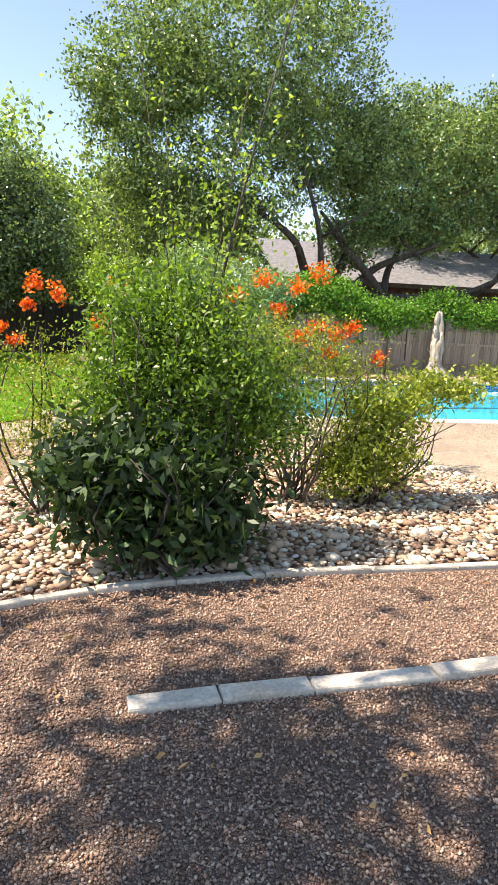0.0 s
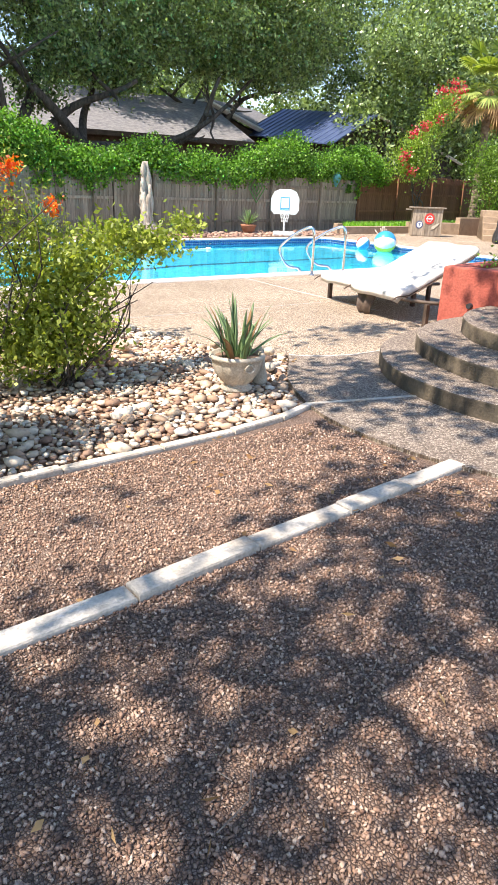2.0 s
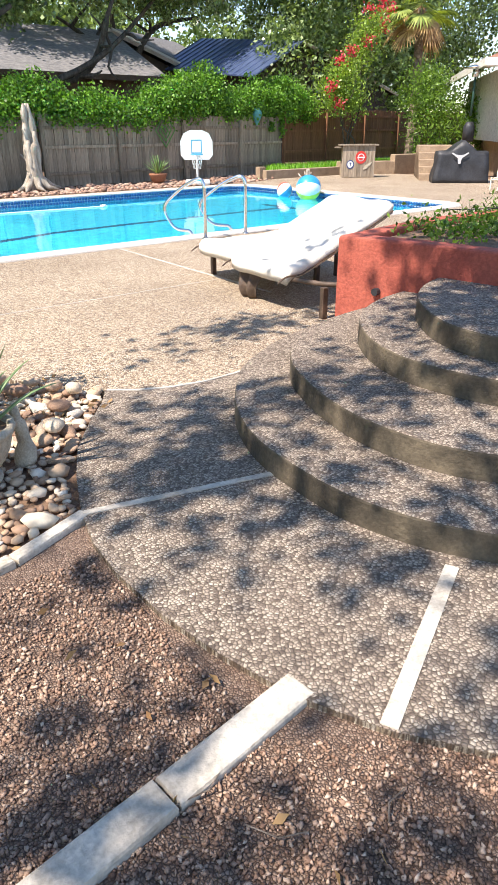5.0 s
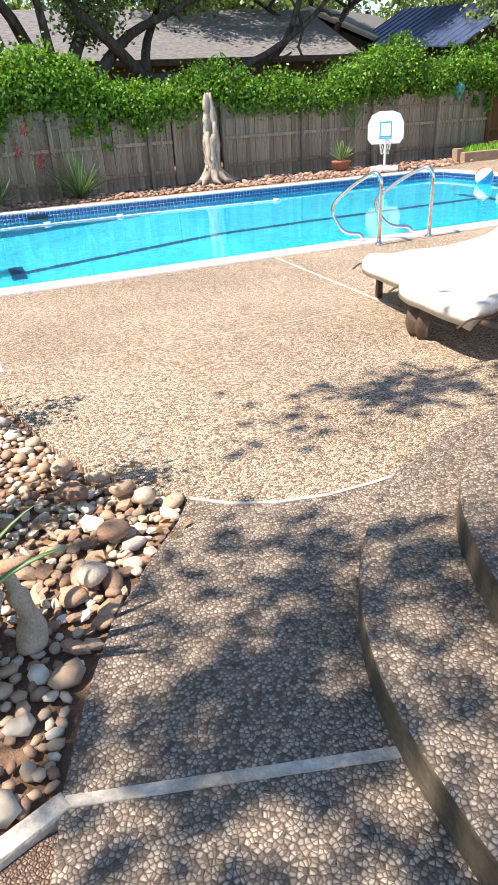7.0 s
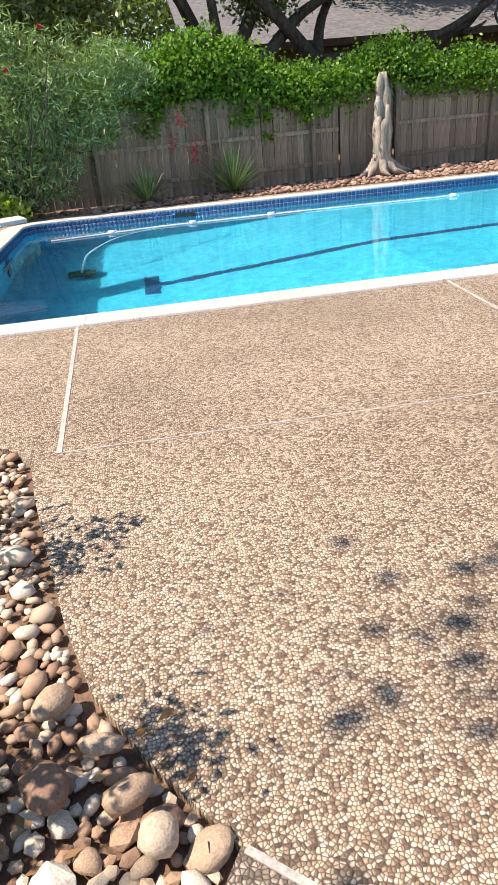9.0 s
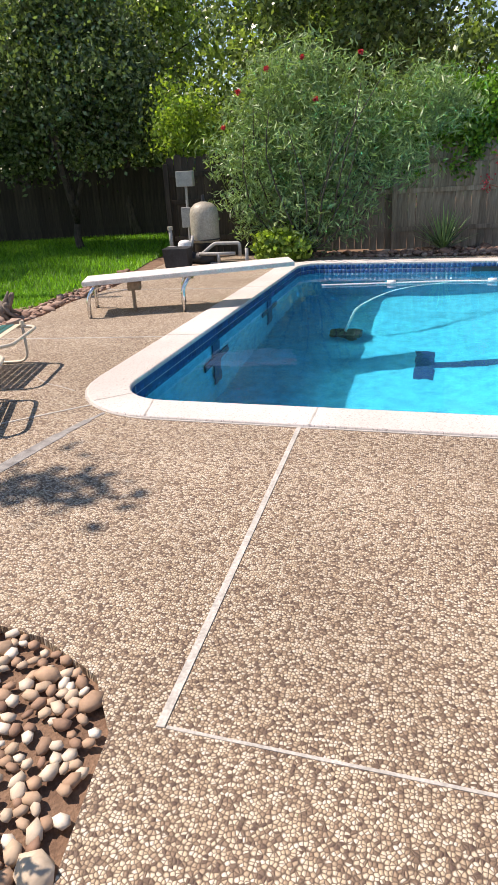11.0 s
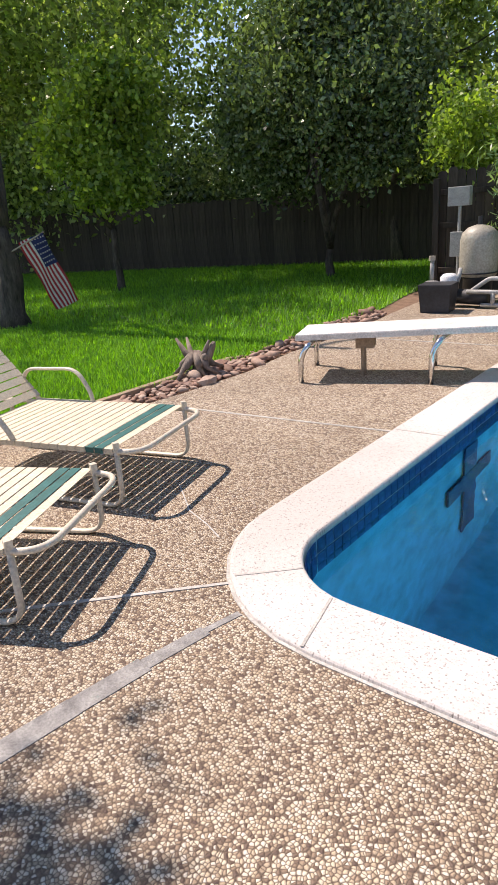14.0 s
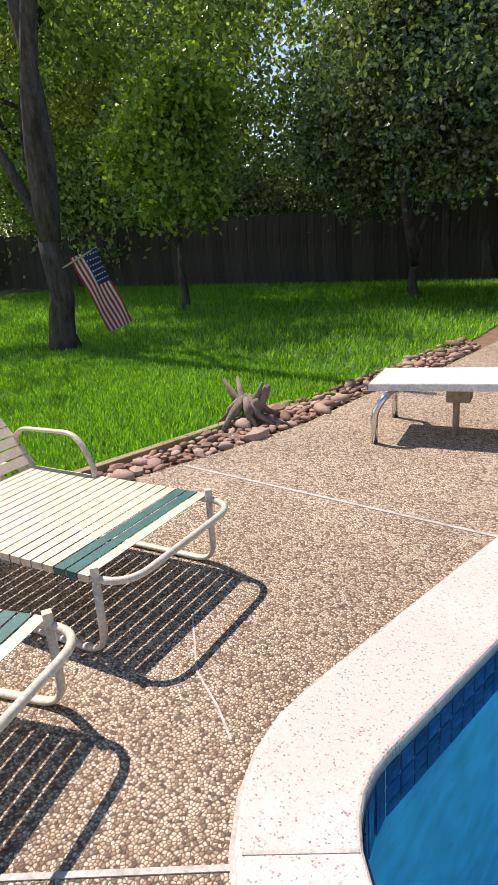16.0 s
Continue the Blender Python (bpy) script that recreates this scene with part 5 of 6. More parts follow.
# ---- driftwood by the pool ----
def driftwood(label, at, height, seed, lean=(0, 0), scale=1.0, mat=None, root=0.6):
    t = thing("driftwood", label, "driftwood", at)
    rng = np.random.default_rng(seed)
    bm = bmesh.new()
    H = height
    for k in range(7):
        a = k * 0.9
        off = 0.075 * scale
        pts, rr = [], []
        for i in range(12):
            z = H * i / 11 * (1 if k < 3 else 0.75 + 0.2 * math.sin(k))
            tw = a + z * 0.3 + 0.25 * math.sin(z * 4 + k * 1.7)
            pts.append((off * math.cos(tw) * (1.25 - 0.3 * z / H) + lean[0] * z, off * math.sin(tw) * (1.25 - 0.3 * z / H) + lean[1] * z, z - 0.03))
            rr.append(max(0.012, (0.085 - 0.035 * z / H + 0.016 * math.sin(z * 9 + k * 2)) * scale * (0.35 if i == 11 else 1)))
        tube(bm, pts, rr, 9)
    for k in range(8):
        a = k * 0.785 + rng.uniform(-0.2, 0.2)
        L = root * rng.uniform(0.6, 1.1)
        tube(bm, [(0.02 * math.cos(a), 0.02 * math.sin(a), 0.42 * scale), (0.14 * math.cos(a), 0.14 * math.sin(a), 0.2 * scale), (0.55 * L * math.cos(a), 0.55 * L * math.sin(a), 0.07), (L * math.cos(a + 0.2), L * math.sin(a + 0.2), 0.0)],
             [0.09 * scale, 0.085 * scale, 0.055 * scale, 0.014], 8)
    part("trunk", bm, mat or M_DRIFT, t, smooth=True)
    for z, a, L in ((0.65, 2.6, 0.28), (0.85, 3.4, 0.2), (0.75, 0.3, 0.16)):
        z *= H / 2
        bm = tube(bmesh.new(), [(0, 0, z), (L * 0.5 * math.cos(a), L * 0.5 * math.sin(a), z + 0.04), (L * math.cos(a), L * math.sin(a), z + 0.2)], [0.05, 0.035, 0.012], 7)
        part("branch_stub", bm, mat or M_DRIFT, t, smooth=True)
    return t


driftwood("tall pale twisted driftwood trunk with spreading roots", (10.2, 19.2, 0.03), 2.05, 70, (0.02, 0.0), 1.35, root=0.85)
driftwood("weathered brown stump lying on rocks beside the lawn", (-0.2, 12.6, 0.0), 0.33, 71, (0.5, 0.2), 0.45, M_DARKWOOD, root=0.34)

# ---- basketball hoop ----
hoop = thing("basketball_hoop", "white poolside basketball hoop with a blue square and a net", "basketball hoop", (14.62, 18.15, 0), -35)
hoop.scale = (0.84, 0.84, 1.0)
part("base", B((-0.42, -0.3, 0.0), (0.42, 0.3, 0.13), 0.05), M_WHITE, hoop)
part("pole", T([(0, 0, 0.1), (0, 0, 0.75)], 0.035, 12), M_WHITE, hoop, smooth=True)
bm = prism(bmesh.new(), [(-0.54, -0.22), (-0.42, -0.34), (0.42, -0.34), (0.54, -0.22), (0.54, 0.14), (0.42, 0.34), (0.2, 0.42), (-0.2, 0.42), (-0.42, 0.34), (-0.54, 0.14)], -0.02, 0.02, 0.012)
for v in bm.verts:
    v.co = Vector((v.co.x, v.co.z, v.co.y + 1.0))
bmesh.ops.recalc_face_normals(bm, faces=bm.faces[:])
backboard = part("backboard", bm, M_WHITE, hoop)
M_BLUE = plain("blue_print", (0.05, 0.35, 0.55))
bm = bmesh.new()
for lo, hi in (((-0.18, -0.026, 0.82), (0.18, -0.022, 0.85)), ((-0.18, -0.026, 1.15), (0.18, -0.022, 1.18)), ((-0.18, -0.026, 0.8501), (-0.15, -0.022, 1.1499)), ((0.15, -0.026, 0.8501), (0.18, -0.022, 1.1499))):
    box(bm, lo, hi)
part("target_square", bm, M_BLUE, backboard)
bm = bmesh.new()
tube(bm, [(0.2 * math.cos(a), -0.24 + 0.2 * math.sin(a), 0.80) for a in [k * math.pi / 10 for k in range(21)]], 0.012, 6)
part("rim", bm, M_BLUE, hoop, smooth=True)
bm = bmesh.new()
for k in range(12):
    a = k * math.pi / 6
    for s in (-1, 1):
        pts = [((0.2 - 0.085 * t) * math.cos(a + s * t * 1.0), -0.24 + (0.2 - 0.085 * t) * math.sin(a + s * t * 1.0), 0.79 - 0.36 * t) for t in (0, 0.35, 0.7, 1)]
        tube(bm, pts, 0.006, 4)
part("net", bm, M_WHITE, hoop)

# ---- pool ladder: two bent rails ----
for k, (x, y, dx) in enumerate(((8.77, 9.56, -0.12), (9.56, 9.62, -0.16))):
    rail = thing("grab_rail", "bent stainless steel grab rail at the pool's edge", "pool handrail", (x, y, 0), group="grab rails at the pool ladder")
    pts = rounded([(0, 0, 0), (0, 0, 0.86), (dx * 1.2, 0.30, 0.72), (dx * 3.2, 0.56, 0.42), (dx * 2.2, 0.40, 0.12), (dx * 0.6, 0.30, 0.10), (dx * 0.4, 0.26, 0.03)], 0.17, 6)
    part("rail", T(pts, 0.024, 12), M_CHROME, rail, smooth=True)
    part("flange", lathe(bmesh.new(), [(0.05, 0.001), (0.05, 0.015), (0.03, 0.03)], 18), M_CHROME, rail, smooth=True)

# ---- strap loungers ----
def lounger(label, at, turn, back_up=48):
    t = thing("lounger", label, "lounge chair", at, turn, "cream strap loungers on the pool deck")
    W, Z = 0.375, 0.33
    bm = bmesh.new()
    tube(bm, rounded([(1.45, -W, Z), (-0.14, -W, Z), (-0.14, W, Z), (1.45, W, Z)], 0.14, 7), 0.015, 10)
    part("seat_frame", bm, M_CREAM, t, smooth=True)
    for s in (-1, 1):
        pts = rounded([(0.0, s * W, Z + 0.005), (0.0, s * (W + 0.004), 0.014), (0.86, s * W, 0.014), (1.28, s * (W + 0.01), 0.34), (1.25, s * (W + 0.03), 0.55), (0.80, s * (W + 0.03), 0.56), (0.70, s * (W + 0.015), 0.40), (0.68, s * W, Z)], 0.10, 6)
        part("leg", T(pts, 0.019, 10, 0.6), M_CREAM, t, smooth=True)
        part("cap", T([(0.0, s * W, Z), (0.0, s * W, Z + 0.05)], 0.022, 4), M_CREAM, t)
    for s in (-1, 1):
        part("leg", T(rounded([(1.38, s * W, Z), (1.45, s * W, 0.014), (1.2, s * W, 0.014), (1.0, s * W, Z)], 0.08), 0.015, 8), M_CREAM, t, smooth=True)

    def strap(m, parent, x, w, mat):
        bm = bmesh.new()
        box(bm, (x, -W - 0.017, Z + 0.016), (x + w, W + 0.017, Z + 0.0185))
        for s in (-1, 1):
            box(bm, (x, s * (W + 0.0171), Z - 0.012), (x + w, s * (W + 0.0195), Z + 0.0185))
        bmesh.ops.transform(bm, matrix=m, verts=bm.verts[:])
        part("strap", bm, mat, parent)
    one = Matrix()
    for k in range(19):
        strap(one, t, 0.015 + k * 0.0595, 0.05, M_GREENSTRAP if k in (1, 2) else M_STRAP)
    hinge = Matrix.Translation((1.12, 0, Z)) @ Matrix.Rotation(radians(-back_up), 4, "Y") @ Matrix.Translation((-1.12, 0, -Z))
    bm = bmesh.new()
    tube(bm, [hinge @ Vector(p) for p in rounded([(1.12, -W, Z + 0.002), (1.88, -W, Z), (1.88, W, Z), (1.12, W, Z + 0.002)], 0.12, 6)], 0.015, 10)
    back = part("back_frame", bm, M_CREAM, t, smooth=True)
    for k in range(11):
        strap(hinge, back, 1.16 + k * 0.0625, 0.053, M_STRAP)
    return t


lounger("cream lounge chair with vinyl straps and two green ones", (1.46, 10.50, 0), 196)
lounger("cream lounge chair with vinyl straps, turned towards the pool", (1.87, 9.55, 0), 207)
for k, (x, y, a) in enumerate(((18.2, 10.5, 20), (18.9, 9.7, 24))):
    lounger("cream lounge chair with vinyl straps beside the red wall", (x, y, 0), a, 62)

# ---- diving board ----
div = thing("diving_board", "white diving board on bent chrome legs at the deep end", "diving board", (0.80, 12.98, 0), 21)
bm = prism(bmesh.new(), [(0, -0.25), (2.5, -0.23), (2.5, 0.23), (0, 0.25)], 0.0, 0.055, 0.012)
for v in bm.verts:
    v.co.z += 0.355 + v.co.x * 0.032
part("board", bm, M_BOARD, div)
for x in (0.06, 1.16):
    for s in (-1, 1):
        z = 0.35 + 0.032 * x
        part("leg", T(rounded([(x + 0.12, s * 0.1, z - 0.022), (x + 0.06, s * 0.31, z - 0.022), (x, s * 0.325, z - 0.13), (x, s * 0.325, 0.0)], 0.12, 7), 0.024, 12), M_CHROME, div, smooth=True)
fulcrum = part("fulcrum", B((0.50, -0.09, 0.25), (0.66, 0.09, 0.345), 0.01), M_TANWALL, div)
for s in (-1, 1):
    part("post", T([(0.56, s * 0.045, 0.0), (0.56, s * 0.045, 0.25)], 0.018, 10), M_TANWALL, fulcrum)

# ---- the covered chaises ----
def chaise(label, at, turn, hinge, L, up, side=0.42):
    t = thing("chaise", label, "lounge chair", at, turn, "brown chaises with cream cushions")
    W = 0.42
    bm = bmesh.new()
    tube(bm, rounded([(L, -side, 0.27), (0.22, -side, 0.27), (0.05, -W, 0.27), (-0.0, 0, 0.27), (0.05, W, 0.27), (L, W, 0.27)], 0.2, 6), 0.022, 8)
    part("frame", bm, M_BROWN, t, smooth=True)
    for x, y in ((0.14, -side + 0.06), (0.12, W - 0.02), (L - 0.15, -W + 0.02), (L - 0.15, W - 0.02)):
        part("leg", B((x - 0.025, y - 0.025, 0), (x + 0.025, y + 0.025, 0.26), 0.006), M_BROWN, t)
    bm = bmesh.new()
    n = 26
    us, ws = np.linspace(-0.10, L + 0.02, n), np.linspace(-W - 0.06, W + 0.06, 15)

    def height(u):
        return 0.335 + (max(0, u - hinge)) * math.tan(radians(up)) * (1 if u < L - 0.25 else 1) - 0.05 * math.exp(-((u + 0.1) / 0.05) ** 2)
    top, bot = [], []
    for i, u in enumerate(us):
        rt, rb = [], []
        for j, w in enumerate(ws):
            e = 1 - abs(w) / (W + 0.06)
            z = height(u) + 0.022 * noise.noise(Vector((u * 3.5, w * 4, 2))) - 0.025 * (1 - min(e * 7, 1)) ** 2
            x = u + 0.10 * (abs(w) / (W + 0.06)) ** 4 * max(0, 1 - i / 4) + (0.006 * math.sin(w * 17) if i == 0 else 0)
            rt.append(bm.verts.new((x, w, z + 0.045)))
            rb.append(bm.verts.new((x, w, z - 0.03)))
        top.append(rt)
        bot.append(rb)
    for i in range(n - 1):
        for j in range(14):
            bm.faces.new((top[i][j], top[i + 1][j], top[i + 1][j + 1], top[i][j + 1]))
            bm.faces.new((bot[i][j + 1], bot[i + 1][j + 1], bot[i + 1][j], bot[i][j]))
        bm.faces.new((top[i + 1][0], top[i][0], bot[i][0], bot[i + 1][0]))
        bm.faces.new((top[i][14], top[i + 1][14], bot[i + 1][14], bot[i][14]))
    for j in range(14):
        bm.faces.new((top[0][j], top[0][j + 1], bot[0][j + 1], bot[0][j]))
        bm.faces.new((top[-1][j + 1], top[-1][j], bot[-1][j], bot[-1][j + 1]))
    bmesh.ops.recalc_face_normals(bm, faces=bm.faces[:])
    cushion = part("cushion", bm, M_TOWEL, t, smooth=True)
    for s in (-1, 1):
        part("piping", T([(u, s * (W + 0.062), height(u) - 0.03) for u in us], 0.008, 6), M_BROWN, cushion)
    for k in range(5):
        u = hinge + 0.15 + k * (L - hinge - 0.2) / 5
        part("slat", B((u, -W + 0.02, height(u) - 0.075), (u + 0.09, W - 0.02, height(u) - 0.055), 0.003), M_CREAM, t)
    for s in (-1, 1):
        part("back_rail", T([(hinge, s * (W - 0.01), 0.27), (L, s * (W - 0.01), height(L) - 0.08)], 0.018, 8), M_BROWN, t)
    return t


ca = chaise("brown chaise with a cream cushion and raised back by the planter", (6.98, 6.22, 0), -8, 0.14, 1.12, 25, 0.88)
cb = chaise("brown chaise with a long cream cushion in the sun", (7.22, 7.10, 0), -8, 0.75, 1.35, 9)
cloth = thing("cover", "bunched brown cloth hanging from the chaise", "cloth", (7.0, 6.35, 0))
bm = bmesh.new()
bmesh.ops.create_grid(bm, x_segments=14, y_segments=12, size=0.5)
for v in bm.verts:
    u, w = v.co.x, v.co.y
    v.co = Vector((-0.02 + 0.03 * math.sin(u * 11) + 0.02 * math.sin(w * 7), u * (0.24 + 0.16 * w), 0.17 + w * 0.30))
g = bmesh.ops.solidify(bm, geom=bm.faces[:], thickness=0.012)
part("cloth", bm, M_BROWN, cloth, smooth=True)

pl = shrub("low dark green ground cover in the red planter", (9.0, 4.5, 0.68), [((-1.4, 0.1, 0.03), (0.45, 0.40, 0.10)), ((-0.5, 0, 0.06), (0.8, 0.55, 0.13)), ((0.9, 0, 0.08), (0.9, 0.55, 0.16)), ((2.2, -0.1, 0.08), (0.9, 0.5, 0.15))], 9000, 0.05, 0.024, M_SHRUB, 80, (0, 0, 0.25, 3), 10, clump=0.08, per=16)

# ---- by the far end ----
cab = thing("bar_cabinet", "weathered wooden outdoor bar with round painted badges", "cabinet", (20.15, 17.0, 0), -38)
cab.scale = (0.88, 0.88, 0.94)
for k in range(9):
    part("plank", B((-0.6 + k * 0.1335, -0.01, 0.02), (-0.6 + k * 0.1335 + 0.13, 0.015, 1.0), 0.003), M_FENCE, cab)
part("body", B((-0.58, 0.016, 0.0), (0.58, 0.5, 0.98), 0.01), M_FENCE, cab)
part("top", B((-0.7, -0.08, 1.001), (0.7, 0.55, 1.05), 0.008), M_FENCE, cab)
part("shelf", B((-0.85, 0.0, 0.93), (-0.61, 0.4, 0.97), 0.008), M_FENCE, cab)
M_BADGE = plain("red_badge", (0.62, 0.04, 0.03))
M_PAPER = plain("white_badge", (0.8, 0.8, 0.8))
M_NAVY = plain("navy_badge", (0.03, 0.06, 0.2))


def disc(name, x, z, r, y, mat, parent, th=0.006):
    return part(name, T([(x, y, z), (x, y - th, z)], r, 28), mat, parent)


bdg = disc("badge", 0.08, 0.64, 0.2, -0.012, M_BADGE, cab, 0.012)
disc("badge_ring", 0.08, 0.64, 0.12, -0.025, M_PAPER, bdg)
disc("badge_centre", 0.08, 0.64, 0.095, -0.032, M_BADGE, bdg)
part("badge_bar", B((-0.06, -0.044, 0.62), (0.22, -0.0385, 0.66)), M_PAPER, bdg)
bd2 = disc("badge", -0.3, 0.42, 0.14, -0.012, M_NAVY, cab, 0.01)
disc("badge_ring", -0.3, 0.42, 0.105, -0.023, M_PAPER, bd2)
part("letter", B((-0.345, -0.034, 0.455), (-0.255, -0.0295, 0.48)), M_NAVY, bd2)
part("letter", B((-0.312, -0.034, 0.36), (-0.288, -0.0295, 0.4549)), M_NAVY, bd2)
bm = prism(bmesh.new(), [(0.18, 0.25), (0.30, 0.28), (0.46, 0.42), (0.5, 0.5), (0.42, 0.47), (0.28, 0.40), (0.2, 0.33)], 0.012, 0.03, 0.004)
for v in bm.verts:
    v.co = Vector((v.co.x, -v.co.z, v.co.y))
bmesh.ops.recalc_face_normals(bm, faces=bm.faces[:])
part("fish_plaque", bm, M_POTCLAY, cab)

grill = thing("grill", "grill under a black fitted cover with a pale horned emblem", "grill", (20.75, 13.6, 0), -45)
bm = bmesh.new()
bmesh.ops.create_cube(bm, size=1)
bmesh.ops.subdivide_edges(bm, edges=bm.edges[:], cuts=9, use_grid_fill=True)
for v in bm.verts:
    z = v.co.z + 0.5
    fl = 1.08 - 0.16 * z
    narrow = 1 - 0.4 * max(0, z - 0.8) / 0.2 * abs(v.co.x) * 2
    v.co = Vector((v.co.x * 1.45 * fl, v.co.y * 0.7 * fl * (1 - 0.3 * max(0, z - 0.75)), z * 1.05 * narrow + 0.0))
    v.co += 0.05 * Vector((noise.noise(v.co * 3), noise.noise(v.co * 3 + Vector((4, 0, 0))), 0)) * (1 - 0.2 * z)
    v.co.z += 0.07 * math.cos(v.co.x * 2.6) * (z > 0.95) + 0.03 * noise.noise(v.co * 5) * (z > 0.5)
    v.co.z = max(v.co.z, 0.0)
cover = part("cover", bm, M_BLACK, grill, smooth=True)
bm = prism(bmesh.new(), [(-0.03, -0.13), (0.03, -0.13), (0.045, 0.0), (0.11, 0.05), (0.2, 0.12), (0.18, 0.14), (0.09, 0.09), (0, 0.075), (-0.09, 0.09), (-0.18, 0.14), (-0.2, 0.12), (-0.11, 0.05), (-0.045, 0.0)], 0.0, 0.012)
for v in bm.verts:
    v.co = Vector((v.co.x * 1.2 - 0.1, -v.co.z - 0.40, v.co.y * 1.1 + 0.66))
bmesh.ops.recalc_face_normals(bm, faces=bm.faces[:])
part("emblem", bm, plain("pale_emblem", (0.55, 0.56, 0.58)), cover)
heater = thing("patio_heater", "tall dark patio heater on the raised terrace", "patio heater", (22.3, 14.5, 1.06))
part("base", lathe(bmesh.new(), [(0.17, 0), (0.17, 0.42), (0.1, 0.55)], 24), M_BLACK, heater, smooth=True)
part("pole", T([(0, 0, 0.7), (0, 0, 1.75)], 0.035, 12), plain("green_pole", (0.02, 0.07, 0.05)), heater, smooth=True)
part("burner", T([(0, 0, 1.75), (0, 0, 1.95)], 0.1, 16), M_CHROME, heater, smooth=True)
part("reflector", lathe(bmesh.new(), [(0.42, 1.98), (0.40, 2.0), (0.1, 2.06)], 32), M_CHROME, heater, smooth=True)
fr = thing("cooler_box", "light blue cooler box with dark figures on the terrace", "cooler", (23.2, 12.4, 1.11), -48)
part("body", B((-0.3, -0.2, 0), (0.3, 0.2, 0.38), 0.02), plain("aqua", (0.25, 0.62, 0.68)), fr)
part("lid", B((-0.31, -0.21, 0.381), (0.31, 0.21, 0.42), 0.012), plain("green_lid", (0.2, 0.45, 0.2)), fr)

def beach_ball(label, at, r, cols, tilt):
    t = thing("beach_ball", label, "beach ball", at)
    n = len(cols)
    for k in range(n):
        bm = bmesh.new()
        a0, a1 = 2 * math.pi * k / n, 2 * math.pi * (k + 1) / n
        grid = [[bm.verts.new((r * math.sin(p) * math.cos(a0 + (a1 - a0) * j / 5), r * math.sin(p) * math.sin(a0 + (a1 - a0) * j / 5), r * math.cos(p))) for j in range(6)] for p in np.linspace(0.06, math.pi - 0.06, 12)]
        for p, q in zip(grid, grid[1:]):
            for j in range(5):
                bm.faces.new((p[j], q[j], q[j + 1], p[j + 1]))
        bmesh.ops.transform(bm, matrix=pose(0, 0, 0, *tilt), verts=bm.verts[:])
        part("panel", bm, cols[k], t, smooth=True)
    bm = bmesh.new()
    for s in (-1, 1):
        bmesh.ops.create_circle(bm, cap_ends=True, segments=12, radius=r * 0.075, matrix=pose(0, 0, 0, *tilt) @ Matrix.Translation((0, 0, s * r * 0.998)))
    part("valve_patch", bm, M_WHITE, t)


M_Y, M_R, M_W2 = plain("yellow_vinyl", (0.75, 0.66, 0.05), 0.3), plain("red_vinyl", (0.62, 0.1, 0.06), 0.3), plain("white_vinyl", (0.8, 0.8, 0.8), 0.3)
M_BV = plain("blue_vinyl", (0.03, 0.3, 0.6), 0.3)
beach_ball("large white, yellow and blue beach ball floating in the pool corner", (15.02, 13.95, 0.12), 0.31, [M_Y, M_Y, M_W2, M_BV, M_W2, M_Y], (0, 90, -45))
beach_ball("small blue and red beach ball floating in the pool", (14.95, 14.75, 0.02), 0.2, [M_BV, M_W2, M_R, M_W2, M_BV, M_R], (30, 40, 0))
st = driftwood("small grey stump ornament at the pool's end", (16.2, 15.2, 0.0), 0.5, 73, (0, 0), 0.55, M_DRIFT, root=0.35)

# ---- palm and crape myrtle ----
palm = thing("palm", "windmill palm with a slender shaggy trunk", "palm", (26.6, 20.0, 0.24))
rng = np.random.default_rng(90)
bm = bmesh.new()
zs_ = np.linspace(0, 5.25, 52)
tube(bm, [(-0.1 + 0.05 * math.sin(z), 0, z) for z in zs_], [0.2 - 0.012 * z + 0.02 * (i % 2) for i, z in enumerate(zs_)], 12)
part("trunk", bm, surface("palm_trunk", (0.13, 0.09, 0.065), (0.30, 0.23, 0.17), 8, 0.95, relief=1, fine=26), palm)
for k in range(44):
    a = rng.uniform(0, 6.28)
    el = radians(-62 + 135 * (k / 44) + rng.uniform(-8, 8))
    L = rng.uniform(0.85, 1.2)
    c0 = Vector((-0.14, 0, 5.25 + 0.012 * k))
    dirv = Vector((math.cos(a) * math.cos(el), math.sin(a) * math.cos(el), math.sin(el)))
    hub = c0 + dirv * L
    bm = tube(bmesh.new(), [c0, hub], [0.02, 0.01], 5)
    side = dirv.cross(Vector((0, 0, 1))).normalized() if abs(dirv.z) < 0.98 else Vector((1, 0, 0))
    for j in range(22):
        th = radians(-115 + 230 * j / 21)
        d = dirv * math.cos(th) + side * math.sin(th)
        ll = 0.75 * (0.75 + 0.25 * math.cos(th))
        tip = hub + d * ll + Vector((0, 0, -0.28 * ll * (1 if el < 0.6 else 0.4)))
        n2 = d.cross(dirv.cross(side)).normalized() * 0.04
        m_ = hub + d * ll * 0.55
        vs4 = [bm.verts.new(p) for p in (hub, m_ + n2, tip, m_ - n2)]
        bm.faces.new(vs4)
    part("frond", bm, M_PALM if k > 9 else M_DRY, palm)

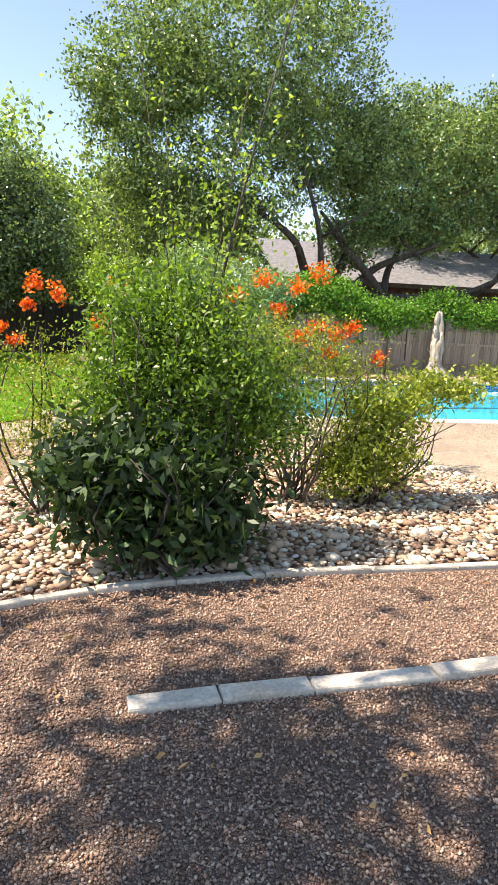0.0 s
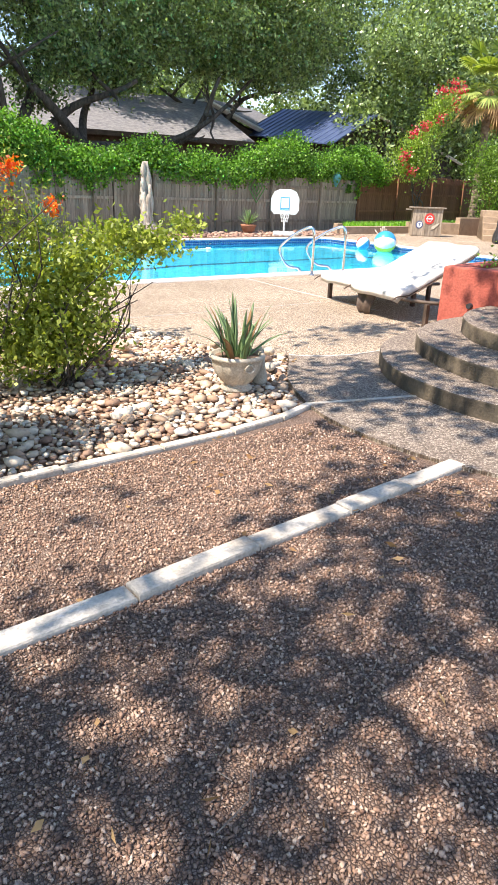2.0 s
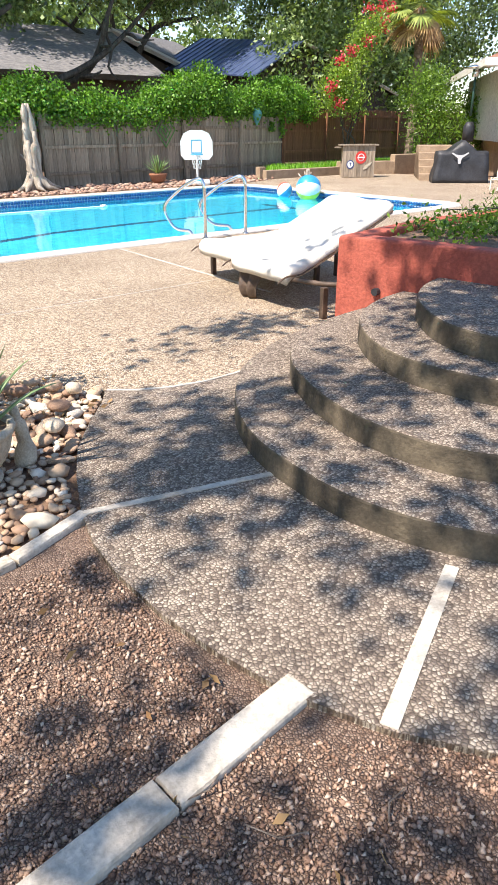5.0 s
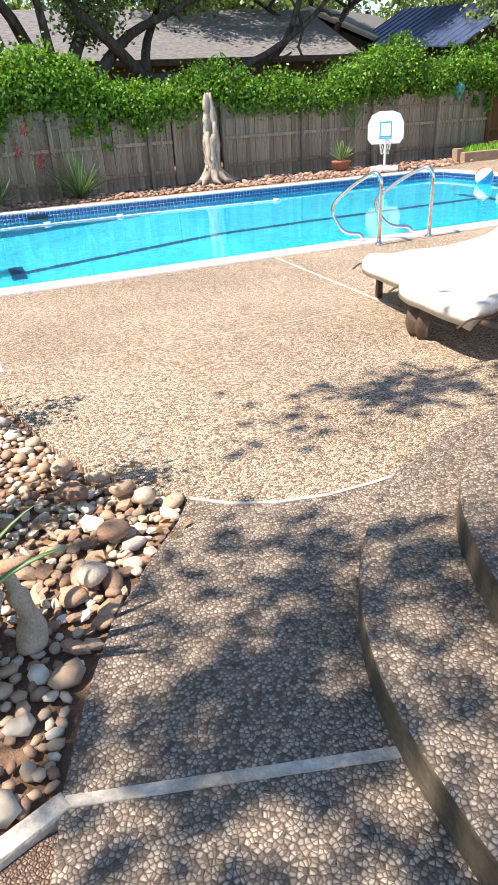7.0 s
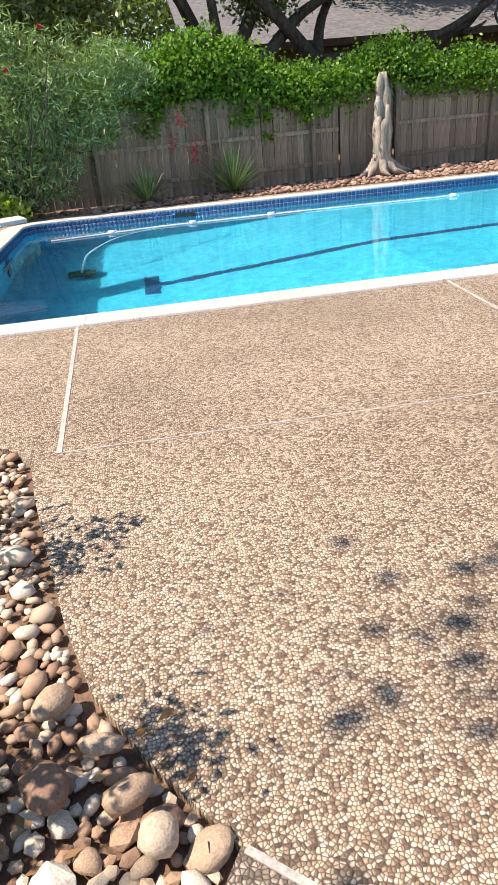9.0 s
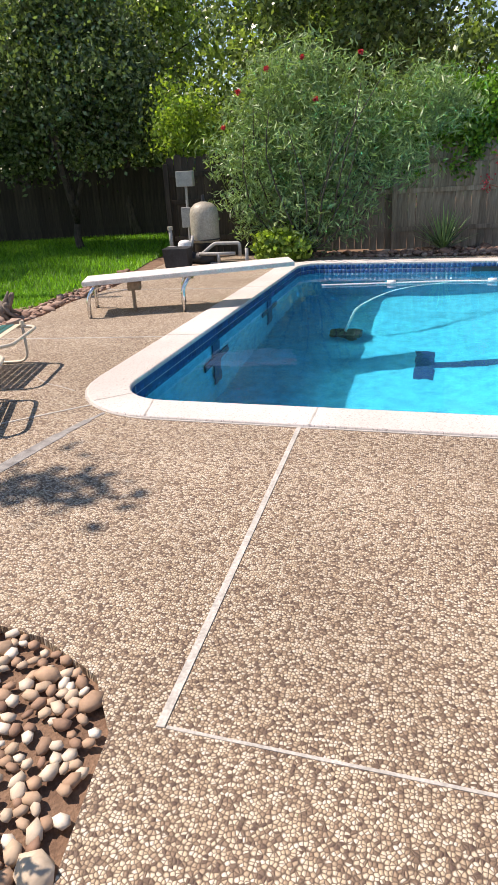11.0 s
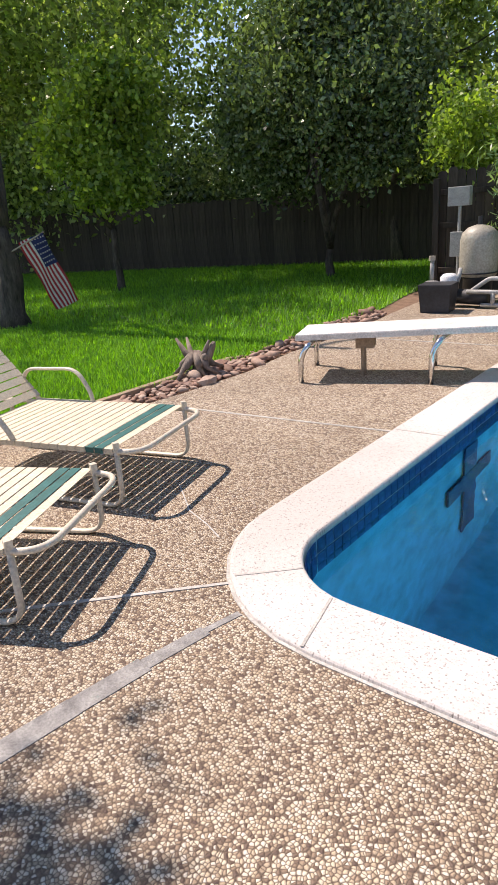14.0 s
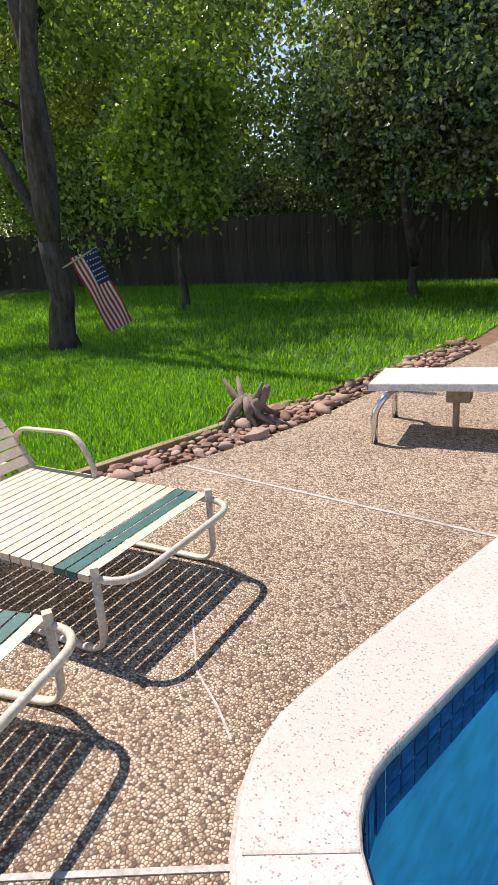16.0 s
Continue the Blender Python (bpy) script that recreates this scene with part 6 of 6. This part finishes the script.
cm = tree("crape myrtle with crimson flowers and thin stems", (22.5, 19.6, 0.24), 0.05, [((0.5, 0, 3.4), 0.035), ((-0.7, 0, 2.8), 0.035), ((0.9, 0.2, 4.4), 0.03), ((-0.2, 0, 2.9), 0.03)],
          [blob((-0.9, 0, 2.4), (0.7, 0.5, 0.8)), blob((-0.2, 0, 2.9), (0.7, 0.5, 0.7)), blob((0.5, 0, 3.9), (0.6, 0.5, 0.8)), blob((-0.2, 0, 2.0), (0.8, 0.5, 0.4)), blob((0.9, 0, 4.6), (0.4, 0.4, 0.4))], 6500, 0.11, M_BRIGHT, 91, 0.06, 0.2, 22, 0.2, height=0.3)
rng = np.random.default_rng(92)
for c in ((-1.5, -0.4, 2.5), (-1.1, -0.4, 3.3), (-0.6, -0.4, 3.6), (0.3, -0.3, 4.9), (0.9, -0.3, 5.1), (1.3, -0.3, 5.0), (1.0, -0.3, 4.4), (-1.2, -0.5, 2.0), (0.2, -0.4, 3.9)):
    v, f = leaf_arrays(rng, rng.normal(size=(60, 3)) * 0.12 + np.array(c), 0.1, 0.08)
    raw("flower_cluster", v, f, M_PINK, cm)
shrub("green shrub before the house corner", (25.6, 17.8, 0), [((0, 0, 1.3), (1.4, 1.1, 1.3)), ((1.4, -0.6, 1.6), (1.2, 1, 1.3)), ((-0.4, 0.6, 2.6), (1.2, 1, 1))], 14000, 0.13, 0.05, M_SHRUB, 93, (0, 0, 2.4, 2), 16, clump=0.2, per=22, stem_r=0.03)

# ---- oleander and plants along the far side ----
ol = shrub("large oleander with narrow grey-green leaves and a few red flowers", (2.5, 17.95, 0), [((-0.9, 0.1, 1.6), (0.8, 0.55, 1.3)), ((0.4, 0, 2.0), (1.0, 0.6, 1.3)), ((1.5, 0.1, 2.0), (0.8, 0.5, 1.1)), ((0.1, 0, 0.9), (1.3, 0.5, 0.9)), ((2.2, 0.3, 2.4), (0.6, 0.4, 0.5)), ((-0.2, 0.2, 2.9), (0.8, 0.5, 0.7))], 26000, 0.16, 0.026, M_OLEANDER, 94, (0.2, 0, 3.0, 2.8), 30, clump=0.13, per=24, hollow=0.35, stem_r=0.02,
           flowers=[(c, tuple(q * 0.55 for q in r)) for c, r in [((-1.0, -0.45, 2.7), (0.08, 0.05, 0.08)), ((-0.5, -0.5, 3.0), (0.08, 0.05, 0.08)), ((0.1, -0.55, 3.1), (0.06, 0.05, 0.06)), ((0.3, -0.55, 2.5), (0.07, 0.05, 0.05)), ((-1.3, -0.4, 2.2), (0.07, 0.05, 0.05)), ((1.0, -0.5, 3.1), (0.06, 0.05, 0.06))]], fmat=M_PINK)
shrub("yellow-green leafy plant at the pool's corner", (2.2, 17.5, 0), [((0, 0, 0.22), (0.5, 0.24, 0.22)), ((-0.2, 0, 0.35), (0.3, 0.2, 0.14))], 1900, 0.10, 0.085, M_BRIGHT, 95, (0, 0, 0.4, 0.8), 8, clump=0.07, per=9)
shrub("light green shrub in front of the dark trees", (0.0, 18.9, 0), [((0, 0, 2.4), (0.7, 0.5, 0.8)), ((0.5, 0, 1.8), (0.5, 0.4, 0.5))], 4000, 0.1, 0.06, M_BRIGHT, 96, (0, 0, 2.6, 1), 8, clump=0.12, per=18, stem_r=0.02)


def tuft(label, at, n, L, seed, stalk=False, name="yucca", dry=False):
    t = thing(name, label, "plant", at)
    rg = random.Random(seed)
    bm = bmesh.new()
    for _ in range(n):
        a, el, l_ = rg.uniform(0, 6.28), radians(rg.uniform(18, 86)), L * rg.uniform(0.6, 1)
        d = Vector((math.cos(a) * math.cos(el), math.sin(a) * math.cos(el), math.sin(el)))
        blade(bm, (0.05 * d.x, 0.05 * d.y, 0), tuple(d * l_), 0.036, 0.02 * l_, 4)
    part("blades", bm, M_DRY if dry else M_OLEANDER, t)
    if stalk:
        part("stalk", T(rounded([(0, 0, 0.1), (-0.25, -0.1, 0.6), (-0.6, -0.2, 1.15), (-0.95, -0.2, 1.42)], 0.3), 0.012, 6), M_TERRA, t, smooth=True)
        part("stalk", T(rounded([(-0.25, -0.1, 0.6), (-0.55, -0.2, 0.85), (-1.15, -0.2, 1.05)], 0.3), 0.008, 6), M_TERRA, t, smooth=True)
        for c in ((-1.0, -0.2, 1.45), (-0.75, -0.2, 0.9), (-0.77, -0.2, 0.75), (-1.2, -0.2, 1.05)):
            v, f = leaf_arrays(np.random.default_rng(seed), np.random.default_rng(seed + 1).normal(size=(50, 3)) * np.array([0.05, 0.05, 0.11]) + np.array(c), 0.05, 0.03)
            raw("flower_cluster", v, f, M_PINK, t)
    return t


tuft("red yucca with long grey-green blades and a pink flower stalk", (6.75, 18.75, 0.03), 130, 1.1, 97, True)
tuft("half-dry yucca by the fence", (4.9, 18.6, 0.03), 80, 0.85, 98)
tuft("grey-green yucca in a terracotta pot", (14.0, 19.3, 0.28), 70, 0.6, 99)
tp = thing("flower_pot", "terracotta bowl by the fence", "plant pot", (14.0, 19.3, 0.03))
part("bowl", lathe(bmesh.new(), [(0.14, 0), (0.2, 0.05), (0.26, 0.2), (0.28, 0.24), (0.24, 0.25), (0.03, 0.22)], 24), M_TERRA, tp, smooth=True)

# yard art on the fence
dm = thing("diamond_ornament", "green metal diamond ornament hung on the fence", "ornament", (14.85, 20.14, 1.42), 4)
M_GREENMETAL = plain("green_metal", (0.1, 0.3, 0.06), 0.5)
for s in (0.36, 0.22, 0.1):
    bm = bmesh.new()
    for a, b in (((0, s * 1.3), (s, 0)), ((s, 0), (0, -s * 1.3)), ((0, -s * 1.3), (-s, 0)), ((-s, 0), (0, s * 1.3))):
        tube(bm, [(a[0], -0.03, a[1]), (b[0], -0.03, b[1])], 0.016, 5)
    part("bar", bm, M_GREENMETAL, dm)
bal = thing("balloon_ornament", "teal metal balloon ornament on the fence", "ornament", (18.7, 20.40, 1.85), 4)
part("globe", lathe(bmesh.new(), [(0.02, -0.3), (0.05, -0.24), (0.15, -0.05), (0.18, 0.08), (0.12, 0.2), (0.02, 0.25)], 18), plain("teal", (0.1, 0.38, 0.42)), bal, smooth=True)

# ---- pump and filter ----
pf = thing("pool_filter", "tan sand filter tank on a dark body", "pool filter", (0.80, 17.35, 0))
part("stand", lathe(bmesh.new(), [(0.2, 0), (0.2, 0.34), (0.22, 0.36)], 24), M_BLACK, pf, smooth=True)
part("tank", lathe(bmesh.new(), [(0.24, 0.37), (0.255, 0.42), (0.255, 0.85), (0.23, 0.95), (0.15, 1.02), (0.05, 1.05)], 28), M_TANK, pf, smooth=True)
part("clamp", T([(0.262 * math.cos(a), 0.262 * math.sin(a), 0.42) for a in [k * math.pi / 12 for k in range(25)]], 0.012, 6), M_BLACK, pf)
part("valve", T([(0, 0, 1.05), (0, 0, 1.16)], 0.03, 10), M_BLACK, pf)
pump = thing("pool_pump", "pool pump with white strainer pot and grey pipes", "pool pump", (0.75, 16.95, 0))
part("motor", T([(-0.1, 0, 0.14), (0.35, 0, 0.14)], 0.1, 18), M_BLACK, pump, smooth=True)
part("strainer", lathe(bmesh.new(), [(0.1, 0.2), (0.12, 0.25), (0.12, 0.40), (0.08, 0.44), (0.02, 0.45)], 20, (-0.2, 0, 0)), M_WHITE, pump, smooth=True)
for pts in ([(-0.2, 0, 0.2), (0.1, 0, 0.2), (0.35, 0, 0.38), (0.8, 0, 0.38), (0.8, 0, 0.16)], [(0.3, -0.12, 0.05), (0.95, -0.12, 0.05)], [(0.1, -0.12, 0.22), (0.75, -0.12, 0.22)], [(-0.3, -0.1, 0.02), (-0.3, -0.1, 0.33), (-0.5, -0.1, 0.33), (-0.5, -0.1, 0.0)],
            [(0.45, -0.12, 0.05), (0.45, -0.12, 0.22)], [(0.95, -0.1, 0.0), (0.95, -0.1, 0.3)], [(-0.45, 0, 0.3), (-0.45, 0, 0.62)], [(-0.08, 0, 0.33), (-0.08, 0.1, 0.5)]):
    part("pipe", T(rounded(pts, 0.05), 0.03, 10), M_PVC, pump, smooth=True)
part("pipe_cap", T([(-0.45, 0, 0.62), (-0.45, 0, 0.68)], 0.045, 12), M_TANK, pump)
tub = thing("planter_box", "black square plastic tub beside the pump", "tub", (0.58, 16.52, 0), 8)
bm = B((-0.22, -0.2, 0.0), (0.22, 0.2, 0.37), 0.012)
for v in bm.verts:
    v.co.x *= 0.85 + 0.42 * v.co.z
    v.co.y *= 0.85 + 0.42 * v.co.z
part("tub_body", bm, M_BLACK, tub)
eb = thing("electric_box", "grey electric box on a post beside the filter", "electric box", (0.35, 17.75, 0))
part("post", T([(0, 0, 0), (0, 0, 1.35)], 0.025, 10), M_PVC, eb)
part("box_body", B((-0.16, -0.07, 1.3), (0.16, 0.05, 1.56), 0.01), M_PVC, eb)
part("box_body", B((-0.1, -0.09, 0.6), (0.08, -0.03, 0.95), 0.01), M_PVC, eb)

# ---- flag on the pecan ----
flag = thing("flag", "striped red and white flag with a starred blue corner", "flag", (-4.95, 13.66, 1.2), 78)
part("pole", T([(-0.05, 0.1, -0.15), (0.5, -0.35, 0.18)], 0.012, 8), M_POTCLAY, flag)


def fold(u, w):
    """A place on the hanging cloth: u along the stripes, w across."""
    return Vector((0.18 + 0.30 * w + 0.42 * u, -0.1 - 0.22 * w + 0.03 * math.sin(u * 9 + w * 5), 0.05 + 0.12 * w - 1.05 * u))


MR, MW, MB = plain("flag_red", (0.42, 0.03, 0.04), 0.9), plain("flag_white", (0.68, 0.66, 0.64), 0.9), plain("flag_blue", (0.02, 0.03, 0.12), 0.9)
for k in range(13):
    bm = bmesh.new()
    w0, w1 = k / 13, (k + 1) / 13
    u0 = 0.42 if k > 5 else 0.0
    grid = [[bm.verts.new(fold(u, w)) for w in (w0, w1)] for u in np.linspace(u0, 1, 12)]
    for a, b in zip(grid, grid[1:]):
        bm.faces.new((a[0], b[0], b[1], a[1]))
    part("stripe", bm, MR if k % 2 == 0 else MW, flag)
bm = bmesh.new()
grid = [[bm.verts.new(fold(u, w)) for w in np.linspace(6 / 13, 1, 6)] for u in np.linspace(0, 0.42, 8)]
for a, b in zip(grid, grid[1:]):
    for j in range(5):
        bm.faces.new((a[j], b[j], b[j + 1], a[j + 1]))
canton = part("canton", bm, MB, flag)
bm = bmesh.new()
for i in range(6):
    for j in range(5):
        c = fold(0.04 + i * 0.065, 6 / 13 + 0.06 + j * 0.105) + Vector((0, -0.006, 0))
        bmesh.ops.create_circle(bm, cap_ends=True, segments=5, radius=0.012, matrix=Matrix.Translation(c) @ Matrix.Rotation(radians(90), 4, "X"))
part("stars", bm, MW, canton)

# ---- utility pole ----
up = thing("utility_pole", "grey utility pole with a transformer and wires", "utility pole", (-5.5, 27, 0))
part("pole", T([(0, 0, 0), (0, 0, 5.6)], [0.14, 0.1], 10), M_DRIFT, up)
part("transformer", lathe(bmesh.new(), [(0.1, 4.3), (0.28, 4.35), (0.28, 5.0), (0.2, 5.1), (0.05, 5.12)], 16, (-0.4, -0.1, 0)), M_PVC, up, smooth=True)
for z in (5.5, 3.9):
    part("wire", T([(-14, 0, z - 0.6), (0, 0, z)], 0.02, 4), M_BLACK, up)

# ---- things in the pool ----
rope = thing("float_rope", "thin rope with white floats across the water", "pool rope", (0, 0, -0.115))
part("rope", T([(3.2, 15.6, 0), (5, 15.9, 0), (7.5, 15.9, 0), (10.4, 15.7, 0)], 0.012, 6), M_WHITE, rope)
for x, y in ((4.2, 15.78), (5.6, 15.9), (7.0, 15.9), (10.3, 15.7)):
    part("float", T([(x - 0.06, y, 0.0), (x + 0.06, y, 0.0)], 0.04, 10), M_WHITE, rope, smooth=True)
cl = thing("pool_cleaner", "dark pool cleaner on the floor of the deep end", "pool cleaner", (3.7, 14.6, -2.05))
part("cleaner_body", B((-0.22, -0.15, 0.05), (0.22, 0.15, 0.2), 0.05), M_BLACK, cl)
for y in (-0.17, 0.17):
    part("wheel", T([(0.1, y - 0.02, 0.08), (0.1, y + 0.02, 0.08)], 0.08, 14), M_BLACK, cl)
part("hose", T(rounded([(0, 0, 0.2), (0.1, 0.3, 1.2), (0.6, 1.0, 1.75), (1.6, 1.6, 1.83)], 0.4), 0.02, 8), M_WHITE, cl, smooth=True)
skim = thing("skimmer", "dark skimmer mouth in the tile band", "pool skimmer", (5.55, 16.985, -0.13))
part("mouth", B((-0.2, -0.012, -0.06), (0.2, 0.0, 0.06), 0.004), M_BLACK, skim)

# curb between lawn and rocks
lc = thing("lawn_edging", "tan concrete edging between lawn and rock border", "garden edging")
E = [(-0.52, 9.75), (-0.36, 10.35), (-0.27, 10.9), (-0.25, 12.0), (-0.26, 13.2)]
for a, b in zip(E, E[1:]):
    d = (Vector(b) - Vector(a)).normalized()
    s = Vector((-d.y, d.x)) * 0.035
    part("segment", prism(bmesh.new(), [tuple(Vector(a) + s + d * 0.003), tuple(Vector(b) + s - d * 0.003), tuple(Vector(b) - s - d * 0.003), tuple(Vector(a) - s + d * 0.003)], -0.05, 0.03, 0.008), M_TANWALL, lc)
le = thing("bed_edging", "pale concrete edging between lawn and rock bed", "garden edging")
E = [(0.02, 3.02), (-0.25, 3.6), (-0.42, 4.3), (-0.46, 5.2)]
for a, b in zip(E, E[1:]):
    d = (Vector(b) - Vector(a)).normalized()
    s = Vector((-d.y, d.x)) * 0.05
    part("segment", prism(bmesh.new(), [tuple(Vector(a) + s + d * 0.003), tuple(Vector(b) + s - d * 0.003), tuple(Vector(b) - s - d * 0.003), tuple(Vector(a) - s + d * 0.003)], -0.05, 0.05, 0.01), M_CURB, le)

# ---- grass ----
def grass(count, seed, x0, x1, y0, y1, poly, h, z=-0.03):
    rng = np.random.default_rng(seed)
    at = rng.uniform((x0, y0), (x1, y1), (count, 2))
    at = at[[inside(x, y, poly) for x, y in at]]
    n = len(at)
    a = rng.uniform(0, 6.28, n)
    hh = h * rng.uniform(0.5, 1.2, n)
    d = np.stack([np.cos(a), np.sin(a)], 1)
    w = 0.006 + 0.05 * h
    b = np.concatenate([at, np.full((n, 1), z)], 1)
    s = np.concatenate([np.stack([-d[:, 1], d[:, 0]], 1) * w, np.zeros((n, 1))], 1)
    tip = b + np.concatenate([d * (hh * rng.uniform(0.2, 0.9, n))[:, None], hh[:, None]], 1)
    v = np.stack([b - s, b + s, tip], 1).reshape(-1, 3)
    return v, np.arange(3 * n).reshape(-1, 3)


v1, f1 = grass(150000, 1, -5.0, 0.4, 8.0, 14.5, LAWN, 0.075)
v2, f2 = grass(130000, 2, -16, 0.3, 12.5, 24, LAWN, 0.10)
v3, f3 = grass(30000, 3, -4.0, -0.5, 3.2, 8.4, LAWN, 0.07)
raw("grass", np.concatenate([v1, v2, v3]), np.concatenate([f1, f2 + len(v1), f3 + len(v1) + len(v2)]), M_GRASS, None, "stuff", "thick green lawn grass", "grass")
VERGE = [(17.5, 18.62), (20.7, 18.65), (22.6, 17.95), (26, 17.65), (34, 17.65), (34, 21.5), (19.4, 20.4)]
v, f = grass(24000, 4, 17.5, 34, 17.6, 21.5, VERGE, 0.14, 0.235)
raw("verge_grass", v, f, M_GRASS, None, "stuff", "green grass before the red fence", "grass")

# fallen leaves and twigs
rng = np.random.default_rng(12)
at = np.concatenate([np.stack([rng.uniform(-0.5, 4.2, 160), rng.uniform(0.6, 3.8, 160), np.full(160, 0.0)], 1), np.stack([rng.uniform(4.1, 4.75, 40), rng.uniform(4.7, 5.5, 40), np.full(40, 0.02)], 1)])
v, f = leaf_arrays(rng, at, 0.05, 0.022, 0, 0.1)
raw("fallen_leaves", v, f, M_DRY, None, "stuff", "scattered dry brown leaves", "leaves")
bm = bmesh.new()
for _ in range(60):
    x, y, a = rng.uniform(0, 4.5), rng.uniform(0.6, 3.4), rng.uniform(0, 6.28)
    L = rng.uniform(0.04, 0.14)
    tube(bm, [(x, y, 0.0), (x + L * math.cos(a), y + L * math.sin(a), 0.004), (x + 1.7 * L * math.cos(a + 0.3), y + 1.7 * L * math.sin(a + 0.3), 0.0)], 0.0022, 4)
part("twigs", bm, M_DARKWOOD, None, "thin fallen twigs on the gravel", category="twigs", kind="stuff")
